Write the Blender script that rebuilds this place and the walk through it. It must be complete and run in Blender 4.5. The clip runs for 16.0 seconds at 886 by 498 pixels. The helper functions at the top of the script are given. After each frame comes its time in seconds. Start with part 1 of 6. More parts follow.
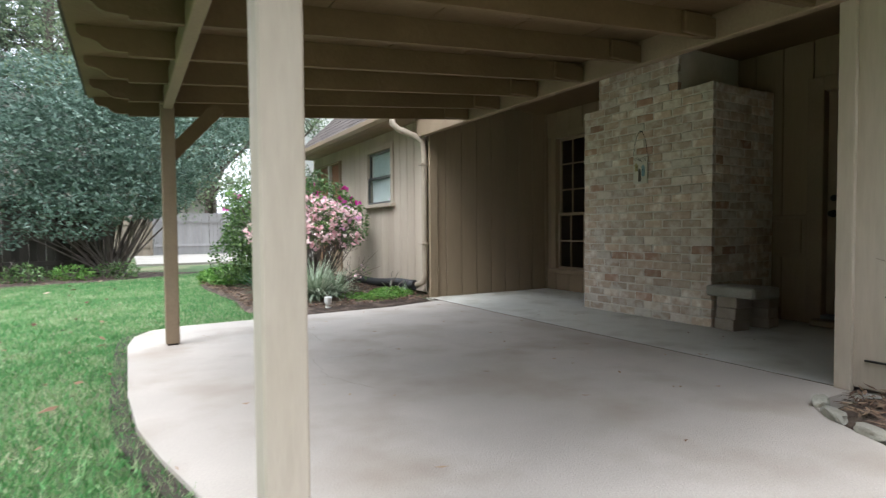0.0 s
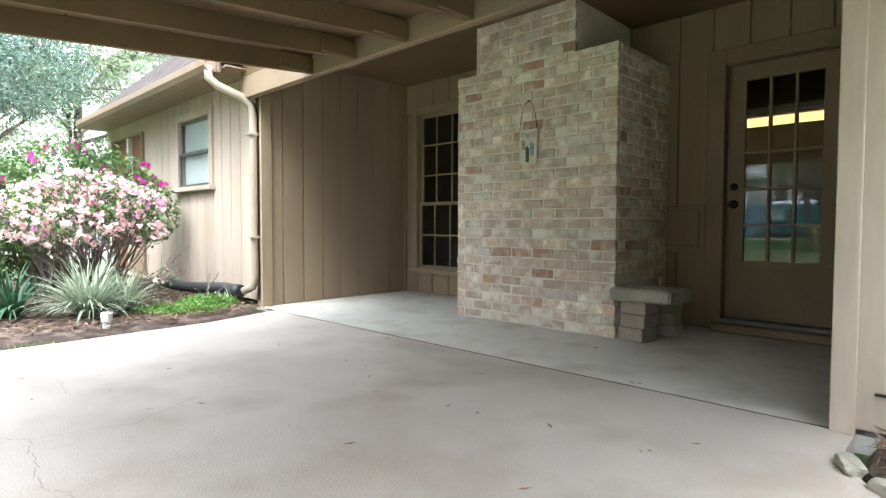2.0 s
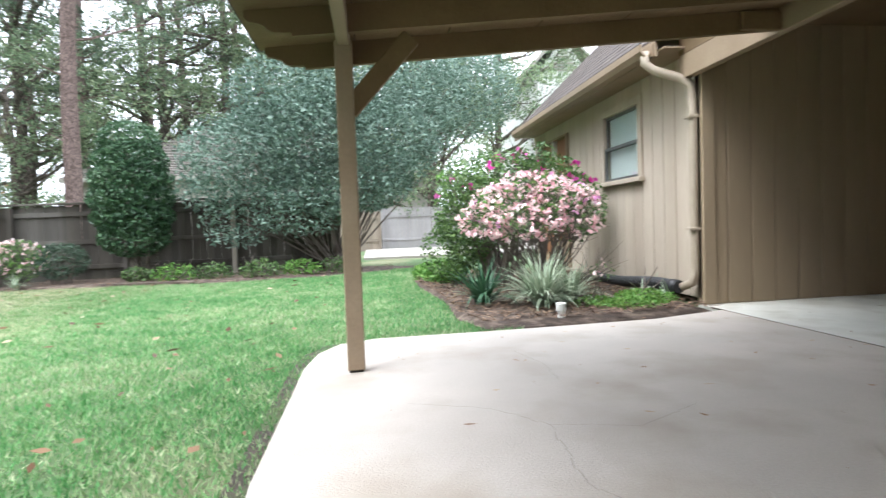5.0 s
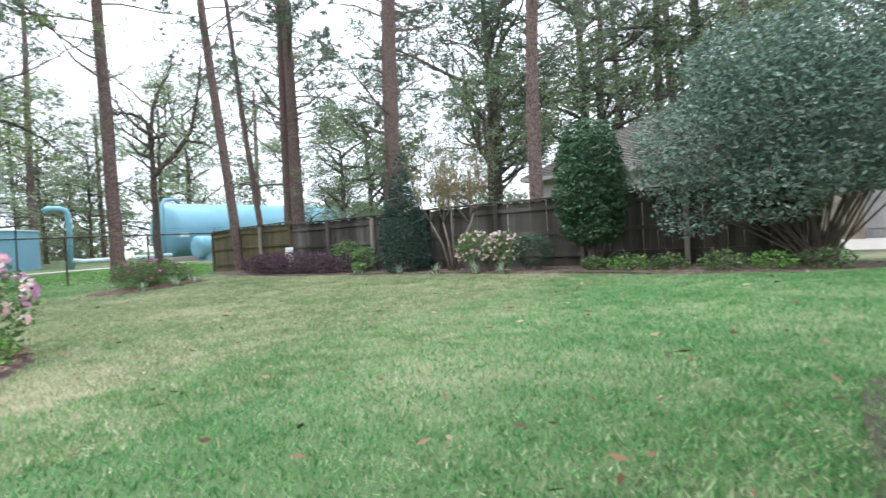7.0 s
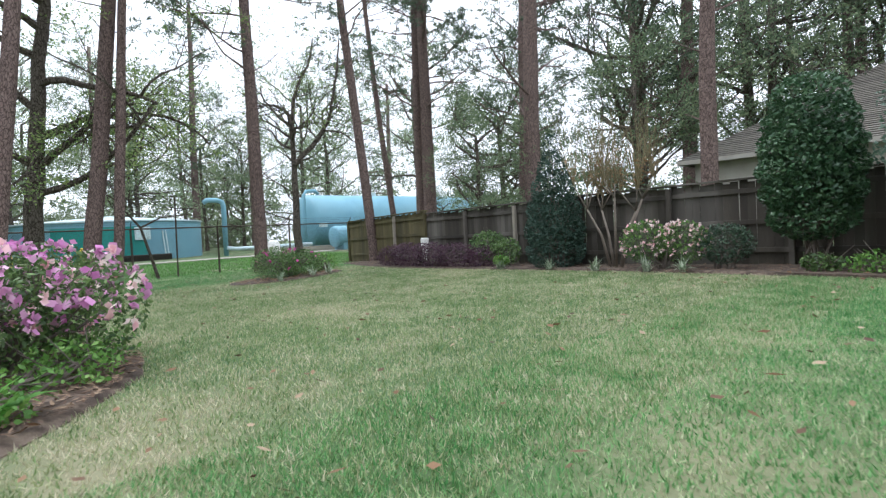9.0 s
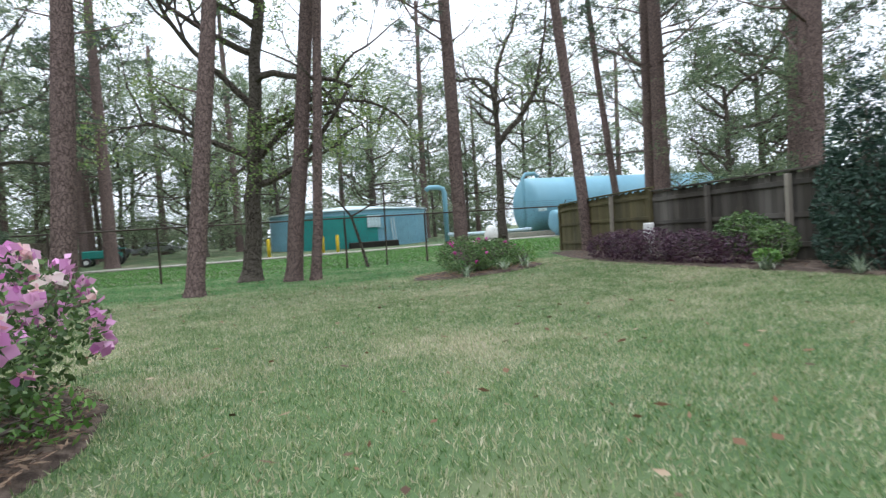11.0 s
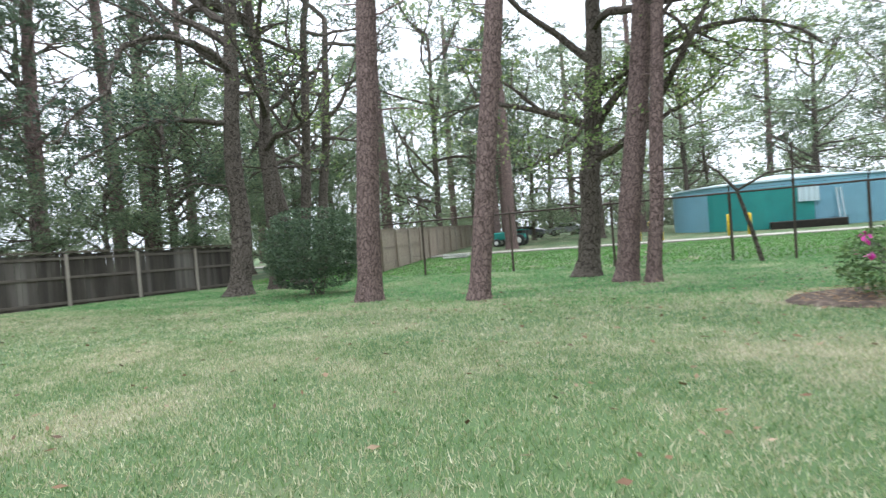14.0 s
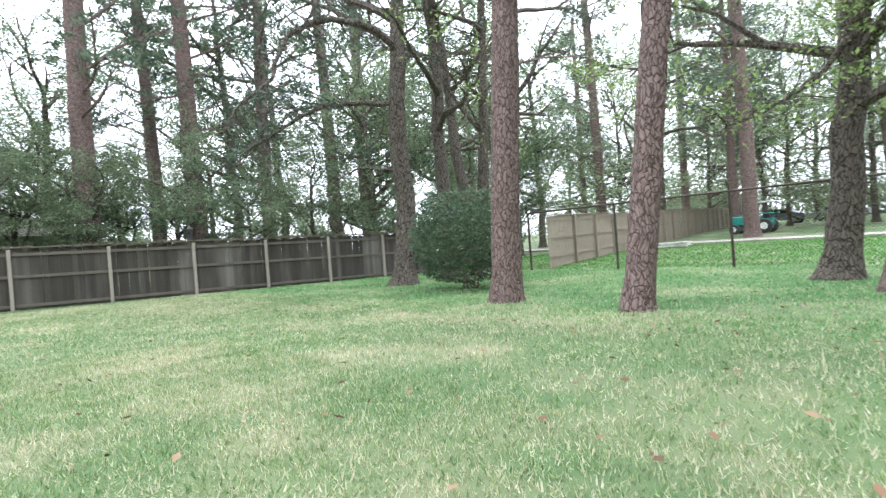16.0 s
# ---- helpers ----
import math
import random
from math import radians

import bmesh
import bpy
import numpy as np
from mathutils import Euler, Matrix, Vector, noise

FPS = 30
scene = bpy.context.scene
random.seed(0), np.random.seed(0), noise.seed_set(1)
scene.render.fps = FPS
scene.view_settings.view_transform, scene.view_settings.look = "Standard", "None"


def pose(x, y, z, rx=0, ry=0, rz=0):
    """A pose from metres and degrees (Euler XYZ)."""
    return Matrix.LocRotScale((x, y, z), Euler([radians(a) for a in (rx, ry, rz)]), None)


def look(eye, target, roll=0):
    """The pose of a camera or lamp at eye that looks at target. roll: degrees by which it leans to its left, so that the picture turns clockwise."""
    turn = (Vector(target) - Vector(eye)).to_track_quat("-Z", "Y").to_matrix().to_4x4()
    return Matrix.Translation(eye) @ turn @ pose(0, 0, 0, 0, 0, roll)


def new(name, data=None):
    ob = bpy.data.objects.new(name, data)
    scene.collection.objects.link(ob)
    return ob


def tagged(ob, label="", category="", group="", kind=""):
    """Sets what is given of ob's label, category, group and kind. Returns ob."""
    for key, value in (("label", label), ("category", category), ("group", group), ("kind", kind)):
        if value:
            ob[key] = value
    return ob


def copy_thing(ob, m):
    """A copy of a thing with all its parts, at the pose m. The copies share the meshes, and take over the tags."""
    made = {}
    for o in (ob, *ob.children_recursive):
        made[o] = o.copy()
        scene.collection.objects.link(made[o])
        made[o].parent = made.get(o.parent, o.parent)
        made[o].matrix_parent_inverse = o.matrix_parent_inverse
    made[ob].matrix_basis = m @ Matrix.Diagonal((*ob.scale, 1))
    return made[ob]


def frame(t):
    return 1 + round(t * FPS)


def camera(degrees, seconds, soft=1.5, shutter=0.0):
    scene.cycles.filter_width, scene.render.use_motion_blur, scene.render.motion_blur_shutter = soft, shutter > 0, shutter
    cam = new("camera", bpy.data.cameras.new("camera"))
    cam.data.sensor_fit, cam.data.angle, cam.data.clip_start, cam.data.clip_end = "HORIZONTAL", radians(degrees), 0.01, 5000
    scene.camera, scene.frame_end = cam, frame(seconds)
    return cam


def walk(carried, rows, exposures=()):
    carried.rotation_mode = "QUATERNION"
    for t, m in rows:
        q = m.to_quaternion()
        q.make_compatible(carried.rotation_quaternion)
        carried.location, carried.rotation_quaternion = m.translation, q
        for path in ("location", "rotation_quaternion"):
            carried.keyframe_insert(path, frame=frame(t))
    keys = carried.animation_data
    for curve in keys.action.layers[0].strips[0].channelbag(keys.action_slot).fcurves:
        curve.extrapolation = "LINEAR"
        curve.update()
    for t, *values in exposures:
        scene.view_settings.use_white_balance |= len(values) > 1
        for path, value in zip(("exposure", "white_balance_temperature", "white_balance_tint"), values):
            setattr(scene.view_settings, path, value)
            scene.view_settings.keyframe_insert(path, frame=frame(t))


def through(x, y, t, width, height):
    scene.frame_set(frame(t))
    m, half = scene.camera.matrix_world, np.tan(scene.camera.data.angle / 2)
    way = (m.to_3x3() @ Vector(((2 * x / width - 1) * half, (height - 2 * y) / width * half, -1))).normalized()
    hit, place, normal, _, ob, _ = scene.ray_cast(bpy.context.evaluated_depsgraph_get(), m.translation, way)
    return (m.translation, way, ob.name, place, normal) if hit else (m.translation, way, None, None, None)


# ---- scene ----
cam = camera(77.4, 16.0, soft=1.3, shutter=0.25)
METRES, EYE, TURN = 15.2, 0.9, -29.7
ROWS = [
    (0.0, 0.0, 0.0, 0.0, -0.02, -2.03, 0.45),
    (0.5, -0.0, 0.0309, -0.001, -6.39, -2.17, 0.2),
    (1.0, 0.0011, 0.055, -0.002, -11.95, -2.25, -0.06),
    (1.5, 0.0024, 0.0764, -0.0028, -14.45, -2.46, -0.07),
    (2.0, 0.0018, 0.0895, -0.0042, -16.26, -2.4, -0.16),
    (2.5, -0.0004, 0.0934, -0.0044, -16.36, -2.26, -0.15),
    (3.0, -0.0039, 0.0949, -0.0031, -12.93, -2.29, 0.09),
    (5.5, -0.0376, 0.111, -0.0052, 34.56, -2.15, 2.61),
    (6.0, -0.0459, 0.1136, -0.0026, 46.64, -1.82, 3.01),
    (6.5, -0.0600, 0.1121, -0.0053, 54.45, -1.64, 3.03),
    (7.0, -0.0767, 0.1046, -0.0034, 64.17, -1.48, 3.19),
    (7.5, -0.0939, 0.1002, -0.0042, 72.9, -1.32, 3.18),
    (8.0, -0.1208, 0.0978, -0.0044, 75.49, -1.5, 3.02),
    (10.5, -0.3287, 0.1537, -0.0006, 90.22, -2.33, 3.39),
    (11.0, -0.3847, 0.166, -0.0019, 100.53, -2.01, 3.81),
    (11.5, -0.4372, 0.1746, -0.0014, 108.12, -1.88, 3.94),
    (12.0, -0.4897, 0.1814, -0.0021, 115.31, -1.66, 4.09),
    (12.5, -0.5427, 0.1861, -0.0012, 121.85, -1.57, 4.15),
    (13.0, -0.5923, 0.1881, -0.0007, 127.42, -1.48, 4.33),
    (13.5, -0.6417, 0.1904, 0.0018, 132.75, -1.55, 4.33),
    (14.0, -0.6873, 0.1738, 0.0019, 143.23, -1.15, 4.49),
    (14.5, -0.7331, 0.1568, 0.0013, 151.51, -0.92, 4.44),
    (15.0, -0.7781, 0.1351, -0.0001, 157.03, -0.84, 4.36),
    (15.5, -0.8274, 0.1072, -0.0037, 160.47, -0.9, 4.37),
    (16.0, -0.8605, 0.0819, -0.0054, 166.9, -0.75, 4.29),
]
EXPOSURES = [(t, stops, 5950, 9) for t, stops in ((0.0, 1.3), (0.5, 1.6), (1.0, 2.05), (1.5, 2.4), (2.0, 2.53), (3.0, 2.55), (5.5, 1.52), (6.5, 1.2), (7.0, 1.05), (8.0, 0.8), (10.5, 0.55), (12.0, 0.55), (13.5, 0.98), (14.5, 1.15), (15.0, 1.33), (15.5, 1.52), (16.0, 1.57))]
walk(cam, [(t, pose(0, 0, EYE, 0, 0, TURN) @ pose(METRES * x, METRES * y, METRES * z, 90 + pitch, roll, yaw)) for t, x, y, z, yaw, pitch, roll in ROWS], EXPOSURES)

# world: an overcast sky, whitened by cloud
world = bpy.data.worlds.new("overcast")
scene.world = world
world.use_nodes = True
wn, wl = world.node_tree.nodes, world.node_tree.links
sky = wn.new("ShaderNodeTexSky")
sky.sky_type, sky.sun_disc, sky.sun_elevation, sky.sun_rotation = "NISHITA", False, radians(61), radians(-115)
sky.air_density, sky.dust_density = 1.0, 3.0
grey = wn.new("ShaderNodeHueSaturation")
grey.inputs["Saturation"].default_value = 0.12
cloud = wn.new("ShaderNodeMix")
cloud.data_type = "RGBA"
cloud.inputs[0].default_value = 0.92
# cloud is brighter overhead than at the horizon, as under any overcast sky
where = wn.new("ShaderNodeTexCoord")
height = wn.new("ShaderNodeSeparateXYZ")
dome = wn.new("ShaderNodeMix")
dome.data_type = "RGBA"
dome.inputs[6].default_value, dome.inputs[7].default_value = (8.0, 8.25, 8.75, 1), (17.5, 18.0, 18.8, 1)
wl.new(where.outputs["Generated"], height.inputs[0])
wl.new(height.outputs["Z"], dome.inputs[0])
wl.new(dome.outputs[2], cloud.inputs[7])
wl.new(sky.outputs[0], grey.inputs["Color"])
wl.new(grey.outputs[0], cloud.inputs[6])
wl.new(cloud.outputs[2], wn["Background"].inputs[0])
wn["Background"].inputs[1].default_value = 0.11
sun = new("sun", bpy.data.lights.new("sun", "SUN"))
sun.data.energy, sun.data.angle, sun.data.color = 1.2, radians(30), (1.0, 0.97, 0.93)
sun.matrix_world = look((0, 0, 30), (15, 7, 0))


# ---- materials ----
def material(name, a, b, rough=0.8, scale=6.0, fine=60.0, bump=0.2, metal=0.0, stain=None, stain_scale=0.7, stretch=(1, 1, 1), vary=0.0, island=0.0, spec=0.4, detail=6.0):
    """A surface in two tones with grain, stains at a second scale, fine relief, and tone by object or by island."""
    m = bpy.data.materials.new(name)
    m.use_nodes = True
    n, l = m.node_tree.nodes, m.node_tree.links
    p = n["Principled BSDF"]
    p.inputs["Roughness"].default_value, p.inputs["Metallic"].default_value = rough, metal
    p.inputs["Specular IOR Level"].default_value = spec
    geo = n.new("ShaderNodeNewGeometry")
    mp = n.new("ShaderNodeMapping")
    mp.inputs["Scale"].default_value = stretch
    l.new(geo.outputs["Position"], mp.inputs["Vector"])

    def noise_at(s, d=detail):
        t = n.new("ShaderNodeTexNoise")
        t.inputs["Scale"].default_value, t.inputs["Detail"].default_value = s, d
        l.new(mp.outputs[0], t.inputs["Vector"])
        return t.outputs["Fac"]

    def ramp(sock, lo, hi):
        r = n.new("ShaderNodeMapRange")
        r.inputs[1].default_value, r.inputs[2].default_value = lo, hi
        l.new(sock, r.inputs[0])
        return r.outputs[0]

    def mix(f, c1, c2):
        x = n.new("ShaderNodeMix")
        x.data_type = "RGBA"
        if isinstance(f, float):
            x.inputs[0].default_value = f
        else:
            l.new(f, x.inputs[0])
        for s, c in ((6, c1), (7, c2)):
            if isinstance(c, tuple):
                x.inputs[s].default_value = (*c, 1)
            else:
                l.new(c, x.inputs[s])
        return x.outputs[2]

    grain = noise_at(fine)
    big = noise_at(scale)
    c = mix(ramp(big, 0.3, 0.7), a, b)
    c = mix(ramp(grain, 0.2, 1.1), c, mix(0.5, c, tuple(v * 0.55 for v in a)))
    if stain:
        c = mix(ramp(noise_at(stain_scale), 0.48, 0.68), c, stain)
    if vary or island:
        h = n.new("ShaderNodeHueSaturation")
        src = n.new("ShaderNodeObjectInfo").outputs["Random"] if vary else geo.outputs["Random Per Island"]
        k = vary or island
        r = n.new("ShaderNodeMapRange")
        r.inputs[3].default_value, r.inputs[4].default_value = 1 - k, 1 + k
        l.new(src, r.inputs[0])
        l.new(r.outputs[0], h.inputs["Value"])
        l.new(c, h.inputs["Color"])
        c = h.outputs[0]
    l.new(c, p.inputs["Base Color"])
    if bump:
        bp = n.new("ShaderNodeBump")
        bp.inputs["Strength"].default_value, bp.inputs["Distance"].default_value = bump, 0.01
        l.new(grain, bp.inputs["Height"])
        l.new(bp.outputs[0], p.inputs["Normal"])
    return m


def ramped(name, tones, rough=0.6, big=0.5, island=True, through=0.0, patch=0.0):
    """A leafy surface whose tone is picked piece by piece out of a row of tones, with soft patches over it."""
    m = bpy.data.materials.new(name)
    m.use_nodes = True
    n, l = m.node_tree.nodes, m.node_tree.links
    p = n["Principled BSDF"]
    p.inputs["Roughness"].default_value = rough
    p.inputs["Specular IOR Level"].default_value = 0.3
    geo = n.new("ShaderNodeNewGeometry")
    t = n.new("ShaderNodeTexNoise")
    t.inputs["Scale"].default_value, t.inputs["Detail"].default_value = big, 3
    l.new(geo.outputs["Position"], t.inputs["Vector"])
    mr = n.new("ShaderNodeMapRange")
    mr.inputs[1].default_value, mr.inputs[2].default_value, mr.inputs[3].default_value, mr.inputs[4].default_value = 0.3, 0.7, -0.19, 0.19
    l.new(t.outputs["Fac"], mr.inputs[0])
    add = n.new("ShaderNodeMath")
    soft = mr.outputs[0]
    if patch:
        t2 = n.new("ShaderNodeTexNoise")
        t2.inputs["Scale"].default_value, t2.inputs["Detail"].default_value = patch, 4
        l.new(geo.outputs["Position"], t2.inputs["Vector"])
        m2 = n.new("ShaderNodeMapRange")
        m2.inputs[1].default_value, m2.inputs[2].default_value, m2.inputs[3].default_value, m2.inputs[4].default_value = 0.3, 0.7, -0.25, 0.25
        l.new(t2.outputs["Fac"], m2.inputs[0])
        both = n.new("ShaderNodeMath")
        l.new(soft, both.inputs[0])
        l.new(m2.outputs[0], both.inputs[1])
        soft = both.outputs[0]
    l.new(soft, add.inputs[0])
    if island:
        l.new(geo.outputs["Random Per Island"], add.inputs[1])
    else:
        add.inputs[1].default_value = 0.5
    cr = n.new("ShaderNodeValToRGB")
    while len(cr.color_ramp.elements) < len(tones):
        cr.color_ramp.elements.new(0.5)
    for i, (e, c) in enumerate(zip(cr.color_ramp.elements, tones)):
        e.position, e.color = i / (len(tones) - 1), (*c, 1)
    l.new(add.outputs[0], cr.inputs[0])
    l.new(cr.outputs[0], p.inputs["Base Color"])
    if through:
        tr = n.new("ShaderNodeBsdfTranslucent")
        l.new(cr.outputs[0], tr.inputs[0])
        ms = n.new("ShaderNodeMixShader")
        ms.inputs[0].default_value = through
        l.new(p.outputs[0], ms.inputs[1])
        l.new(tr.outputs[0], ms.inputs[2])
        l.new(ms.outputs[0], n["Material Output"].inputs[0])
    return m


def bark(name, dark, light, size=9.0, flat=0.35):
    """Plated bark: cells drawn out along the trunk, dark furrows between them."""
    m = bpy.data.materials.new(name)
    m.use_nodes = True
    n, l = m.node_tree.nodes, m.node_tree.links
    p = n["Principled BSDF"]
    p.inputs["Roughness"].default_value = 0.95
    p.inputs["Specular IOR Level"].default_value = 0.1
    geo = n.new("ShaderNodeNewGeometry")
    wob = n.new("ShaderNodeTexNoise")
    wob.inputs["Scale"].default_value = 4.0
    l.new(geo.outputs["Position"], wob.inputs["Vector"])
    ad = n.new("ShaderNodeVectorMath")
    ad.operation = "MULTIPLY_ADD"
    ad.inputs[1].default_value = (0.22, 0.22, 0.3)
    l.new(wob.outputs["Color"], ad.inputs[0])
    l.new(geo.outputs["Position"], ad.inputs[2])
    mp = n.new("ShaderNodeMapping")
    mp.inputs["Scale"].default_value = (1, 1, flat)
    l.new(ad.outputs[0], mp.inputs["Vector"])
    v = n.new("ShaderNodeTexVoronoi")
    v.feature = "DISTANCE_TO_EDGE"
    v.inputs["Scale"].default_value = size
    l.new(mp.outputs[0], v.inputs["Vector"])
    g = n.new("ShaderNodeTexNoise")
    g.inputs["Scale"].default_value, g.inputs["Detail"].default_value = 22.0, 8
    l.new(mp.outputs[0], g.inputs["Vector"])
    r = n.new("ShaderNodeMapRange")
    r.inputs[1].default_value, r.inputs[2].default_value = 0.0, 0.13
    l.new(v.outputs["Distance"], r.inputs[0])
    mul = n.new("ShaderNodeMath")
    mul.operation = "MULTIPLY"
    l.new(r.outputs[0], mul.inputs[0])
    l.new(g.outputs["Fac"], mul.inputs[1])
    cr = n.new("ShaderNodeValToRGB")
    cr.color_ramp.elements[0].position, cr.color_ramp.elements[0].color = 0.05, (*dark, 1)
    cr.color_ramp.elements[1].position, cr.color_ramp.elements[1].color = 0.65, (*light, 1)
    l.new(mul.outputs[0], cr.inputs[0])
    l.new(cr.outputs[0], p.inputs["Base Color"])
    bp = n.new("ShaderNodeBump")
    bp.inputs["Strength"].default_value, bp.inputs["Distance"].default_value = 0.9, 0.03
    l.new(mul.outputs[0], bp.inputs["Height"])
    l.new(bp.outputs[0], p.inputs["Normal"])
    return m


def glass(name, tint=(0.9, 0.95, 0.95), rough=0.02):
    m = bpy.data.materials.new(name)
    m.use_nodes = True
    p = m.node_tree.nodes["Principled BSDF"]
    p.inputs["Base Color"].default_value, p.inputs["Roughness"].default_value = (*tint, 1), rough
    p.inputs["Transmission Weight"].default_value, p.inputs["IOR"].default_value = 1.0, 1.5
    return m


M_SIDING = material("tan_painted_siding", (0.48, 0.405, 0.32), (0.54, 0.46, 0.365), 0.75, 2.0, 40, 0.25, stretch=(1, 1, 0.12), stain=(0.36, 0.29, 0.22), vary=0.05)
# porch copy of the siding paint, darkened to carry the shade under the roof
M_SIDING_SHADED = material("shaded_tan_siding", (0.285, 0.21, 0.132), (0.335, 0.25, 0.16), 0.75, 2.0, 40, 0.25, stretch=(1, 1, 0.12), stain=(0.25, 0.19, 0.125), vary=0.06)
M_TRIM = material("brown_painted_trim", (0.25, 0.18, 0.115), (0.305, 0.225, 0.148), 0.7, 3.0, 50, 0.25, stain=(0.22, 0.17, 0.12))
M_BEAM = material("brown_painted_timber", (0.15, 0.098, 0.049), (0.195, 0.13, 0.068), 0.75, 2.5, 40, 0.35, stain=(0.115, 0.075, 0.04), vary=0.08)
# post paint raised to carry the open light on the near post
M_POST_LIT = material("lit_tan_post", (0.50, 0.435, 0.365), (0.56, 0.49, 0.415), 0.7, 4.0, 60, 0.3, stretch=(1, 1, 0.2), stain=(0.33, 0.26, 0.19))
M_SLAB = material("patio_concrete", (0.43, 0.38, 0.33), (0.52, 0.465, 0.405), 0.75, 1.3, 110, 0.4, stain=(0.36, 0.305, 0.25), stain_scale=1.7)
M_PORCH = material("porch_concrete", (0.56, 0.55, 0.49), (0.68, 0.665, 0.60), 0.55, 2.6, 200, 0.3, stain=(0.43, 0.41, 0.35), stain_scale=2.6)
M_DIRT = material("mulch_soil", (0.05, 0.035, 0.027), (0.10, 0.068, 0.05), 0.95, 9.0, 60, 1.0, stain=(0.16, 0.12, 0.09), stain_scale=9)
# trench soil round the patio, darker than the mulch
M_EDGE = material("dark_soil", (0.035, 0.028, 0.02), (0.07, 0.055, 0.04), 0.95, 9.0, 60, 1.0, stain=(0.06, 0.09, 0.03), stain_scale=5)
M_GROUND = material("lawn_soil", (0.058, 0.102, 0.036), (0.088, 0.138, 0.05), 0.95, 0.6, 45, 0.6, stain=(0.19, 0.18, 0.105), stain_scale=0.5)
M_PALEBRICK = material("whitewashed_brick", (0.68, 0.60, 0.51), (0.78, 0.71, 0.62), 0.9, 14.0, 90, 0.8, stain=(0.50, 0.39, 0.30), stain_scale=10, vary=0.15)
M_BRICK = material("tumbled_brick", (0.52, 0.385, 0.285), (0.68, 0.56, 0.44), 0.9, 14.0, 90, 0.8, stain=(0.80, 0.74, 0.66), stain_scale=9.0, vary=0.2)
M_RED = material("red_brick", (0.42, 0.25, 0.17), (0.50, 0.33, 0.235), 0.9, 14.0, 90, 0.8, stain=(0.62, 0.51, 0.42), stain_scale=10, vary=0.18)
M_MORTAR = material("mortar", (0.70, 0.64, 0.55), (0.80, 0.74, 0.65), 0.95, 8.0, 120, 0.5)
M_FENCE = material("weathered_fence_board", (0.04, 0.034, 0.027), (0.068, 0.058, 0.046), 0.9, 3.0, 50, 0.5, stretch=(1, 1, 0.15), stain=(0.14, 0.127, 0.11), stain_scale=0.9, vary=0.3)
M_FENCE_NEW = material("tan_fence_board", (0.25, 0.205, 0.155), (0.31, 0.26, 0.20), 0.9, 3.0, 50, 0.4, stretch=(1, 1, 0.15), vary=0.15)
M_FENCE_GREY = material("silver_fence_board", (0.26, 0.245, 0.24), (0.34, 0.325, 0.315), 0.9, 3.0, 50, 0.4, stretch=(1, 1, 0.15), vary=0.2)
M_SHINGLE = material("brown_shingle", (0.075, 0.058, 0.05), (0.11, 0.088, 0.078), 0.95, 6.0, 90, 0.8, island=0.25)
M_SHINGLE_PALE = material("pale_tan_shingle", (0.34, 0.30, 0.27), (0.42, 0.38, 0.34), 0.95, 6.0, 90, 0.8, island=0.12)
M_SHINGLE_GREY = material("grey_shingle", (0.135, 0.122, 0.105), (0.18, 0.163, 0.142), 0.95, 6.0, 90, 0.8, island=0.18)
M_PINE = bark("pine_bark", (0.07, 0.05, 0.044), (0.255, 0.185, 0.165), 19.0, 0.33)
M_OAK = bark("oak_bark", (0.035, 0.028, 0.022), (0.17, 0.145, 0.12), 16.0, 0.25)
M_TWIG = material("grey_twig", (0.10, 0.08, 0.065), (0.17, 0.14, 0.12), 0.9, 5, 40, 0.4)
M_WHIP = material("straw_whip", (0.17, 0.14, 0.075), (0.24, 0.195, 0.11), 0.8, 6, 40, 0.3)
M_CRAPE = material("smooth_crape_bark", (0.15, 0.122, 0.095), (0.22, 0.18, 0.145), 0.8, 6, 40, 0.3)
M_NEEDLE = ramped("pine_needles", [(0.05, 0.078, 0.05), (0.088, 0.125, 0.077), (0.145, 0.187, 0.11)], 0.6, 0.4, through=0.25)
M_OAKLEAF = ramped("oak_leaves", [(0.075, 0.12, 0.04), (0.14, 0.22, 0.06), (0.24, 0.34, 0.10), (0.32, 0.37, 0.15)], 0.5, 0.35, through=0.35)
M_DARKLEAF = ramped("dark_evergreen_leaves", [(0.022, 0.043, 0.028), (0.042, 0.077, 0.046), (0.075, 0.12, 0.07)], 0.4, 0.6, through=0.15)
M_CAMELLIA = ramped("glossy_green_leaves", [(0.025, 0.06, 0.028), (0.05, 0.105, 0.05), (0.10, 0.17, 0.085)], 0.35, 0.6, through=0.15)
M_GREYLEAF = ramped("grey_green_leaves", [(0.06, 0.10, 0.075), (0.12, 0.185, 0.14), (0.23, 0.31, 0.245)], 0.5, 0.5, through=0.2)
M_BUSH = ramped("azalea_leaves", [(0.045, 0.085, 0.03), (0.09, 0.155, 0.05), (0.18, 0.27, 0.09)], 0.45, 1.5, through=0.25)
M_LIME = ramped("new_leaves", [(0.07, 0.17, 0.03), (0.13, 0.27, 0.055), (0.22, 0.36, 0.09)], 0.5, 2.0, through=0.3)
M_PINK = ramped("pink_petals", [(0.78, 0.38, 0.45), (0.85, 0.60, 0.61), (0.88, 0.78, 0.75)], 0.6, 1.6, through=0.3)
M_MAUVE = ramped("mauve_petals", [(0.52, 0.17, 0.42), (0.65, 0.30, 0.55), (0.74, 0.46, 0.62)], 0.6, 1.6, through=0.3)
M_MAGENTA = ramped("magenta_petals", [(0.5, 0.03, 0.22), (0.62, 0.06, 0.38), (0.68, 0.16, 0.44)], 0.6, 1.6, through=0.3)
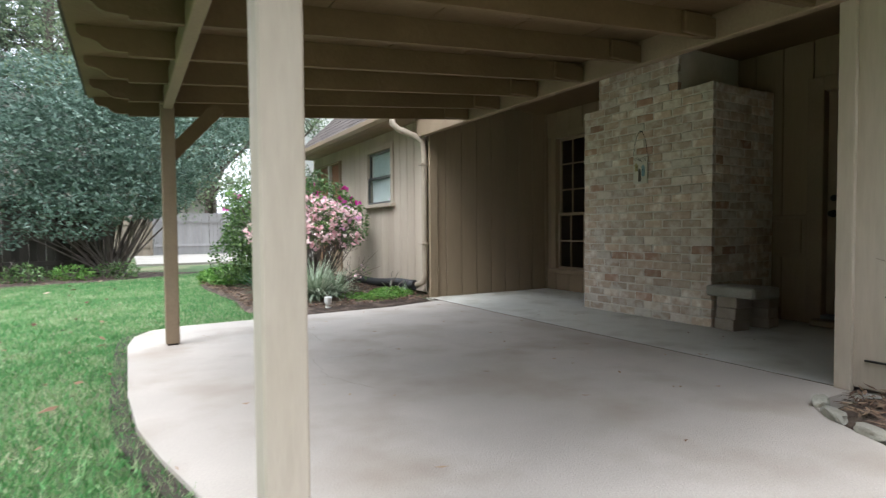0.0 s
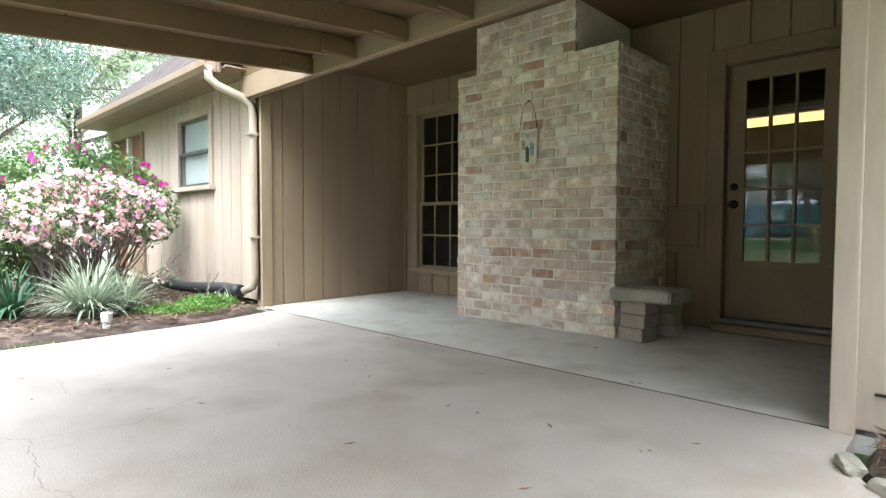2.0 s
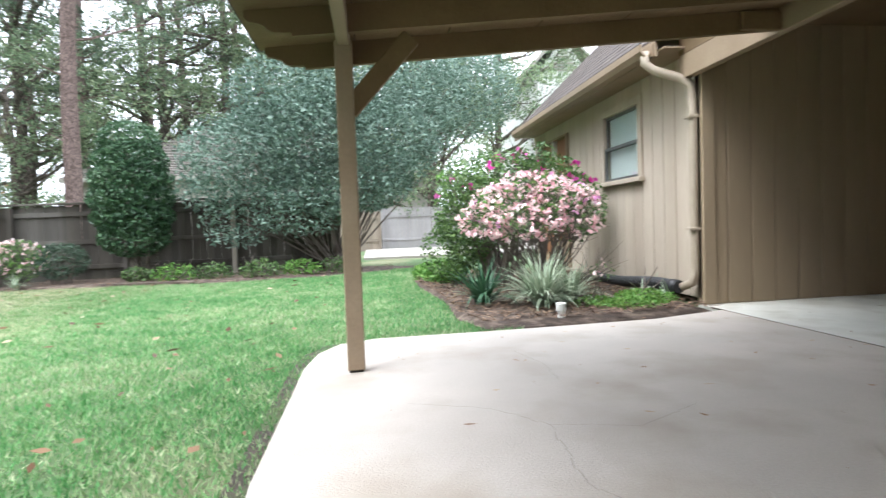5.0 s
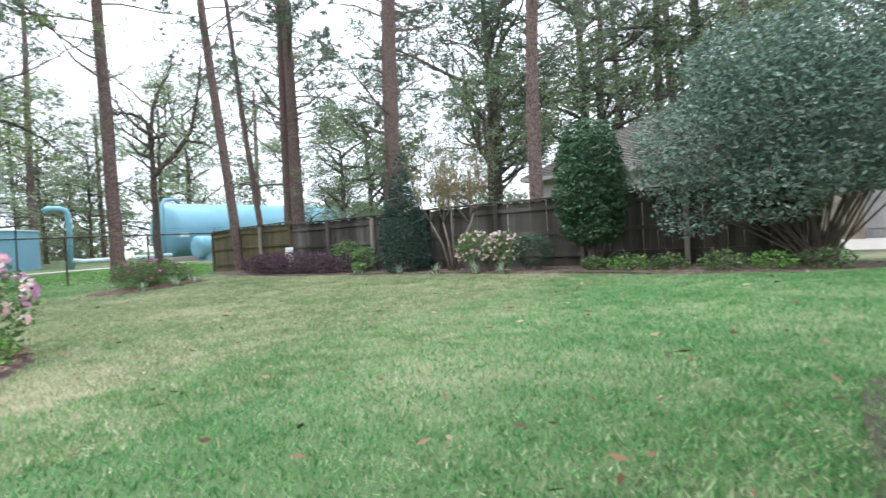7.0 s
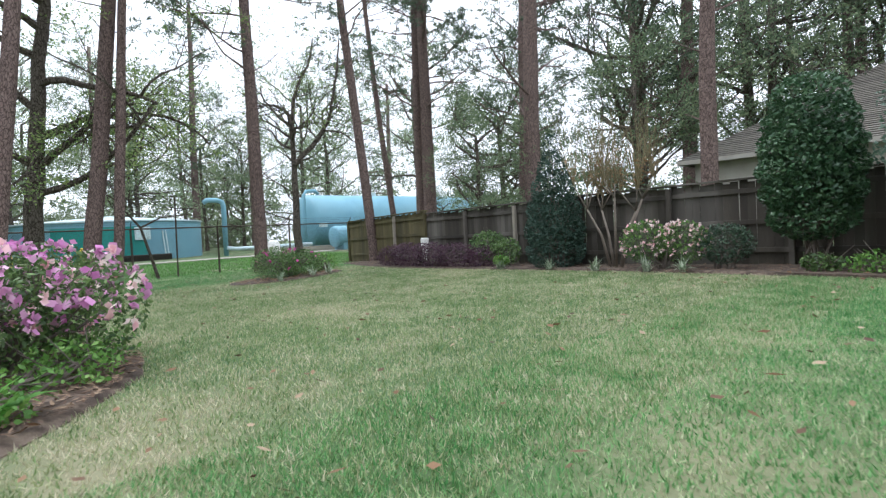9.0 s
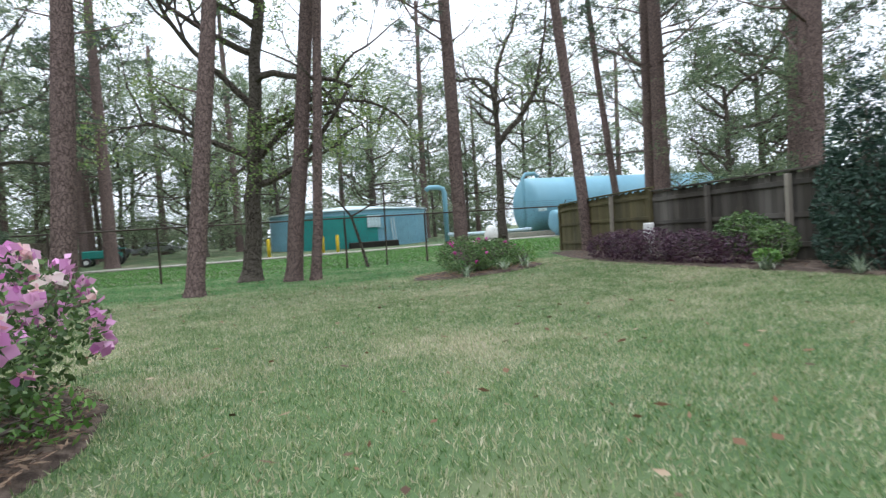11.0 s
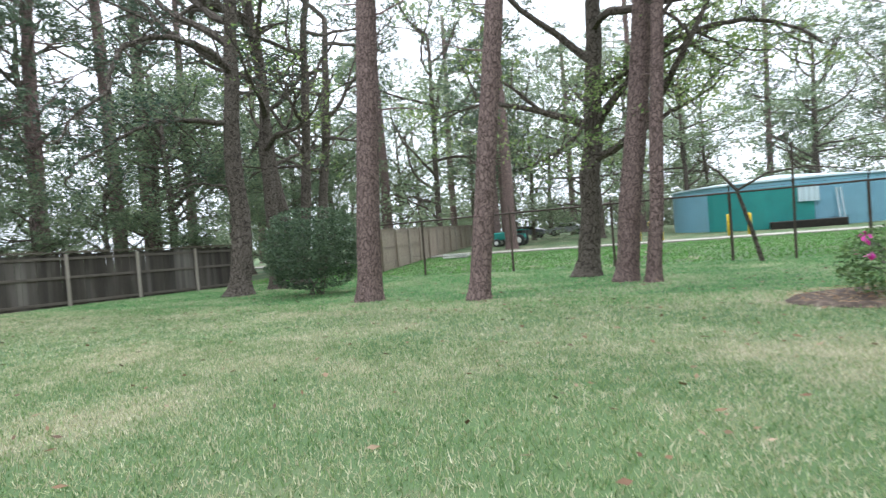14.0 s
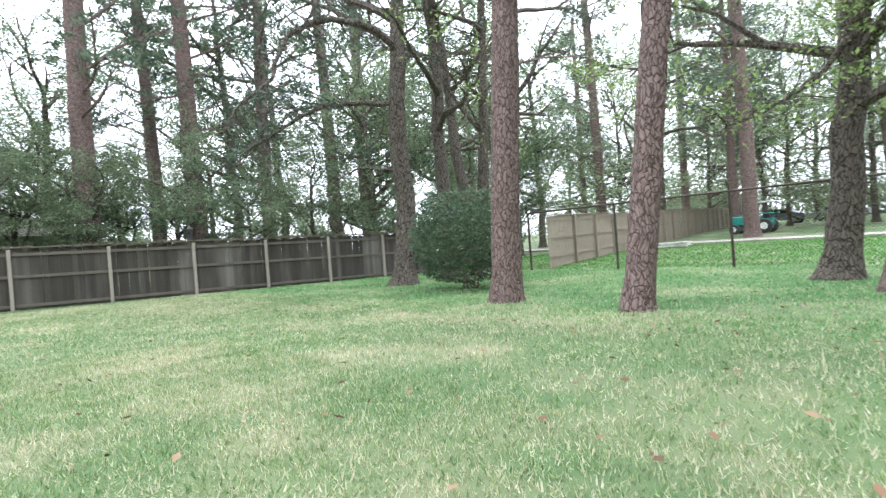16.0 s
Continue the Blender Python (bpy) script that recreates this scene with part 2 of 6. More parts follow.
M_PURPLE = ramped("purple_leaves", [(0.035, 0.015, 0.03), (0.075, 0.03, 0.055), (0.13, 0.075, 0.09)], 0.5, 2.0, through=0.15)
M_STRAP = ramped("striped_strap_leaves", [(0.16, 0.22, 0.13), (0.30, 0.36, 0.25), (0.46, 0.50, 0.38)], 0.5, 3.0, through=0.2)
M_LUSH = ramped("lush_grass_blades", [(0.06, 0.19, 0.053), (0.10, 0.27, 0.083), (0.165, 0.345, 0.12), (0.28, 0.40, 0.185), (0.46, 0.48, 0.30)], 0.7, 0.5, through=0.3, patch=3.5)
M_MEADOW = ramped("meadow_grass", [(0.06, 0.19, 0.03), (0.10, 0.27, 0.05), (0.17, 0.35, 0.085)], 0.7, 0.3, through=0.3, patch=2.0)
M_GRASS = ramped("grass_blades", [(0.10, 0.18, 0.062), (0.18, 0.27, 0.10), (0.31, 0.355, 0.175), (0.45, 0.43, 0.275), (0.58, 0.525, 0.385)], 0.7, 0.5, through=0.3, patch=3.5)
M_DRYLEAF = ramped("dry_leaves", [(0.16, 0.085, 0.04), (0.28, 0.16, 0.08), (0.42, 0.30, 0.18)], 0.8, 2.0)
M_STONE = material("edging_stone", (0.28, 0.26, 0.215), (0.37, 0.345, 0.285), 0.9, 6, 60, 0.7, stain=(0.25, 0.26, 0.20), vary=0.12)
M_BLACKPIPE = material("black_corrugated_plastic", (0.02, 0.02, 0.021), (0.035, 0.035, 0.036), 0.5, 6, 60, 0.1)
M_WHITE = material("white_plastic", (0.72, 0.71, 0.67), (0.78, 0.77, 0.74), 0.5, 6, 60, 0.1)
M_BLUE = material("pale_blue_tank_paint", (0.17, 0.36, 0.46), (0.215, 0.42, 0.52), 0.5, 0.6, 8, 0.1, stain=(0.18, 0.35, 0.42), stain_scale=0.25)
M_BLUEROOF = material("tank_roof_paint", (0.50, 0.62, 0.66), (0.58, 0.69, 0.72), 0.5, 0.6, 8, 0.1)
M_TEAL = material("teal_shade_cloth", (0.02, 0.22, 0.20), (0.03, 0.27, 0.24), 0.7, 1.2, 30, 0.2)
M_YELLOW = material("yellow_bollard_paint", (0.75, 0.53, 0.02), (0.8, 0.58, 0.04), 0.5, 5, 40, 0.1)
M_STEEL = material("galvanised_steel", (0.16, 0.16, 0.155), (0.24, 0.24, 0.23), 0.5, 8, 60, 0.1, metal=0.7)
M_DARKMETAL = material("dark_metal", (0.03, 0.028, 0.025), (0.05, 0.047, 0.043), 0.4, 8, 60, 0.1, metal=0.8)
M_GRAVEL = material("gravel_drive", (0.32, 0.29, 0.255), (0.40, 0.37, 0.325), 0.95, 2, 40, 0.7)
M_GLASS = glass("window_glass", (0.92, 0.96, 0.95), 0.0)
M_BLIND = material("window_blind", (0.76, 0.82, 0.80), (0.80, 0.85, 0.83), 0.6, 3, 40, 0.1)
# room surfaces kept near black: the dimness indoors is in their colour
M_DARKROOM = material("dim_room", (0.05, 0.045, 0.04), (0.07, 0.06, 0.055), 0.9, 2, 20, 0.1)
M_DOORWOOD = material("varnished_wood", (0.24, 0.10, 0.045), (0.30, 0.14, 0.065), 0.5, 3, 30, 0.2, stretch=(1, 1, 0.1))
M_NEIGHBOUR = material("neighbour_siding", (0.33, 0.30, 0.26), (0.40, 0.37, 0.33), 0.8, 2, 30, 0.2)


# ---- building helpers ----
def smooth(a, b, v):
    u = min(1.0, max(0.0, (v - a) / (b - a)))
    return u * u * (3 - 2 * u)


def ground_z(x, y):
    """The lie of the land: level by the house, falling gently westwards, rising again beyond the wire fence."""
    z = 0.0175 * min(x + 1, 0) if x > -27 else -0.455 + min(0.0145 * (-27 - x), 0.7)
    return z * (1 - 0.6 * smooth(8, 13, y) * smooth(-27, -20, x)) - 0.03


def mesh_from(name, bm, mat, smooth_shade=False):
    me = bpy.data.meshes.new(name)
    bm.to_mesh(me)
    bm.free()
    me.materials.append(mat)
    if smooth_shade:
        me.polygons.foreach_set("use_smooth", [True] * len(me.polygons))
    return me


def part(name, bm, mat, parent=None, label="", smooth_shade=False):
    ob = new(name, bm if isinstance(bm, bpy.types.Mesh) else mesh_from(name, bm, mat, smooth_shade))
    ob.parent = parent
    return tagged(ob, label)


def thing(name, label, category, group="", at=(0, 0, 0), kind=""):
    ob = new(name)
    ob.location = at
    ob.empty_display_size = 0.2
    return tagged(ob, label, category, group, kind)


def block(bm, x0, x1, y0, y1, z0, z1, bevel=0.0, m=None):
    mx = Matrix.Translation(((x0 + x1) / 2, (y0 + y1) / 2, (z0 + z1) / 2)) @ Matrix.Diagonal((x1 - x0, y1 - y0, z1 - z0, 1))
    r = bmesh.ops.create_cube(bm, size=1, matrix=(m @ mx) if m else mx)
    if bevel:
        es = list({e for v in r["verts"] for e in v.link_edges})
        bmesh.ops.bevel(bm, geom=es, offset=bevel, segments=1, affect="EDGES")
    return bm


def blk(*a, **k):
    return block(bmesh.new(), *a, **k)


def tube(bm, pts, radii, segs=8, cap=True, wob=0.0, rnd=None):
    """A tapering limb along the points."""
    pts = [Vector(p) for p in pts]
    rings = []
    side = None
    for i, p in enumerate(pts):
        d = (pts[min(i + 1, len(pts) - 1)] - pts[max(i - 1, 0)]).normalized()
        if side is None:
            side = d.orthogonal().normalized()
        side = (side - d * side.dot(d)).normalized()
        up = d.cross(side)
        r = radii[i] if isinstance(radii, (list, tuple)) else radii
        ring = []
        for k in range(segs):
            a = 2 * math.pi * k / segs
            q = r * (1 + (wob * (rnd.random() - 0.5) if rnd else 0))
            ring.append(bm.verts.new(p + (side * math.cos(a) + up * math.sin(a)) * q))
        rings.append(ring)
    for a, b in zip(rings, rings[1:]):
        for k in range(segs):
            bm.faces.new((a[k], a[(k + 1) % segs], b[(k + 1) % segs], b[k]))
    if cap and segs > 2:
        bm.faces.new(rings[-1])
        bm.faces.new(rings[0][::-1])
    return bm


def slab_poly(bm, pts, z0, z1):
    """A flat plate with an outline of (x, y) points, counter-clockwise."""
    lo = [bm.verts.new((x, y, z0)) for x, y in pts]
    hi = [bm.verts.new((x, y, z1)) for x, y in pts]
    bm.faces.new(hi)
    bm.faces.new(lo[::-1])
    for i in range(len(pts)):
        j = (i + 1) % len(pts)
        bm.faces.new((lo[i], lo[j], hi[j], hi[i]))
    return bm


def quads_mesh(name, corners, mat):
    """A mesh of loose four-sided leaves from an array (n, 4, 3)."""
    n = len(corners)
    me = bpy.data.meshes.new(name)
    me.vertices.add(n * 4)
    me.vertices.foreach_set("co", np.ascontiguousarray(corners, dtype=np.float32).ravel())
    me.loops.add(n * 4)
    me.loops.foreach_set("vertex_index", np.arange(n * 4, dtype=np.int32))
    me.polygons.add(n)
    me.polygons.foreach_set("loop_start", np.arange(0, n * 4, 4, dtype=np.int32))
    me.polygons.foreach_set("loop_total", np.full(n, 4, dtype=np.int32))
    me.update(calc_edges=True)
    me.validate()
    me.materials.append(mat)
    return me


def leaf_quads(rng, centres, length, width, droop=0.0, up=0.0, spread=0.35):
    """Pointed leaves at the centres, turned at random; length and width vary by spread."""
    n = len(centres)
    d = rng.normal(size=(n, 3))
    d[:, 2] = d[:, 2] * (1 - abs(up)) + up - droop
    d /= np.linalg.norm(d, axis=1)[:, None]
    s = np.cross(d, rng.normal(size=(n, 3)))
    s /= np.linalg.norm(s, axis=1)[:, None]
    ln = length * (1 + spread * (rng.random(n) * 2 - 1))[:, None]
    wd = width * (1 + spread * (rng.random(n) * 2 - 1))[:, None]
    c = np.asarray(centres)
    return np.stack([c - d * ln / 2, c + s * wd / 2 - d * ln * 0.08, c + d * ln / 2, c - s * wd / 2 - d * ln * 0.08], axis=1)


def in_blobs(rng, blobs, n, hollow=0.55):
    """Points in a set of lumps (x, y, z, rx, ry, rz), thicker towards their skins."""
    b = np.array(blobs, dtype=float)
    w = b[:, 3] * b[:, 4] * b[:, 5]
    i = rng.choice(len(b), n, p=w / w.sum())
    d = rng.normal(size=(n, 3))
    d /= np.linalg.norm(d, axis=1)[:, None]
    r = (hollow ** 3 + (1 - hollow ** 3) * rng.random(n)) ** (1 / 3)
    return b[i, :3] + d * r[:, None] * b[i, 3:]


# ---- the setting ----
def ground_sheet():
    """One sheet of land to the horizon, finely divided near the garden."""
    xs = sorted(set([-900, -500, -300, -200, -140, -100] + list(range(-80, -28, 4)) + [v * 0.8 for v in range(-35, 6)] + [8, 14, 24, 40, 80, 160, 400, 900]))
    ys = sorted(set([-900, -400, -200, -100, -60, -40] + [v * 0.8 for v in range(-20, 31)] + [30, 40, 60, 100, 200, 400, 900]))
    bm = bmesh.new()
    grid = [[bm.verts.new((x, y, ground_z(x, y) - (0.05 if x > -0.2 and y < 5.9 and x < 12 and y > -9 else 0))) for y in ys] for x in xs]
    for i in range(len(xs) - 1):
        for j in range(len(ys) - 1):
            bm.faces.new((grid[i][j], grid[i + 1][j], grid[i + 1][j + 1], grid[i][j + 1]))
    return tagged(part("ground", bm, M_GROUND, smooth_shade=True), "grassy garden ground with worn straw patches", "ground", kind="structure")


ground_sheet()
PATIO = [(0.2, 2.0), (0.1, 2.42), (0.02, 2.85), (-0.02, 3.5), (-0.02, 5.0), (0.03, 5.4), (0.16, 5.66), (0.42, 5.78), (1.6, 5.82), (2.7, 5.9), (3.44, 6.12),
         (3.44, 1.5), (3.1, 1.5), (2.85, 1.36), (2.68, 1.05), (2.5, 0.5), (2.3, -0.3), (1.9, -0.8), (1.2, -0.9), (0.55, -0.5), (0.25, 0.4), (0.2, 1.2)]
tagged(part("patio", slab_poly(bmesh.new(), PATIO[::-1], -0.12, 0.0), M_SLAB), "pale tan concrete patio slab with hairline cracks", "patio", kind="structure")
tagged(part("porch_floor", blk(3.452, 5.62, 1.0, 6.5, -0.12, -0.004), M_PORCH), "grey-green concrete porch floor, swept but stained", "floor", kind="structure")


def bed(name, pts, label):
    """A low mound of mulch inside an outline."""
    bm = bmesh.new()
    top = [bm.verts.new((x, y, ground_z(x, y) + 0.008)) for x, y in pts]
    cx, cy = sum(p[0] for p in pts) / len(pts), sum(p[1] for p in pts) / len(pts)
    rim = [bm.verts.new((cx + (x - cx) * 1.02, cy + (y - cy) * 1.02, ground_z(x, y) - 0.05)) for x, y in pts]
    mid = [bm.verts.new((cx + (x - cx) * 0.9, cy + (y - cy) * 0.9, ground_z(x, y) + 0.05)) for x, y in pts]
    for i in range(len(pts)):
        j = (i + 1) % len(pts)
        bm.faces.new((rim[i], rim[j], top[j], top[i]))
        bm.faces.new((top[i], top[j], mid[j], mid[i]))
    bm.faces.new(mid)
    bmesh.ops.recalc_face_normals(bm, faces=bm.faces)
    return tagged(part(name, bm, M_DIRT), label, "flower bed", kind="structure")


def round_bed(cx, cy, rx, ry, n=26, seed=1):
    r = random.Random(seed)
    return [(cx + rx * math.cos(a) * (1 + 0.06 * r.uniform(-1, 1)), cy + ry * math.sin(a) * (1 + 0.06 * r.uniform(-1, 1))) for a in (2 * math.pi * k / n for k in range(n))]


BED_HOUSE = [(1.3, 5.98), (3.4, 6.1), (3.5, 7.5), (3.5, 10.5), (2.6, 11.4), (1.5, 11.2), (1.05, 10.4), (1.05, 9.3), (1.2, 7.6), (1.15, 6.6)]
BED_NORTH = [(1.4, 13.7), (-4, 13.75), (-9, 13.8), (-15, 14.5), (-21, 15.9), (-20.5, 14.6), (-17, 13.3), (-14, 12.7), (-10, 12.6), (-7, 12.5), (-4, 12.1), (-2.3, 11.7), (-0.6, 11.9), (0.6, 12.6)]
BED_ISLAND = [(-3.6, 1.2), (-3.9, 2.1), (-4.6, 2.75), (-5.4, 3.4), (-6.3, 4.0), (-7.1, 4.2), (-8.0, 4.12), (-8.7, 3.7), (-8.9, 2.9), (-8.3, 2.0), (-7.0, 1.3), (-5.2, 0.8)]
BED_FAR = round_bed(-16.4, 10.3, 1.1, 1.7, seed=3)
BED_SOUTH = [(2.75, 1.05), (2.9, 1.3), (3.1, 1.42), (3.42, 1.42), (3.42, -3.0), (2.4, -3.0), (2.45, -0.4)]
bed("flower_bed_house", BED_HOUSE, "dark mulch bed against the house wall")
bed("flower_bed_fence", BED_NORTH, "brown mulch bed along the wooden fence")
bed("flower_bed_island", BED_ISLAND[::-1], "dark mulch island bed in the lawn")
bed("flower_bed_far", BED_FAR, "round mulch bed in the far lawn")
bed("flower_bed_wall", BED_SOUTH[::-1], "narrow mulch bed edged with stones")
# soil edge between slab and lawn
tagged(part("patio_edge", slab_poly(bmesh.new(), [(-0.06, 2.75), (0.12, 2.0), (0.22, 2.0), (0.0, 2.9), (-0.03, 3.5), (-0.03, 5.0), (0.02, 5.42), (0.15, 5.68), (0.42, 5.8), (1.6, 5.85), (1.6, 5.93), (0.4, 5.87), (0.06, 5.75), (-0.08, 5.45), (-0.11, 5.0), (-0.11, 3.4)], -0.1, -0.022), M_EDGE), "bare soil trench round the patio slab", "edging", kind="structure")
tagged(part("driveway", blk(0.2, 14, 16.8, 23.0, -0.1, 0.03), M_GRAVEL), "pale concrete driveway beyond the garden", "driveway", kind="structure")
tagged(part("gravel_track", slab_poly(bmesh.new(), [(-42.5, -40), (-39.5, -40), (-40, 8), (-44.5, 40), (-47.5, 40), (-42.5, 8)], -0.6, -0.215), M_GRAVEL), "pale gravel service track", "road", kind="structure")


# ---- the house ----
def boarded_wall(name, label, axis, at, a0, a1, z0, z1, out, step=0.245, holes=(), thick=0.12, paint=None):
    """A wall of upright boards with grooves between them. axis: the wall runs along x or y, its outer face at `at`, facing `out`."""
    back, face = at - out * thick, at - out * 0.018
    bm = bmesh.new()
    zs = sorted({z0, z1, *[h[2] for h in holes], *[h[3] for h in holes]})
    cuts = sorted({a0, a1, *[h[0] for h in holes], *[h[1] for h in holes]})

    def solid(u, w):
        return not any(h[0] < u < h[1] and h[2] < w < h[3] for h in holes)

    for u0, u1 in zip(cuts, cuts[1:]):
        for w0, w1 in zip(zs, zs[1:]):
            if solid((u0 + u1) / 2, (w0 + w1) / 2):
                lo, hi = min(back, face), max(back, face)
                block(bm, *((u0, u1, lo, hi) if axis == "x" else (lo, hi, u0, u1)), w0, w1)
    wall = tagged(part(name, bm, M_TRIM), label, "wall", kind="structure")
    meshes = {}
    n = int((a1 - a0) / step) + 1
    for i in range(n):
        u0, u1 = a0 + i * step, min(a0 + (i + 1) * step - 0.012, a1)
        if u1 - u0 < 0.03:
            continue
        mid = (u0 + u1) / 2
        spans = [(z0, z1)]
        for h in holes:
            if h[0] - step * 0.3 < mid < h[1] + step * 0.3:
                spans = [s for a, b in spans for s in ((a, min(b, h[2])), (max(a, h[3]), b)) if s[1] - s[0] > 0.03]
        for w0, w1 in spans:
            key = (round(u1 - u0, 3), round(w1 - w0, 3))
            if key not in meshes:
                b = bmesh.new()
                w, h = key
                block(b, *((-w / 2, w / 2, -0.018, 0) if axis == "x" else (-0.018, 0, -w / 2, w / 2)), 0, h, bevel=0.004)
                if out < 0:
                    bmesh.ops.scale(b, vec=(1, -1, 1) if axis == "x" else (-1, 1, 1), verts=b.verts)
                    bmesh.ops.reverse_faces(b, faces=b.faces)
                meshes[key] = mesh_from("siding_board", b, paint or M_SIDING)
            o = part("siding_board", meshes[key], None, wall)
            o.location = (mid, at, w0) if axis == "x" else (at, mid, w0)
    return wall


XW = 5.5
boarded_wall("wall_porch_side", "tan grooved-board wall closing the porch", "x", 6.46, 3.5, 5.62, 0.0, 2.6, -1, paint=M_SIDING_SHADED)
boarded_wall("wall_porch_back", "tan grooved-board wall at the back of the porch", "y", XW, 0.6, 6.46, 0.0, 2.62, -1, step=0.27, paint=M_SIDING_SHADED,
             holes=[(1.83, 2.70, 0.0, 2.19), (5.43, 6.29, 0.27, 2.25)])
boarded_wall("wall_wing", "tan vertical board wall of the house wing", "y", 3.5, 6.48, 11.6, 0.05, 2.4, -1, step=0.23, holes=[(7.61, 8.67, 1.28, 2.2), (9.98, 11.42, 0.1, 2.2)])
boarded_wall("wall_front", "tan rough-sawn board wall beside the porch", "y", 3.44, -8.0, 1.53, 0.02, 2.3, -1, step=0.34)
boarded_wall("wall_porch_end", "shaded board wall at the end of the porch", "x", 0.9, 3.46, 5.5, 0.0, 2.6, 1, paint=M_SIDING_SHADED)
tagged(part("corner_board", blk(3.412, 3.455, 1.50, 1.585, 0.0, 2.12, bevel=0.004), M_SIDING), "tan corner board of the porch opening", "trim", kind="structure")
tagged(part("wall_band", blk(3.42, 3.44, -8, 1.44, 0.172, 0.181), M_DARKMETAL), "dark metal flashing strip low on the wall", "trim", kind="structure")
tagged(part("porch_jamb", blk(3.456, 3.56, 1.53, 1.58, 0.0, 2.12, bevel=0.003), M_SIDING), "tan painted edge of the wall", "trim", kind="structure")
tagged(part("corner_board_wing", blk(3.478, 3.6, 6.435, 6.475, 0.0, 2.4, bevel=0.005), M_SIDING_SHADED), "tan corner board of the wing", "trim", kind="structure")
tagged(part("porch_ceiling", blk(3.3, 5.62, 0.6, 6.5, 2.6, 2.66), M_BEAM), "dark brown boarded porch ceiling", "ceiling", kind="structure")
tagged(part("header_beam", blk(3.36, 3.436, 0.4, 6.6, 2.12, 2.34, bevel=0.006), M_TRIM), "long tan painted header beam across the porch opening", "beam", kind="structure")
tagged(part("soffit_band", blk(3.36, 3.436, 0.4, 6.6, 2.342, 2.66), M_BEAM), "brown board above the header beam", "trim", kind="structure")
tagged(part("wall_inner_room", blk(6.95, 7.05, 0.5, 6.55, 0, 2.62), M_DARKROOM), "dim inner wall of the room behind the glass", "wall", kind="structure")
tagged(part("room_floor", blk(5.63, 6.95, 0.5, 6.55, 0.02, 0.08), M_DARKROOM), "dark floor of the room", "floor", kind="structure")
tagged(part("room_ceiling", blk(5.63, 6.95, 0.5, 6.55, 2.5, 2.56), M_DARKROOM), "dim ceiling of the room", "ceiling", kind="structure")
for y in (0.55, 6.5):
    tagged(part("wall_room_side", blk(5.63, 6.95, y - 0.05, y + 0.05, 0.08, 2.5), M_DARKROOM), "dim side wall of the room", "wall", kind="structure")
# closing walls of the house, unseen from the garden
for nm, b in (("wall_back", (9.0, 9.1, -8, 11.6, 0, 2.4)), ("wall_south", (3.6, 9.0, -8.1, -8.0, 0, 2.4)), ("wall_north", (3.5, 9.0, 11.61, 11.7, 0, 2.4)), ("wall_entry", (3.9, 4.0, 9.9, 11.5, 0, 2.4))):
    tagged(part(nm, blk(*b), M_SIDING), "tan outer wall of the house", "wall", kind="structure")


def house_roof():
    """Low-pitched shingle roof: battens of shingle courses on a slope, with fascia, soffit and gutter."""
    roof = tagged(new("house_roof"), "brown composition-shingle roof with tan eaves", "roof", kind="structure")
    slope = 0.95
    for y0, y1, x0, z0 in ((6.5, 11.75, 3.12, 2.5), (-8.4, 6.5, 3.3, 2.7)):
        bm = bmesh.new()
        n = 26
        for k in range(n):
            a, b = k * 0.13, (k + 1) * 0.13 + 0.03
            y = y0 + (0.0 if k % 2 else -0.15)
            while y < y1:
                w = 0.30
                xa, xb = x0 + a, x0 + b
                lift = 0.012
                ya, yb = max(y, y0), min(y + w - 0.006, y1)
                if yb - ya > 0.02:
                    vs = [bm.verts.new(p) for p in ((xa, ya, z0 + a * slope + lift + 0.008), (xb, ya, z0 + b * slope + 0.004), (xb, yb, z0 + b * slope + 0.004), (xa, yb, z0 + a * slope + lift + 0.008),
                                                    (xa, ya, z0 + a * slope), (xa, yb, z0 + a * slope))]
                    bm.faces.new((vs[0], vs[1], vs[2], vs[3]))
                    bm.faces.new((vs[4], vs[0], vs[3], vs[5]))
                y += w
        tagged(part("shingles", bm, M_SHINGLE, roof), kind="stuff")
        deck = bmesh.new()
        vs = [deck.verts.new(p) for p in ((x0, y0, z0 - 0.02), (x0 + 3.4, y0, z0 + 3.4 * slope - 0.02), (x0 + 3.4, y1, z0 + 3.4 * slope - 0.02), (x0, y1, z0 - 0.02))]
        vt = [deck.verts.new(v.co + Vector((0, 0, 0.016))) for v in vs]
        deck.faces.new(vs[::-1])
        deck.faces.new(vt)
        for i in range(4):
            deck.faces.new((vs[i], vs[(i + 1) % 4], vt[(i + 1) % 4], vt[i]))
        part("roof_deck", deck, M_TRIM, roof)
        back = bmesh.new()
        xr, zr = x0 + 3.4, z0 + 3.4 * slope
        vs = [back.verts.new(p) for p in ((xr, y0, zr), (xr + 3.2, y0, zr - 3.2 * slope), (xr + 3.2, y1, zr - 3.2 * slope), (xr, y1, zr))]
        back.faces.new(vs)
        part("rear_slope", back, M_SHINGLE, roof)
        part("fascia", blk(x0 - 0.005, x0 + 0.03, y0 + 0.1, y1 - 0.05, z0 - 0.16, z0 - 0.022, bevel=0.004), M_TRIM, roof)
    part("soffit", blk(3.16, 3.62, 6.5, 11.7, 2.39, 2.408), M_TRIM, roof)
    for gy in (6.51, 11.65):
        gable = bmesh.new()
        vs = [gable.verts.new(p) for p in ((3.55, gy, 2.4), (9.7, gy, 2.4), (6.52, gy, 5.6))]
        gable.faces.new(vs)
        part("gable_end", gable, M_SIDING, roof)
    return roof


house_roof()


M_SPOUT = material("tan_gutter_paint", (0.38, 0.31, 0.235), (0.44, 0.365, 0.28), 0.5, 4, 50, 0.1)


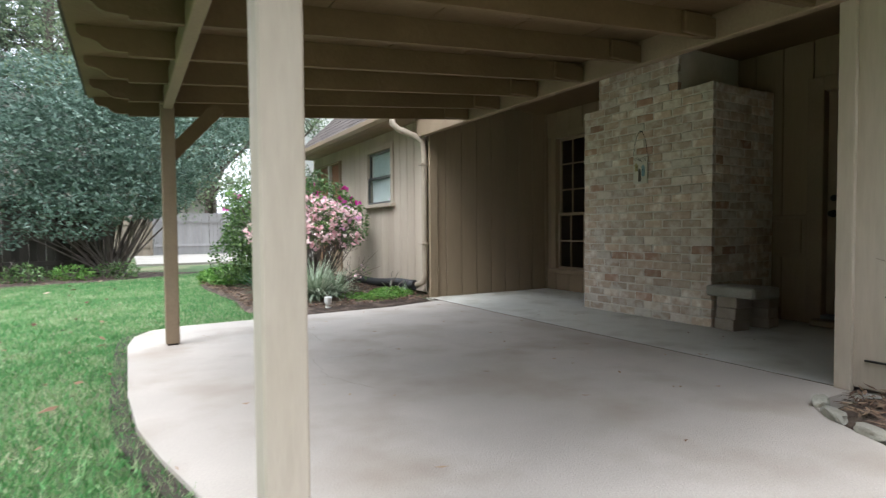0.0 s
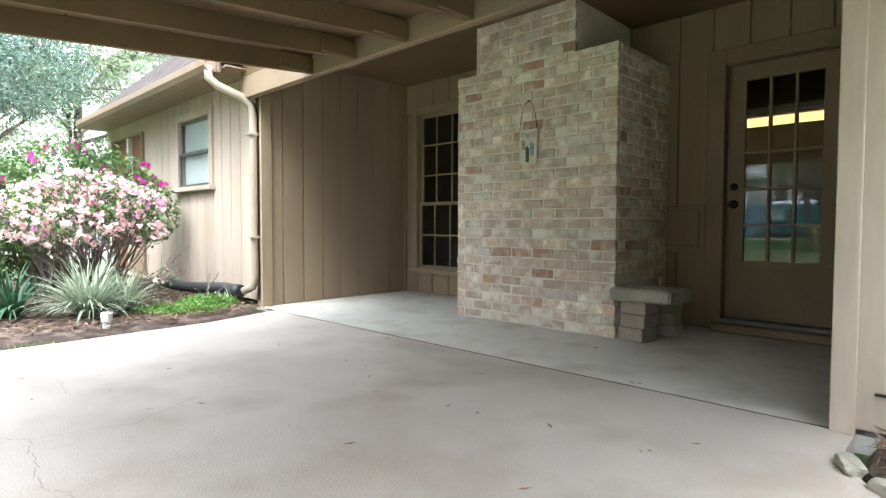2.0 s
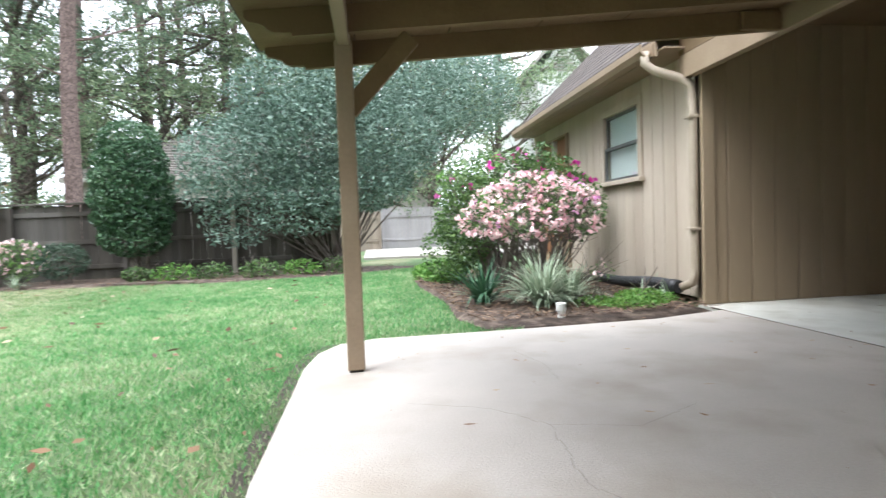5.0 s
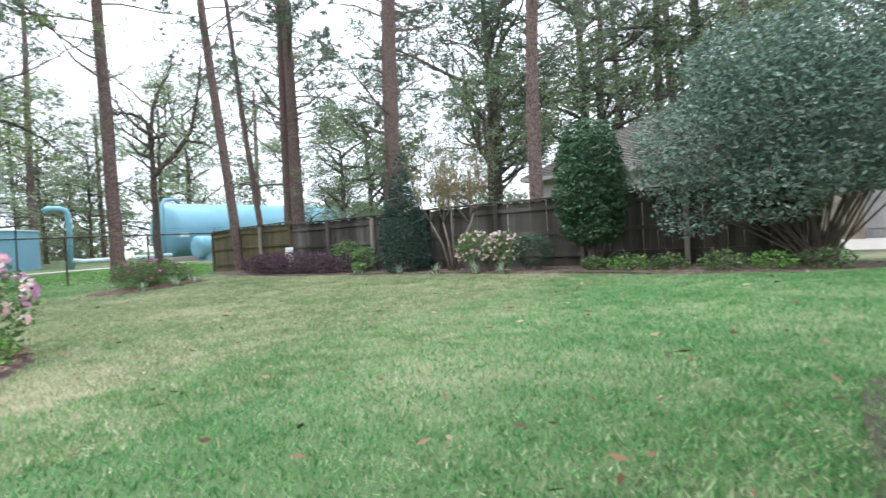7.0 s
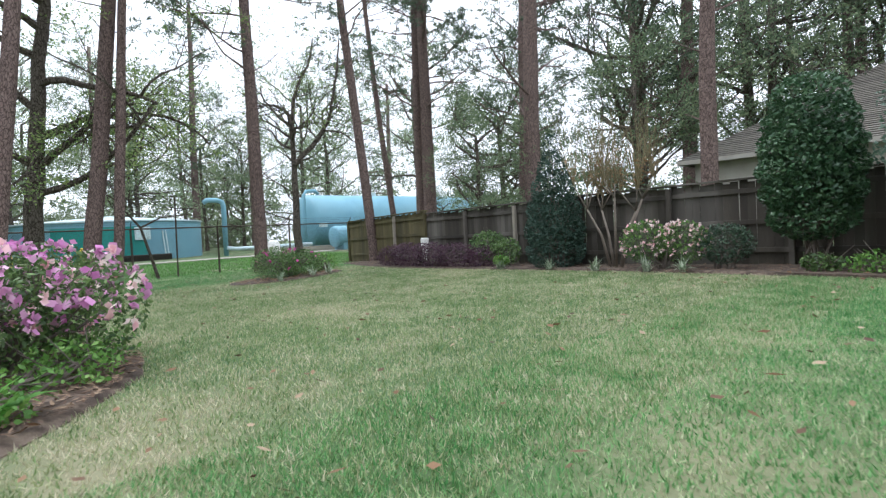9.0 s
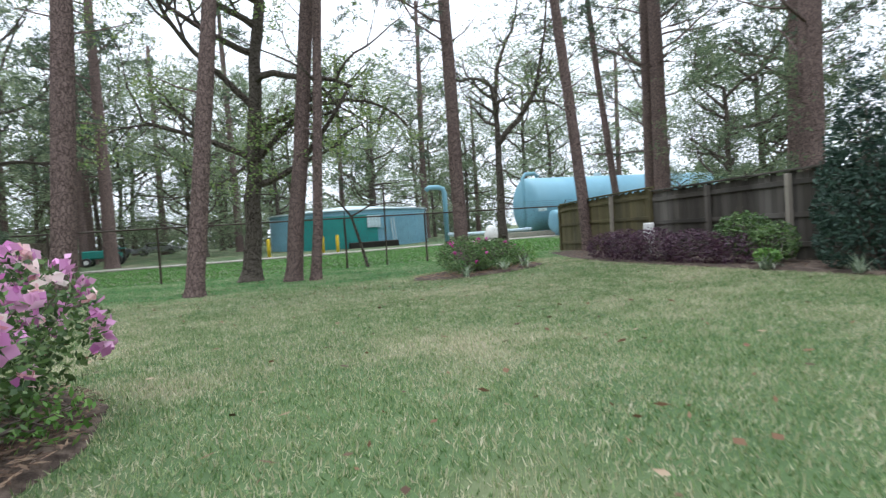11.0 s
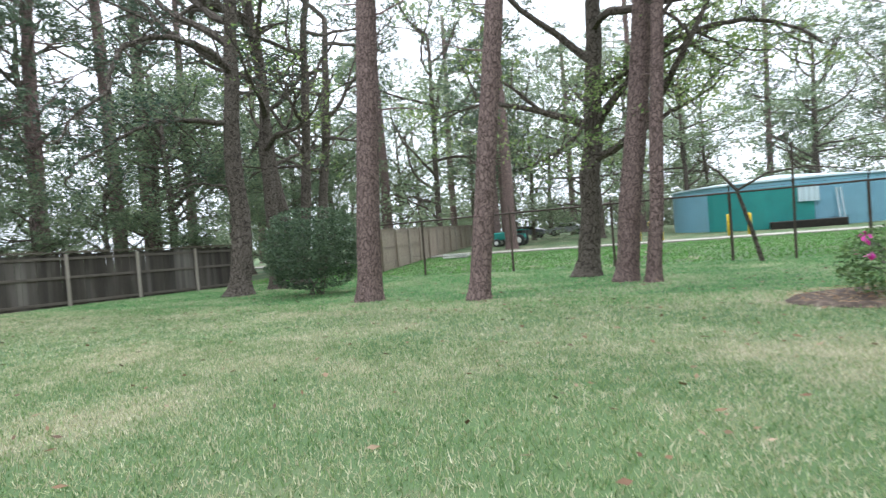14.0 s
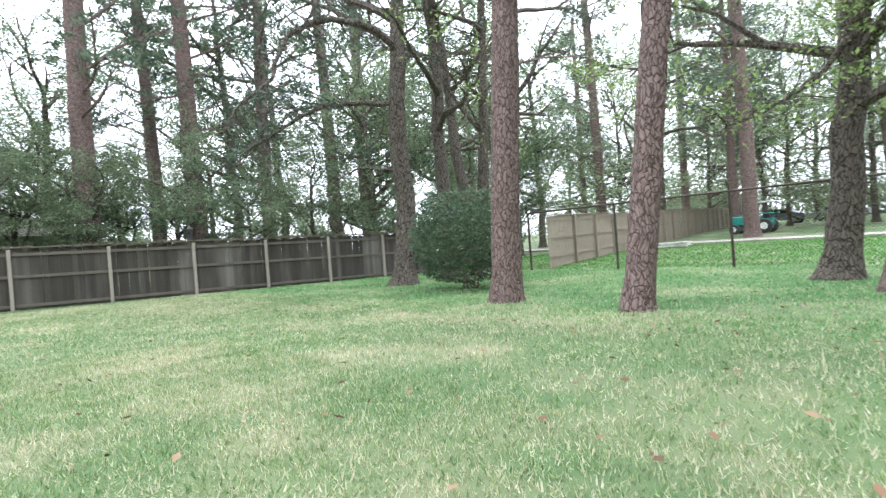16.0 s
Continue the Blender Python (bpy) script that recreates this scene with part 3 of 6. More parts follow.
def gutter():
    g = thing("gutter", "tan metal eaves gutter with elbowed downspout", "gutter")
    bm = bmesh.new()
    prof = [(0.0, 0.10), (0.0, 0.0), (-0.07, 0.0), (-0.10, 0.04), (-0.10, 0.10), (-0.115, 0.10), (-0.115, 0.035), (-0.08, -0.012), (0.012, -0.012), (0.012, 0.10)]
    for y in (6.62, 11.4):
        [bm.verts.new((3.1 + px, y, 2.36 + pz)) for px, pz in prof]
    bm.verts.ensure_lookup_table()
    n = len(prof)
    for i in range(n):
        j = (i + 1) % n
        bm.faces.new((bm.verts[i], bm.verts[j], bm.verts[n + j], bm.verts[n + i]))
    bm.faces.new([bm.verts[i] for i in range(n)])
    bm.faces.new([bm.verts[n + i] for i in range(n)][::-1])
    bmesh.ops.recalc_face_normals(bm, faces=bm.faces)
    part("trough", bm, M_TRIM, g)
    part("downspout", tube(bmesh.new(), [(3.05, 6.66, 2.4), (3.05, 6.66, 2.29), (3.12, 6.63, 2.22), (3.34, 6.56, 2.13), (3.425, 6.53, 2.06), (3.44, 6.525, 1.95), (3.44, 6.525, 0.3), (3.43, 6.55, 0.20), (3.38, 6.65, 0.15)], 0.042, 12), M_SPOUT, g, smooth_shade=True)
    for z in (1.75, 0.7):
        part("strap", blk(3.375, 3.485, 6.475, 6.575, z, z + 0.025, bevel=0.003), M_SPOUT, g)


gutter()


def drain_pipe():
    """Ribbed black drain pipe from the downspout along the wall."""
    p = thing("drain_pipe", "black corrugated plastic drain pipe along the wall", "pipe")
    pts, rad = [], []
    for k in range(90):
        u = k / 89
        pts.append((3.36 - 0.05 * u, 6.66 + 1.9 * u, 0.15 - 0.06 * u + 0.015 * math.sin(u * 7)))
        rad.append(0.052 if k % 2 else 0.062)
    part("pipe", tube(bmesh.new(), pts, rad, 12), M_BLACKPIPE, p)
    part("coupling", tube(bmesh.new(), [(3.35, 6.68, 0.15), (3.345, 6.8, 0.147)], 0.072, 14), M_BLACKPIPE, p, smooth_shade=True)


drain_pipe()


def sash_window(name, label, y0, y1, z0, z1, x, cols, rows_up, rows_dn, room, meet=0.5, blind=True):
    """A two-sash window in a wall facing west: casing, sill, sashes, muntins, panes."""
    w = tagged(new(name), label, "window", kind="structure")
    t = 0.09
    for b in ((y0 - t, y0, z0, z1 + t), (y1, y1 + t, z0, z1 + t), (y0, y1, z1, z1 + t)):
        part("casing", blk(x - 0.03, x + 0.1, *b, bevel=0.004), M_SIDING if blind else M_SIDING_SHADED, w)
    part("window_sill", blk(x - 0.075, x + 0.1, y0 - t - 0.03, y1 + t + 0.03, z0 - 0.06, z0 - 0.002, bevel=0.008), M_SIDING if blind else M_SIDING_SHADED, w)
    zm = z0 + (z1 - z0) * meet
    for a, b, dx, rws in ((z0, zm + 0.02, -0.012 if blind else 0.03, rows_dn), (zm - 0.02, z1, 0.018 if blind else 0.062, rows_up)):
        f = 0.035
        sash = bmesh.new()
        block(sash, x + dx, x + dx + 0.028, y0, y0 + f, a, b)
        block(sash, x + dx, x + dx + 0.028, y1 - f, y1, a, b)
        block(sash, x + dx, x + dx + 0.028, y0 + f, y1 - f, a, a + f)
        block(sash, x + dx, x + dx + 0.028, y0 + f, y1 - f, b - f, b)
        s = part("sash", sash, M_STEEL if blind else M_TRIM, w)
        for c in range(1, cols):
            yc = y0 + (y1 - y0) * c / cols
            part("muntin", blk(x + dx + 0.004, x + dx + 0.024, yc - 0.009, yc + 0.009, a + f, b - f), M_TRIM, s)
        for r in range(1, rws):
            zc = a + (b - a) * r / rws
            part("muntin", blk(x + dx + 0.005, x + dx + 0.023, y0 + f, y1 - f, zc - 0.009, zc + 0.009), M_TRIM, s)
        pane = part("pane", blk(x + dx + 0.012, x + dx + 0.016, y0 + f, y1 - f, a + f, b - f), M_GLASS, s)
        pane.visible_shadow = False
    if blind:
        bl = tagged(new("window_blind"), "pale grey-green closed slatted window blind", "blind")
        k = 0
        z = z0 + 0.03
        sm = mesh_from("slat", blk(-0.002, 0.002, y0 + 0.03, y1 - 0.03, -0.016, 0.016, m=Matrix.Rotation(0.12, 4, "Y")), M_BLIND)
        while z < z1 - 0.03:
            o = part("slat", sm, None, bl)
            o.location = (x + 0.062, 0, z)
            z += 0.028
        part("head_rail", blk(x + 0.05, x + 0.075, y0 + 0.02, y1 - 0.02, z1 - 0.035, z1 - 0.005), M_BLIND, bl)
        tagged(part("window_reveal", blk(x + 0.13, x + 0.16, y0 - 0.1, y1 + 0.1, z0 - 0.1, z1 + 0.1), M_DARKROOM), "dim backing of the blind", "wall", kind="structure")
    return w


sash_window("window_1", "tan-cased sash window with closed blind", 7.68, 8.6, 1.31, 2.14, 3.5, 1, 1, 1, None)
sash_window("window_2", "tall dark divided-light porch window", 5.47, 6.25, 0.31, 2.21, XW, 3, 3, 2, None, meet=0.42, blind=False)


def glazed_door():
    """Fifteen-light door with casing, threshold, knob and deadbolt."""
    y0, y1, z0, z1 = 1.88, 2.645, 0.10, 2.115
    d = tagged(new("door_1"), "tan painted fifteen-light back door, closed", "door", kind="structure")
    for b in ((1.76, 1.875, 0.0, 2.25), (2.65, 2.785, 0.0, 2.25), (1.875, 2.65, 2.12, 2.25)):
        part("casing", blk(XW - 0.035, XW + 0.1, *b, bevel=0.005), M_TRIM, d)
    part("threshold", blk(XW - 0.14, XW + 0.1, 1.83, 2.70, 0.0, 0.06, bevel=0.01), M_TRIM, d)
    part("door_sill", blk(XW - 0.05, XW + 0.1, 1.876, 2.649, 0.062, 0.098, bevel=0.006), M_STEEL, d)
    gy0, gy1, gz0, gz1 = 2.0, 2.52, 0.562, 1.99
    leaf = bmesh.new()
    x0, x1 = XW + 0.045, XW + 0.085
    block(leaf, x0, x1, y0, gy0, z0, z1)
    block(leaf, x0, x1, gy1, y1, z0, z1)
    block(leaf, x0, x1, gy0, gy1, z0, gz0)
    block(leaf, x0, x1, gy0, gy1, gz1, z1)
    lf = part("door_leaf", leaf, M_TRIM, d)
    for c in range(1, 3):
        y = gy0 + (gy1 - gy0) * c / 3
        part("muntin", blk(x0 - 0.006, x1, y - 0.011, y + 0.011, gz0, gz1, bevel=0.003), M_TRIM, lf)
    for r in range(1, 5):
        z = gz0 + (gz1 - gz0) * r / 5
        part("muntin", blk(x0 - 0.005, x1, gy0, gy1, z - 0.011, z + 0.011, bevel=0.003), M_TRIM, lf)
    pane = part("pane", blk(x0 + 0.018, x0 + 0.024, gy0, gy1, gz0, gz1), M_GLASS, lf)
    pane.visible_shadow = False
    for z, r in ((1.015, 0.03), (1.155, 0.026)):
        k = bmesh.new()
        tube(k, [(x0 - 0.001, 2.592, z), (x0 - 0.008, 2.592, z)], r * 1.15, 16)
        tube(k, [(x0 - 0.008, 2.592, z), (x0 - 0.03, 2.592, z), (x0 - 0.04, 2.592, z), (x0 - 0.06, 2.592, z), (x0 - 0.068, 2.592, z)] if z < 1.1 else [(x0 - 0.008, 2.592, z), (x0 - 0.02, 2.592, z), (x0 - 0.024, 2.592, z)],
             [r * 0.4, r * 0.4, r * 0.85, r * 0.9, r * 0.5] if z < 1.1 else [r * 0.8, r * 0.8, r * 0.5], 16)
        part("door_knob" if z < 1.1 else "deadbolt", k, M_DARKMETAL, d, "dark bronze door hardware", smooth_shade=True)
    return d


glazed_door()


def wall_panel():
    w = thing("wall_hatch", "small framed tan pet-door hatch on the porch wall", "hatch")
    part("panel", blk(XW - 0.022, XW - 0.002, 2.79, 3.165, 0.61, 1.01, bevel=0.004), M_TRIM, w)
    fr = bmesh.new()
    for b in ((2.83, 3.125, 0.65, 0.675), (2.83, 3.125, 0.945, 0.97), (2.83, 2.855, 0.675, 0.945), (3.10, 3.125, 0.675, 0.945)):
        block(fr, XW - 0.038, XW - 0.022, *b, bevel=0.003)
    part("moulding", fr, M_SIDING_SHADED, w)


wall_panel()


# ---- patio roof ----
def patio_roof():
    """Sloping timber cover: rafters with shaped tails on a post beam, boards on top."""
    r = thing("patio_cover", "brown painted timber patio cover on square posts", "patio cover")
    zh, zo, xh, xo = 2.14, 1.885, 3.36, 0.3   # underside at the house and at the post beam

    def zr(x):
        return zo + (zh - zo) * (x - xo) / (xh - xo)

    depth, half = 0.15, 0.02
    bm = bmesh.new()
    prof = [(-0.21, 0.115), (-0.19, 0.09), (-0.15, 0.082), (-0.115, 0.068), (-0.09, 0.042), (-0.06, 0.026), (0.01, 0.02), (0.03, 0.02), (0.032, 0.0), (3.36, 0.0), (3.36, depth), (-0.21, depth)]
    for s in (-half, half):
        for px, pz in prof:
            bm.verts.new((px, s, zr(px) + pz))
    bm.verts.ensure_lookup_table()
    n = len(prof)
    bm.faces.new([bm.verts[i] for i in range(n)])
    bm.faces.new([bm.verts[n + i] for i in range(n)][::-1])
    for i in range(n):
        bm.faces.new((bm.verts[i], bm.verts[n + i], bm.verts[n + (i + 1) % n], bm.verts[(i + 1) % n]))
    bmesh.ops.recalc_face_normals(bm, faces=bm.faces)
    me = mesh_from("rafter", bm, M_BEAM)
    hang = mesh_from("joist_block", blk(3.05, 3.355, -0.055, -0.021, zr(3.2) + 0.0, zr(3.2) + 0.13, bevel=0.006), M_BEAM)
    y = 5.33
    while y > 1.0:
        o = part("rafter", me, None, r)
        o.location = (0, y, 0)
        h = part("joist_block", hang, None, r)
        h.location = (0, y, 0)
        y -= 0.6
    part("post_beam", blk(0.262, 0.330, 0.65, 5.3, zo - 0.03, zo + 0.10, bevel=0.005), M_TRIM, r)
    # roof boards, run on unseen past the last rafter southwards to shade the patio
    x = -0.25
    while x < 3.36:
        w = min(0.61, 3.37 - x)
        a = math.atan2(zh - zo, xh - xo)
        b = blk(0, w - 0.006, 0.62, 5.37, 0, 0.02, bevel=0.002, m=Matrix.Translation((x, 0, zr(x) + depth + 0.001)) @ Matrix.Rotation(-a, 4, "Y"))
        part("roof_board", b, M_BEAM, r)
        x += w
    sheet = bmesh.new()
    vs = [sheet.verts.new(p) for p in ((-0.27, 0.6, zr(-0.27) + 0.19), (3.36, 0.6, zr(3.36) + 0.19), (3.36, 5.39, zr(3.36) + 0.19), (-0.27, 5.39, zr(-0.27) + 0.19))]
    sheet.faces.new(vs)
    f2 = [sheet.verts.new(v.co - Vector((0, 0, 0.016))) for v in vs]
    sheet.faces.new(f2[::-1])
    for i in range(4):
        sheet.faces.new((vs[i], f2[i], f2[(i + 1) % 4], vs[(i + 1) % 4]))
    bmesh.ops.recalc_face_normals(sheet, faces=sheet.faces)
    part("roofing", sheet, M_SHINGLE, r)
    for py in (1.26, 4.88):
        # near post's brighter light and far post's shade are put into their colours
        p = part("post", blk(0.245, 0.345, py - 0.05, py + 0.05, 0.012, zo + 0.0, bevel=0.006), M_POST_LIT if py < 3 else M_TRIM, r)
        part("post_foot", blk(0.255, 0.335, py - 0.04, py + 0.04, 0.0, 0.014), M_DARKMETAL, r)
    # knee brace
    part("knee_brace", blk(-0.0, 0.56, -0.02, 0.02, -0.055, 0.055, bevel=0.004, m=Matrix.Translation((0.31, 4.88, 1.5)) @ Matrix.Rotation(-radians(48), 4, "Y")), M_BEAM, r)
    part("knee_brace", blk(-0.0, 0.56, -0.02, 0.02, -0.055, 0.055, bevel=0.004, m=Matrix.Translation((0.31, 1.26, 1.5)) @ Matrix.Rotation(-radians(48), 4, "Y")), M_BEAM, r)


patio_roof()


def entry_door():
    """Varnished side entry: a wooden leaf and a sidelight under the eaves."""
    d = tagged(new("door_2"), "varnished brown wooden side door with pale-framed sidelight", "door", kind="structure")
    part("door_leaf", blk(3.56, 3.6, 10.75, 11.38, 0.12, 2.16, bevel=0.004), M_DOORWOOD, d)
    for z0, z1 in ((0.3, 0.95), (1.1, 2.0)):
        part("door_panel", blk(3.548, 3.559, 10.88, 11.25, z0, z1, bevel=0.005), M_DOORWOOD, d)
    part("mullion", blk(3.5, 3.6, 10.66, 10.745, 0.1, 2.18, bevel=0.004), M_WHITE, d)
    part("sidelight", blk(3.56, 3.58, 10.05, 10.655, 0.5, 2.16), M_DOORWOOD, d)
    for b in ((9.98, 10.045, 0.1, 2.2), (11.385, 11.42, 0.1, 2.2), (10.045, 11.385, 2.17, 2.2), (10.045, 10.655, 0.1, 0.495)):
        part("casing", blk(3.48, 3.6, *b, bevel=0.004), M_TRIM, d)


entry_door()


# ---- chimney, bench, plaque ----
def chimney():
    """Stepped brick chimney breast: a mortar core with bricks standing proud of it."""
    c = thing("chimney", "whitewashed tan and red tumbled-brick chimney breast", "chimney")
    x0, y0, y1, top = 4.52, 3.09, 4.68, 2.195
    core = bmesh.new()
    g = 0.006
    block(core, x0 + g, 5.46, y0 + g, y1 - g, 0.0, top - 0.01)
    block(core, x0 + g, 5.46, 3.45 + g, 4.46 - g, top - 0.01, 2.6)
    part("mortar", core, M_MORTAR, c)
    rnd = random.Random(5)
    course, h = 0.0812, 0.073
    stretch, head = 0.215, 0.107
    shapes = {}

    def brick_mesh(w, depth_axis, red):
        key = (round(w, 2), depth_axis, red, rnd.randrange(4))
        if key not in shapes:
            b = bmesh.new()
            r = random.Random(str(key))
            if depth_axis == "x":
                block(b, 0, 0.05, 0, key[0] - 0.009, 0, h)
            else:
                block(b, 0, key[0] - 0.009, 0, 0.05, 0, h)
            for v in b.verts:
                v.co += Vector((r.uniform(-0.004, 0.004), r.uniform(-0.005, 0.005), r.uniform(-0.005, 0.005)))
            bmesh.ops.bevel(b, geom=b.edges[:], offset=0.0055, segments=1, affect="EDGES")
            shapes[key] = mesh_from("brick", b, M_RED if red else (M_PALEBRICK if key[3] == 0 else M_BRICK))
        return shapes[key]

    k, z = 0, 0.006
    while z < 2.55:
        a, b = (y0, y1) if z < top - 0.06 else (3.45, 4.46)
        y = a
        first = head if k % 2 else stretch
        while y < b - 0.03:
            w = min(first if y == a else stretch, b - y)
            o = part("brick", brick_mesh(w, "x", rnd.random() < 0.04 + 0.04 * (0.4 < z < 1.0)), None, c)
            o.location = (x0 + rnd.uniform(-0.004, 0.003), y, z)
            y += w
        if z < top - 0.06:
            x = x0 + 0.052
            first = stretch if k % 2 else head
            while x < 5.44:
                w = min(first if x < x0 + 0.06 else stretch, 5.46 - x)
                if w > 0.04:
                    o = part("brick", brick_mesh(w, "y", rnd.random() < 0.07), None, c)
                    o.location = (x, y0 + rnd.uniform(-0.004, 0.003), z)
                x += w
        z += course
        k += 1


chimney()


M_BENCHBRICK = material("loose_brown_brick", (0.33, 0.27, 0.215), (0.41, 0.345, 0.28), 0.9, 8, 80, 0.5, vary=0.12)


def stone_bench():
    """A thick slab on two short piles of loose bricks against the chimney."""
    b = thing("brick_bench", "small bench of stacked grey bricks with a stone slab on top", "bench")
    seat = bmesh.new()
    block(seat, -0.17, 0.17, -0.23, 0.23, 0, 0.095, bevel=0.016)
    for v in seat.verts:
        v.co += Vector((noise.noise(v.co * 9), noise.noise(v.co * 9 + Vector((5, 0, 0))), noise.noise(v.co * 9 + Vector((0, 5, 0))))) * 0.008
    bmesh.ops.transform(seat, matrix=pose(4.60, 2.86, 0.299, 0, 0, -4), verts=seat.verts)
    part("seat", seat, M_STONE, b)
    rnd = random.Random(8)
    for x, y, n, h, a in ((4.62, 2.95, 3, 0.098, -6), (4.98, 2.90, 3, 0.088, 8)):
        for k in range(n):
            m = pose(x + rnd.uniform(-0.008, 0.008), y + rnd.uniform(-0.006, 0.006), k * (h + 0.001), 0, 0, a + rnd.uniform(-3, 3))
            part("brick", blk(-0.1, 0.1, -0.1, 0.1, 0, h, bevel=0.007, m=m), M_BENCHBRICK, b)


stone_bench()


def plaque():
    """Birdhouse plaque hung by a bent wire."""
    p = thing("hanging_plaque", "weathered wooden plaque with painted birdhouses on a wire loop", "wall plaque")
    x = 4.502
    part("board", blk(x - 0.012, x, 3.775, 3.95, 1.345, 1.635, bevel=0.003), material("weathered_plaque", (0.66, 0.62, 0.52), (0.74, 0.70, 0.60), 0.9, 12, 80, 0.3), p)
    pts = [(x - 0.006, 3.865 + 0.085 * math.cos(a) * (1 - 0.15 * math.sin(a)), 1.63 + 0.235 * math.sin(a)) for a in (math.pi * k / 16 for k in range(17))]
    part("wire", tube(bmesh.new(), pts, 0.0025, 6), M_DARKMETAL, p)
    part("nail", tube(bmesh.new(), [(x + 0.02, 3.865, 1.868), (x - 0.015, 3.865, 1.868)], 0.005, 8), M_DARKMETAL, p)
    tones = (((0.42, 0.36, 0.18), 3.905, 1.50, 0.035, 0.06), ((0.12, 0.10, 0.08), 3.865, 1.42, 0.032, 0.11), ((0.25, 0.38, 0.42), 3.82, 1.46, 0.037, 0.09))
    for i, (c, y, z, w, h) in enumerate(tones):
        bm = bmesh.new()
        block(bm, x - 0.02, x - 0.0125, y - w / 2, y + w / 2, z - h / 2, z + h / 2, bevel=0.002)
        rf = [bm.verts.new(v) for v in ((x - 0.021, y - w * 0.7, z + h / 2), (x - 0.021, y + w * 0.7, z + h / 2), (x - 0.021, y, z + h / 2 + w * 0.7))]
        bm.faces.new(rf)
        part("birdhouse", bm, material("plaque_paint", c, tuple(v * 1.15 for v in c), 0.8, 20, 90, 0.2), p)
        part("entrance_hole", tube(bmesh.new(), [(x - 0.0205, y, z + h * 0.2), (x - 0.0225, y, z + h * 0.2)], 0.006, 10), M_DARKMETAL, p)
    tw = bmesh.new()
    rnd = random.Random(3)
    for k in range(9):
        y, z = 3.94 - 0.017 * k, 1.60 + 0.01 * math.sin(k)
        tube(tw, [(x - 0.015, y, z), (x - 0.015, y - 0.02, z - 0.01 + rnd.uniform(-0.02, 0.02)), (x - 0.015, y - 0.035, z - 0.02 + rnd.uniform(-0.03, 0.02))], 0.0018, 4)
    part("twig_drawing", tw, M_DARKMETAL, p)


plaque()


def vent_pipe(name, x, y, h, r, label):
    p = thing(name, label, "pipe")
    z = ground_z(x, y)
    part("pipe", tube(bmesh.new(), [(x, y, z - 0.05), (x, y, z + h * 0.62)], r, 16), M_WHITE, p, smooth_shade=False)
    part("cap", tube(bmesh.new(), [(x, y, z + h * 0.55), (x, y, z + h * 0.58), (x, y, z + h * 0.97), (x, y, z + h)], [r * 1.2, r * 1.32, r * 1.32, r * 1.15], 16), M_WHITE, p)


vent_pipe("cleanout_pipe", 2.0, 6.2, 0.16, 0.032, "short white plastic drain cleanout beside the patio")
vent_pipe("standpipe", -13.9, 13.4, 0.84, 0.09, "white plastic standpipe behind purple shrubs")


M_CRACK = material("crack_dirt", (0.22, 0.19, 0.16), (0.28, 0.25, 0.21), 0.9, 9, 60, 0.1)


def porch_clutter():
    """The kerb stones of the wall bed, and fallen leaves and twigs on the slab."""
    rnd = random.Random(11)
    for k, (x, y, a) in enumerate(((2.98, 1.46, 20), (2.82, 1.33, 50), (2.70, 1.12, 65), (2.62, 0.90, 75), (2.55, 0.66, 78), (2.49, 0.42, 80), (2.43, 0.18, 75))):
        bm = bmesh.new()
        bmesh.ops.create_icosphere(bm, subdivisions=3, radius=1.0)
        for v in bm.verts:
            q = noise.noise(v.co * 1.3 + Vector((k * 7.0, 0, 0))) * 0.3 + noise.noise(v.co * 4 + Vector((0, k * 5.0, 0))) * 0.06
            v.co = Vector((max(-0.8, min(0.8, v.co.x)) * 0.095, max(-0.75, min(0.75, v.co.y)) * 0.042, max(-0.7, min(0.62, v.co.z)) * 0.038)) * (1 + q)
        s = tagged(part("edging_stone", bm, M_STONE), "rough grey edging stone beside the patio", "stone", "edging stones")
        s.matrix_world = pose(x + 0.05, y, 0.014, 0, 0, a)
    rng = np.random.default_rng(4)
    c = np.column_stack([rng.uniform(0.1, 5.2, 120), rng.uniform(1.4, 6.0, 120), np.full(120, 0.006)])
    c = c[(c[:, 0] < 4.45) | (c[:, 1] > 4.7) | (c[:, 1] < 2.4)]
    q = leaf_quads(rng, c, 0.05, 0.018)
    q[:, :, 2] = 0.004 + np.abs(q[:, :, 2] - 0.006) * 0.25
    tagged(part("fallen_leaves", quads_mesh("fallen_leaves", q, M_DRYLEAF), None), "scattered dry leaves and bits on the concrete", "leaves", kind="stuff")
    cr = bmesh.new()
    for path in ([(0.55, 4.2), (0.9, 4.05), (1.1, 3.8), (1.45, 3.7), (1.8, 3.9)], [(1.1, 3.8), (1.05, 3.3), (1.2, 2.9)], [(1.3, 5.1), (1.38, 4.7), (1.35, 4.4)]):
        for (ax, ay), (bx, by) in zip(path, path[1:]):
            d = Vector((bx - ax, by - ay, 0))
            for i in range(6):
                p, q2 = Vector((ax, ay, 0.0015)) + d * (i / 6), Vector((ax, ay, 0.0015)) + d * ((i + 1) / 6)
                s = Vector((-d.y, d.x, 0)).normalized() * 0.0012
                j = Vector((rnd.uniform(-0.012, 0.012), rnd.uniform(-0.012, 0.012), 0))
                cr.faces.new([cr.verts.new(v) for v in (p - s, q2 + j - s, q2 + j + s, p + s)])
    tagged(part("patio_cracks", cr, M_CRACK), "hairline cracks in the concrete", "crack", kind="structure")
    jt = blk(3.446, 3.4525, 1.5, 6.3, -0.01, 0.0008)
    tagged(part("slab_joint", jt, M_DIRT), "dark joint between patio and porch", "joint", kind="structure")


porch_clutter()


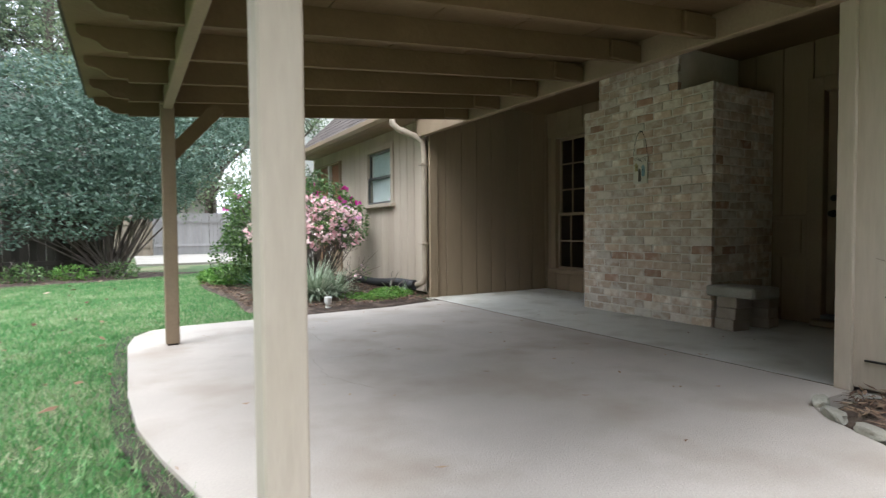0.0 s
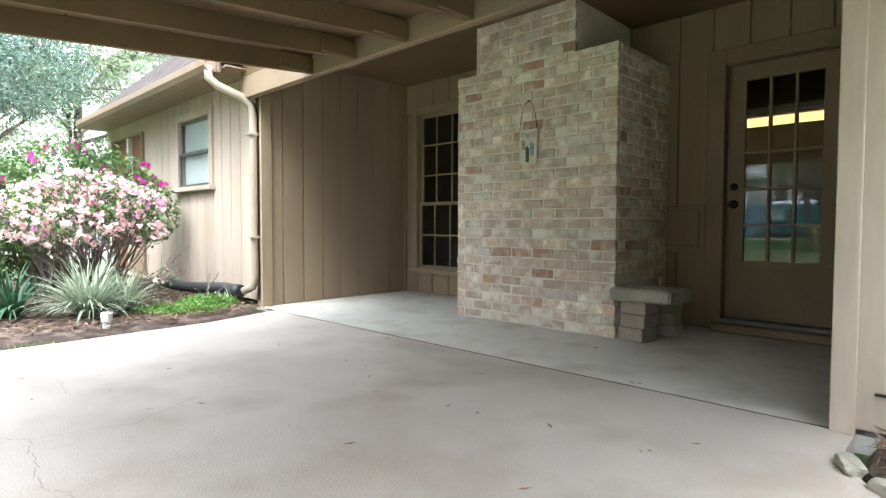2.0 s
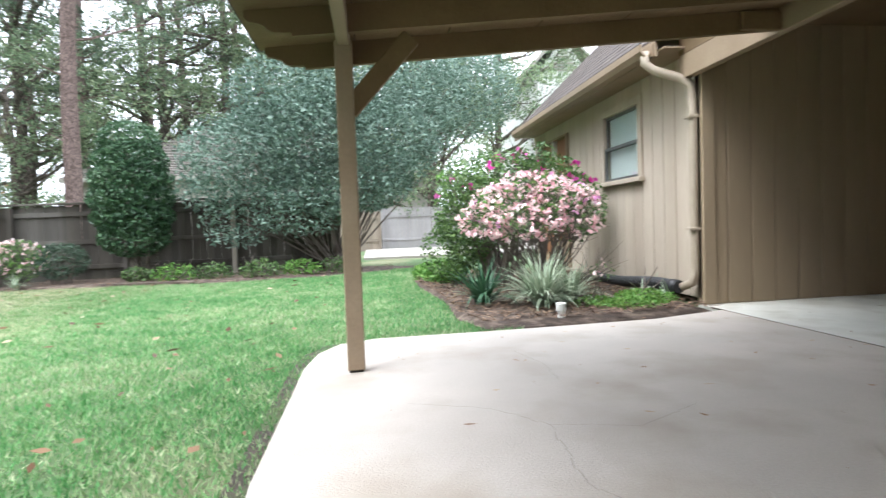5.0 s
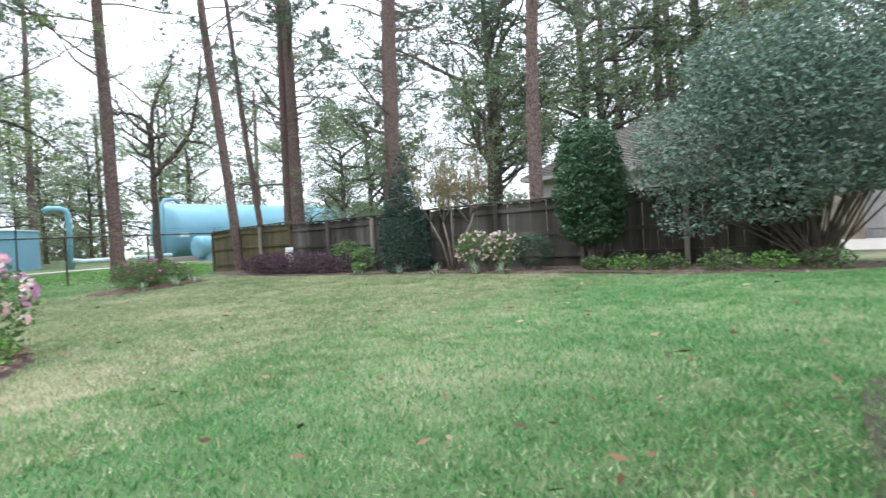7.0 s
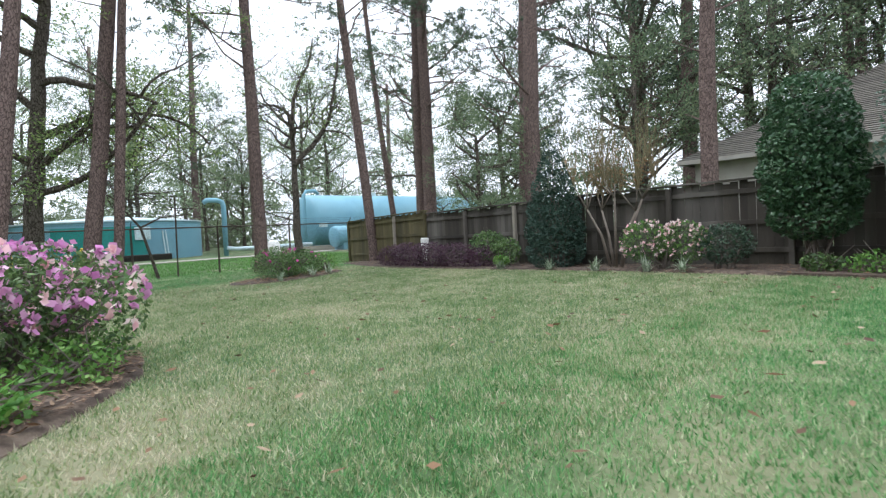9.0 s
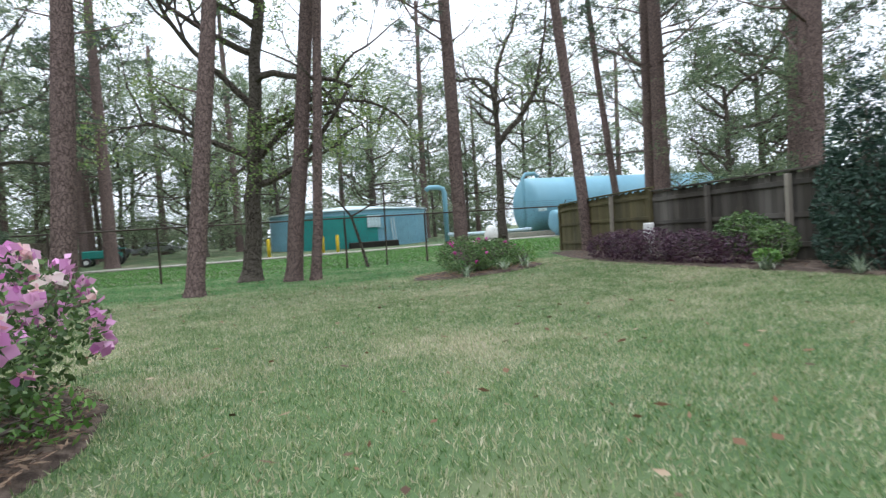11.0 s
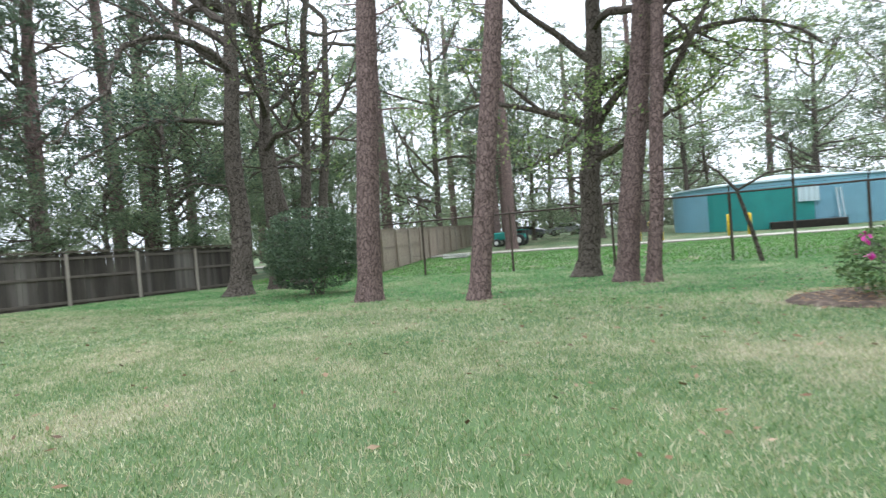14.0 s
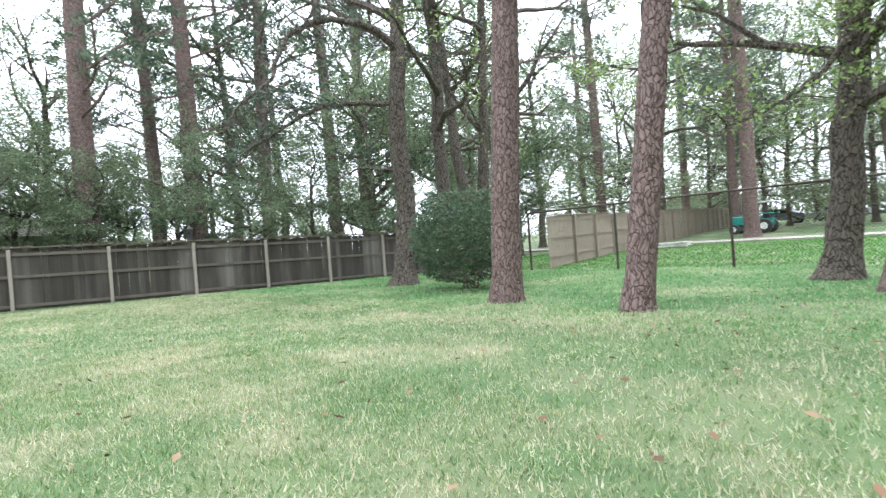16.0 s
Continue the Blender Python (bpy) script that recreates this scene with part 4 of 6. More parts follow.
def room_light():
    """Strip light burning inside the room, seen through the back door."""
    t = thing("strip_light", "long lit fluorescent strip light inside the room", "lamp")
    tube_mat = bpy.data.materials.new("lit_tube")
    tube_mat.use_nodes = True
    p = tube_mat.node_tree.nodes["Principled BSDF"]
    p.inputs["Emission Color"].default_value, p.inputs["Emission Strength"].default_value = (1.0, 0.72, 0.25, 1), 0.3
    part("housing", blk(6.55, 6.75, 1.3, 4.0, 1.87, 1.96, bevel=0.01), M_WHITE, t)
    for x in (6.60, 6.70):
        part("tube", tube(bmesh.new(), [(x, 1.35, 1.83), (x, 3.95, 1.83)], 0.03, 10), tube_mat, t)
    for y in (1.6, 3.7):
        part("hanger", tube(bmesh.new(), [(6.65, y, 1.96), (6.65, y, 2.5)], 0.006, 6), M_DARKMETAL, t)


room_light()


def hose_tap():
    t = thing("hose_tap", "small garden tap on the house wall", "tap")
    y, z = 9.2, 0.72
    part("pipe", tube(bmesh.new(), [(3.5, y, z), (3.40, y, z), (3.37, y, z - 0.02), (3.35, y, z - 0.07)], [0.014, 0.014, 0.016, 0.018], 10), M_STEEL, t, smooth_shade=True)
    part("wheel", tube(bmesh.new(), [(3.40, y, z + 0.05), (3.40, y, z + 0.062)], 0.03, 12), M_DARKMETAL, t)
    part("stem", tube(bmesh.new(), [(3.40, y, z), (3.40, y, z + 0.05)], 0.006, 8), M_STEEL, t)


hose_tap()


# ---- trees ----
def limb(bm, p, d, length, r, rnd, depth, tips, rise=0.1, wander=0.45, segs=5, kids=3):
    """A branch that wanders, tapers and forks; its ends are gathered in tips."""
    n = 7 if depth else 4
    pts, rad = [Vector(p)], [r]
    d = Vector(d).normalized()
    for i in range(n):
        d = (d + Vector((rnd.uniform(-1, 1), rnd.uniform(-1, 1), rnd.uniform(-0.8, 0.8) + rise)) * wander * 0.42).normalized()
        pts.append(pts[-1] + d * length / n)
        rad.append(r * (1 - 0.62 * (i + 1) / n))
    tube(bm, pts, rad, segs if depth > 1 else (4 if depth else 3), cap=False)
    if depth == 0:
        tips.extend((pts[-1], pts[-2], pts[-3]))
        return
    tips.append(pts[-1])
    for k in range(kids):
        i = rnd.randrange(2, n + 1)
        side = Vector((rnd.uniform(-1, 1), rnd.uniform(-1, 1), rnd.uniform(-0.5, 0.7))).normalized()
        limb(bm, pts[i], (d + side * 1.1).normalized(), length * rnd.uniform(0.5, 0.72), rad[i] * 0.75, rnd, depth - 1, tips, rise, wander, max(4, segs - 1), kids)


def crown_mesh(name, tips, per, size, spread, mat, seed, slim=0.45, bare=0.3, flat=0.55):
    """Leaves in sprays: each branch end that is in leaf carries a few tight clumps, with gaps between them."""
    rng = np.random.default_rng(seed)
    t = np.array([tuple(v) for v in tips])
    t = t[rng.random(len(t)) > bare]
    k = 4
    c = np.repeat(t, k, axis=0) + rng.normal(size=(len(t) * k, 3)) * spread * np.array([1, 1, flat])
    n = max(1, round(per / k))
    c = np.repeat(c, n, axis=0) + rng.normal(size=(len(c) * n, 3)) * spread * 0.36 * np.array([1, 1, flat])
    return quads_mesh(name, leaf_quads(rng, c, size, size * slim), mat)


def trunk_path(x, y, h, lx, ly, rnd, bend=0.12):
    z = ground_z(x, y)
    pts = []
    ox = oy = 0.0
    for k in range(13):
        u = h * k / 12
        if k:
            ox += rnd.uniform(-bend, bend) * h / 60
            oy += rnd.uniform(-bend, bend) * h / 60
        pts.append((x + lx * u + ox, y + ly * u + oy, z - 0.1 + u))
    return pts


def trunk_mesh(pts, r, rnd, segs, mat, flare=0.45):
    n = len(pts)
    fine, rad = [], []
    zs = (0.0, 0.12, 0.3, 0.6)
    a, b = Vector(pts[0]), Vector(pts[1])
    L = (b - a).length
    for u in zs:
        fine.append(a.lerp(b, u / L))
        rad.append(r * (1 + flare * (1 - u / 0.6) ** 2))
    for i, p in enumerate(pts[1:], 1):
        fine.append(Vector(p))
        rad.append(r * (1 - 0.55 * i / n))
    return mesh_from("trunk", tube(bmesh.new(), fine, rad, segs, wob=0.10, rnd=rnd), mat, True)


def pine(x, y, r, lx=0.0, ly=0.0, h=20.0, first=8.0, seed=0, label="tall pine with plated reddish-brown bark", limbs=17, per=60, stubs=3, size=0.25):
    rnd = random.Random(seed)
    t = thing("pine_tree", label, "tree", "pines", (x, y, ground_z(x, y)))
    inv = Matrix.Translation((-x, -y, -ground_z(x, y)))
    pts = trunk_path(x, y, h, lx, ly, rnd)
    me = trunk_mesh(pts, r, rnd, 14, M_PINE)
    me.transform(inv)
    part("trunk", me, None, t)
    bm, tips = bmesh.new(), []
    for k in range(limbs + stubs):
        u = first + (h - first) * (k / limbs) if k < limbs else rnd.uniform(3.5, first)
        i = min(11, int(u / h * 12))
        p = Vector(pts[i]).lerp(Vector(pts[i + 1]), u / h * 12 - i)
        a = rnd.uniform(0, 2 * math.pi)
        ln = (2.6 + 1.3 * rnd.random()) * (1.15 - 0.6 * max(0, u - first) / (h - first)) if k < limbs else rnd.uniform(0.6, 1.6)
        limb(bm, p, (math.cos(a), math.sin(a), 0.25), ln, r * 0.17 if k < limbs else 0.03, rnd, 1 if k < limbs else 0, tips if k < limbs else [], 0.12, 0.5)
    me = mesh_from("branchwork", bm, M_PINE)
    me.transform(inv)
    tagged(part("branchwork", me, None, t), kind="stuff")
    me = crown_mesh("crown", tips, per, size, size, M_NEEDLE, seed, 0.17)
    me.transform(inv)
    part("crown", me, None, t)
    return t


def oak(x, y, r, lx=0.0, ly=0.0, h=9.0, fork=3.5, seed=0, leaf=None, per=10, limbs=7, reach=4.5, size=0.13, depth=2, label="spreading oak with dark furrowed bark and young leaves", drop=0.0, name="oak_tree", aims=(), spread=0.3):
    rnd = random.Random(seed)
    z = ground_z(x, y)
    t = thing(name, label, "tree", "", (x, y, z))
    inv = Matrix.Translation((-x, -y, -z))
    pts = trunk_path(x, y, h, lx, ly, rnd, 0.5)
    me = trunk_mesh(pts, r, rnd, 12, M_OAK, 0.8)
    me.transform(inv)
    part("trunk", me, None, t)
    bm, tips = bmesh.new(), []
    for k in range(limbs):
        u = fork + (h - fork) * k / max(1, limbs - 1)
        i = min(11, int(u / h * 12))
        p = Vector(pts[i]).lerp(Vector(pts[i + 1]), u / h * 12 - i)
        a = rnd.uniform(0, 2 * math.pi) if k >= len(aims) else radians(aims[k])
        limb(bm, p, (math.cos(a), math.sin(a), rnd.uniform(0.1, 0.7) - drop), reach * rnd.uniform(0.75, 1.15), r * 0.42, rnd, depth, tips, 0.06 - drop * 0.3, 0.75, 6)
    me = mesh_from("branchwork", bm, M_OAK)
    me.transform(inv)
    tagged(part("branchwork", me, None, t), kind="stuff")
    if per:
        me = crown_mesh("crown", tips, per, size, spread, leaf or M_OAKLEAF, seed, 0.5)
        me.transform(inv)
        part("crown", me, None, t)
    return t


M_LIVEOAK = ramped("live_oak_leaves", [(0.035, 0.06, 0.035), (0.065, 0.105, 0.055), (0.12, 0.17, 0.09)], 0.5, 0.5, through=0.25)
# the pines and oaks of the garden
PINES = [(-18.2, 1.06, 0.27, -0.035, 0.05), (-17.8, 3.75, 0.205, -0.043, 0.11), (-20.9, 6.2, 0.25, -0.01, 0.123), (-20.4, 6.8, 0.155, -0.004, 0.08), (-19.5, 15.6, 0.2, -0.046, -0.073),
         (-21.6, 11.9, 0.25, -0.004, -0.011), (-25.2, 21.3, 0.17, -0.054, -0.073), (-25.2, 22.9, 0.30, 0.01, 0.012), (-24.4, 23.0, 0.38, 0.008, 0.009), (-20.6, 26.4, 0.40, 0.026, 0.02), (-7.8, 18.3, 0.24, 0.027, 0.012), (-15.8, 20.9, 0.36, 0.03, 0.025)]
for i, (x, y, r, lx, ly) in enumerate(PINES):
    pine(x, y, r, lx, ly, h=19 + (i * 7) % 5, first=(8.5, 9.5, 9, 10, 8, 7.5, 7, 8, 8, 6, 6.5, 5.5)[i], seed=20 + i)
def bough(tree, pts, r, leaf, seed, per=5, size=0.1, twigs=16):
    """A long crooked bough through a few bends, with twigs and leaves towards its end."""
    rnd = random.Random(seed)
    o = Vector(tree.location)
    ctl = [Vector(p) - o for p in pts]
    path, rad = [], []
    n = len(ctl)
    for i in range(n - 1):
        p0, p1, p2, p3 = ctl[max(i - 1, 0)], ctl[i], ctl[i + 1], ctl[min(i + 2, n - 1)]
        for k in range(5):
            u = k / 5
            q = 0.5 * (2 * p1 + (p2 - p0) * u + (2 * p0 - 5 * p1 + 4 * p2 - p3) * u * u + (3 * p1 - p0 - 3 * p2 + p3) * u ** 3)
            path.append(q + Vector((rnd.uniform(-1, 1), rnd.uniform(-1, 1), rnd.uniform(-1, 1))) * 0.035)
            rad.append(r * (1 - 0.8 * (i + u) / (n - 1)))
    part("bough", tube(bmesh.new(), path, rad, 7), M_OAK, tree, smooth_shade=True)
    tw, tips = bmesh.new(), []
    for k in range(twigs):
        i = rnd.randrange(len(path) // 4, len(path))
        d = Vector((rnd.uniform(-1, 1), rnd.uniform(-1, 1), rnd.uniform(-0.6, 0.8)))
        limb(tw, path[i], d, rnd.uniform(0.6, 1.5), max(0.012, rad[i] * 0.4), rnd, 1, tips, 0.0, 0.8, 4)
    tagged(part("twigwork", tw, M_OAK, tree), kind="stuff")
    if per:
        tagged(part("leafage", crown_mesh("leafage", tips, per, size, 0.16, leaf, seed, 0.5), None, tree), kind="stuff")


crook_c = oak(-23.0, 5.0, 0.30, -0.02, 0.10, h=11, fork=3.2, seed=3, per=28, size=0.1, limbs=10, reach=4.4, depth=3, aims=(70, -60, 100, -90, 20))
crook_w = oak(-21.0, -5.36, 0.33, -0.016, 0.014, h=11, fork=7.2, seed=8, per=8, size=0.1, limbs=6, reach=4.8, depth=3, leaf=M_DARKLEAF, aims=(-95, -80, -110, 60), label="dark-limbed oak with long crooked boughs over the fence")
crook_h = oak(-22.6, 14.0, 0.18, -0.007, -0.0, h=6.0, fork=5.0, seed=12, per=1, limbs=4, reach=2.2, depth=3, size=0.09, label="gnarled bare-branched oak by the wire fence")
bough(crook_w, [(-21.15, -5.15, 6.6), (-20.5, -5.25, 7.1), (-19.36, -5.67, 7.24), (-18.28, -5.97, 6.76), (-17.75, -5.88, 5.95), (-17.43, -5.66, 5.32), (-16.59, -5.71, 4.57), (-15.94, -5.63, 3.67)], 0.11, M_DARKLEAF, 201, per=9, twigs=26)
bough(crook_w, [(-21.1, -5.3, 5.0), (-19.9, -5.67, 4.97), (-18.78, -5.97, 4.73), (-17.8, -6.11, 4.14), (-16.86, -6.18, 3.48), (-16.3, -6.02, 2.8)], 0.085, M_DARKLEAF, 202, per=9, twigs=26)
bough(crook_w, [(-21.02, -5.3, 3.0), (-20.09, -5.63, 3.11), (-19.38, -5.76, 2.86), (-18.68, -5.87, 2.38)], 0.045, M_DARKLEAF, 203, per=2, twigs=6)
bough(crook_h, [(-22.6, 14.0, 3.9), (-22.11, 14.78, 4.86), (-21.79, 15.18, 5.62), (-21.58, 15.33, 6.51), (-21.37, 15.5, 7.73), (-21.2, 15.59, 9.13)], 0.12, M_OAKLEAF, 204, per=1, twigs=20)
bough(crook_h, [(-22.62, 14.0, 5.0), (-22.56, 13.8, 6.05), (-22.71, 13.15, 6.3), (-22.77, 12.65, 6.23), (-22.88, 12.0, 6.75)], 0.09, M_OAKLEAF, 205, per=1, twigs=16)
bough(crook_h, [(-22.62, 14.02, 5.0), (-22.56, 14.1, 6.44), (-22.44, 14.36, 7.37), (-22.24, 14.75, 8.26), (-22.13, 14.97, 9.36)], 0.10, M_OAKLEAF, 206, per=1, twigs=18)
bough(crook_h, [(-21.88, 15.05, 5.3), (-21.34, 15.42, 5.22), (-20.76, 15.87, 4.75), (-20.26, 16.15, 4.83)], 0.05, M_OAKLEAF, 207, per=1, twigs=10)
bough(crook_c, [(-23.1, 5.45, 4.0), (-22.22, 5.0, 3.2), (-21.82, 4.6, 2.85), (-21.41, 4.2, 2.6), (-21.01, 3.8, 2.4)], 0.06, M_OAKLEAF, 208, per=5, twigs=18)
bough(crook_c, [(-23.1, 5.5, 3.6), (-22.6, 6.2, 4.3), (-22.5, 7.0, 5.0), (-22.4, 8.2, 5.4), (-22.3, 9.6, 5.2), (-22.2, 10.6, 4.4)], 0.12, M_OAKLEAF, 209, per=6, twigs=26)
SIDE = [(-23.4, -5.9, 0.25, 0.012, -0.012), (-24.8, -5.9, 0.22, -0.05, 0.08), (-26.5, -7.4, 0.25, 0.044, -0.063), (-28.6, -7.9, 0.26, -0.058, 0.06)]
for i, (x, y, r, lx, ly) in enumerate(SIDE):
    oak(x, y, r, lx, ly, h=12, fork=5.0, seed=40 + i, per=18, size=0.11, limbs=7, reach=3.6, leaf=M_DARKLEAF if i % 2 else M_OAKLEAF, label="slender dark oak beyond the clipped bush")

oak(-17.6, 33.5, 0.36, 0.0, 0.0, h=15, fork=4.5, seed=58, leaf=M_LIVEOAK, per=40, limbs=13, reach=6.6, size=0.16, spread=0.5, label="broad dark live oak behind the wooden fence", name="live_oak_tree")
# the wood behind: a few made trees, repeated
# leaf tones of the wood are paled; distance haze is put into their colour
M_WOODLEAF = ramped("woodland_leaves", [(0.085, 0.125, 0.075), (0.15, 0.205, 0.11), (0.25, 0.30, 0.165)], 0.6, 0.2, through=0.4)
M_HAZED_LEAF = ramped("haze_paled_young_leaves", [(0.13, 0.18, 0.10), (0.21, 0.27, 0.15), (0.32, 0.37, 0.23)], 0.7, 0.15, through=0.35)
far_pine = pine(-23.5, -19.2, 0.36, -0.022, 0.011, h=21, first=5.5, seed=70, label="tall pine in the wood behind the fence", limbs=22, per=44, size=0.34)
far_oak = oak(-30.0, -20.0, 0.26, 0.0, 0.0, h=12, fork=2.6, seed=71, leaf=M_WOODLEAF, per=44, limbs=14, reach=4.6, size=0.16, label="leafy woodland tree behind the fence", name="woodland_tree", spread=0.5)
far_dark = oak(-27.5, -15.5, 0.22, 0.0, 0.0, h=8, fork=1.2, seed=72, per=48, limbs=14, reach=3.4, size=0.15, leaf=M_WOODLEAF, label="dense grey-green evergreen woodland tree", name="woodland_tree", spread=0.55)
far_light = oak(-62.0, -8.0, 0.22, 0.0, 0.0, h=13, fork=2.0, seed=73, leaf=M_HAZED_LEAF, per=34, limbs=14, reach=4.8, size=0.2, label="young-leaved woodland tree with haze in its pale colour", name="woodland_tree", spread=0.6)
rnd = random.Random(77)


def again(src, x, y, s=1.0):
    o = copy_thing(src, Matrix.Translation((x, y, ground_z(x, y))) @ Matrix.Rotation(rnd.uniform(0, 6.28), 4, "Z"))
    o.scale = (s, s, s * rnd.uniform(0.9, 1.15))
    return o


for x, y in ((-19.5, -17.7), (-15.0, -15.8), (-19.4, -23.0), (-28.6, -20.9), (-8, -22), (-48.8, -15.3), (-55.8, -7.2), (-45.1, -3.6), (-51.9, -6.8), (-62, 4), (-66, 15), (-64, 24), (-70, 33), (-66, 52),
             (-9.2, 42), (-3.0, 46), (-2, 41), (-15, 34), (-28, 36), (-20, 38), (4, 36), (-33, -24), (-40, -28), (-50, -30), (-60, -24), (-70, -18), (-72, -4), (-7, 43), (-12.5, 44.5), (-5, 50), (-10, 51), (-16, 47)):
    again(far_pine, x, y, rnd.uniform(0.85, 1.25))
for x, y in ((-90, -21), (-24, -24), (-34, -17), (-38, -22), (-92, 24), (-46, -19), (-56, -20), (-66, -30), (-5, -27), (-30, -30), (-21, 40), (-8, 44), (-2, 43.5), (-14, 41), (4, 44), (-94, 2), (-12, 37), (3, 30), (-4, 38), (-35, 45), (8, 34), (-5.5, -17.2)):
    again(far_oak, x, y, rnd.uniform(0.9, 1.3))
for x, y in ((-12.0, -14.6), (-15.0, -15.0), (-18.0, -15.6), (-20.5, -14.5), (-23.5, -14.8), (-27.5, -14.0), (-31.0, -12.5), (-9.0, -15.5), (-36, -13), (-30, 29), (-17.5, 19.5), (-13.0, -17.0), (-16.5, -18.0), (-11.0, -18.3), (-20.0, -17.5), (-8.5, -17.5), (-14.5, -16.2)):
    again(far_dark, x, y, rnd.uniform(0.42, 0.6))
for x, y in ((-14.6, -21.5), (-26.0, 31.0), (-14.5, 27.5), (-37, -15.5), (-86, 36), (3.2, 25.5)):
    again(far_dark, x, y, rnd.uniform(0.9, 1.25))
for x, y in ((-58, 0), (-66, -14), (-72, 2), (-70, 10), (-74, 20), (-66, 30), (-60, 38), (-50, 44), (-78, -8), (-80, 28), (-52, -12), (-60, -20), (-75, -25), (-70, 44), (-85, 8), (-84, -18), (-64, 8), (-63, 18), (-67, 26), (-62, 36), (-61, -6), (-72, -12), (-53.5, 1.5)):
    again(far_light, x, y, rnd.uniform(0.9, 1.4))


def far_wood():
    """A ragged belt of distant woodland all round, leaf clumps only: tall crowns with gaps, and thickets below them."""
    rng = np.random.default_rng(9)
    cs = []
    for k in range(300):
        a = rng.uniform(0, 2 * math.pi)
        d = rng.uniform(82, 125)
        h = rng.uniform(7, 21)
        x, y = -20 + d * math.cos(a), 5 + d * math.sin(a)
        for i in range(5):
            cs.append((x + rng.uniform(-2.5, 2.5), y + rng.uniform(-2.5, 2.5), h * rng.uniform(0.35, 0.95), rng.uniform(1.2, 3.2), rng.uniform(1.2, 3.2), rng.uniform(0.8, 2.2)))
    for k in range(190):
        a = rng.uniform(0, 2 * math.pi)
        d = rng.uniform(74, 84)
        cs.append((-20 + d * math.cos(a), 5 + d * math.sin(a), 1.6, rng.uniform(3, 5), rng.uniform(3, 5), rng.uniform(2.2, 4.6)))
    c = in_blobs(rng, cs, 165000, 0.3)
    c[:, 2] = np.maximum(c[:, 2], 0.1)
    tagged(part("far_woodland", quads_mesh("far_woodland", leaf_quads(rng, c, 0.62, 0.4), M_FARLEAF), None), "hazy distant woodland", "woodland", kind="stuff")


# haze over the far belt is put into these pale tones
M_FARLEAF = ramped("hazy_far_leaves", [(0.10, 0.13, 0.075), (0.16, 0.20, 0.12), (0.25, 0.28, 0.18)], 0.8, 0.05, through=0.2)
far_wood()


# ---- shrubs ----
def shrub(name, label, blobs, n, size, mat, seed, slim=0.5, stems=8, flowers=(), category="shrub", hollow=0.55, core=True, stem_mat=None, thick=1.0):
    """Leaves in a set of lumps over real stems; flowers are clusters of petals on the skin."""
    rng = np.random.default_rng(seed)
    rnd = random.Random(seed)
    bx, by = float(np.mean([b[0] for b in blobs])), float(np.mean([b[1] for b in blobs]))
    z = ground_z(bx, by)
    t = thing(name, label, category, "", (bx, by, z))
    off = np.array([bx, by, 0.0])
    bm = bmesh.new()
    for k in range(stems):
        b = blobs[rnd.randrange(len(blobs))]
        tip = Vector((b[0] - bx + rnd.uniform(-0.6, 0.6) * b[3], b[1] - by + rnd.uniform(-0.6, 0.6) * b[4], b[2] - z + rnd.uniform(-0.2, 0.6) * b[5]))
        foot = Vector((rnd.uniform(-0.16, 0.16), rnd.uniform(-0.16, 0.16), 0.0))
        mid = foot.lerp(tip, 0.5) + Vector((rnd.uniform(-0.1, 0.1), rnd.uniform(-0.1, 0.1), 0.05))
        tube(bm, [foot, mid, tip], [0.022 * thick, 0.014 * thick, 0.005 * thick], 5)
        for j in range(3):
            e = mid.lerp(tip, rnd.random())
            tube(bm, [e, e + Vector((rnd.uniform(-0.3, 0.3), rnd.uniform(-0.3, 0.3), rnd.uniform(-0.05, 0.3)))], [0.008 * thick, 0.003 * thick], 4)
    tagged(part("stemwork", bm, stem_mat or M_TWIG, t), kind="stuff")
    c = in_blobs(rng, blobs, n, hollow) - off
    keep = c[:, 2] > z + 0.02
    c = c[keep]
    c[:, 2] -= z
    part("foliage", quads_mesh("foliage", leaf_quads(rng, c, size, size * slim, up=0.15), mat), None, t)
    for fm, fn, fs, lo, zmin in flowers:
        f = in_blobs(rng, blobs, fn * 4, lo) - off
        f[:, 2] -= z
        f = f[f[:, 2] > zmin][:fn]
        pet = np.repeat(f, 6, axis=0) + rng.normal(size=(len(f) * 6, 3)) * fs * 0.3
        part("blossom", quads_mesh("blossom", leaf_quads(rng, pet, fs, fs * 0.75), fm), None, t)
    return t


# by the house
shrub("azalea", "large azalea smothered in pale pink blossom", [(1.95, 7.75, 1.02, 0.45, 0.42, 0.26), (2.45, 7.55, 1.05, 0.36, 0.4, 0.25), (1.62, 7.5, 0.88, 0.3, 0.36, 0.2), (2.2, 7.65, 1.22, 0.45, 0.36, 0.16), (2.7, 7.4, 0.85, 0.24, 0.28, 0.2), (2.1, 7.3, 0.85, 0.35, 0.3, 0.2), (2.75, 7.05, 0.3, 0.14, 0.14, 0.12), (2.72, 7.6, 1.08, 0.2, 0.25, 0.14), (1.85, 7.2, 0.75, 0.2, 0.2, 0.12)], 3800, 0.045, M_BUSH, 31, stems=90,
      flowers=((M_PINK, 520, 0.05, 0.85, 0.66), (M_PINK, 110, 0.052, 0.9, 0.2), (M_MAUVE, 34, 0.055, 0.97, 0.8), (M_LIME, 120, 0.035, 0.95, 0.9)), hollow=0.5, thick=0.5)
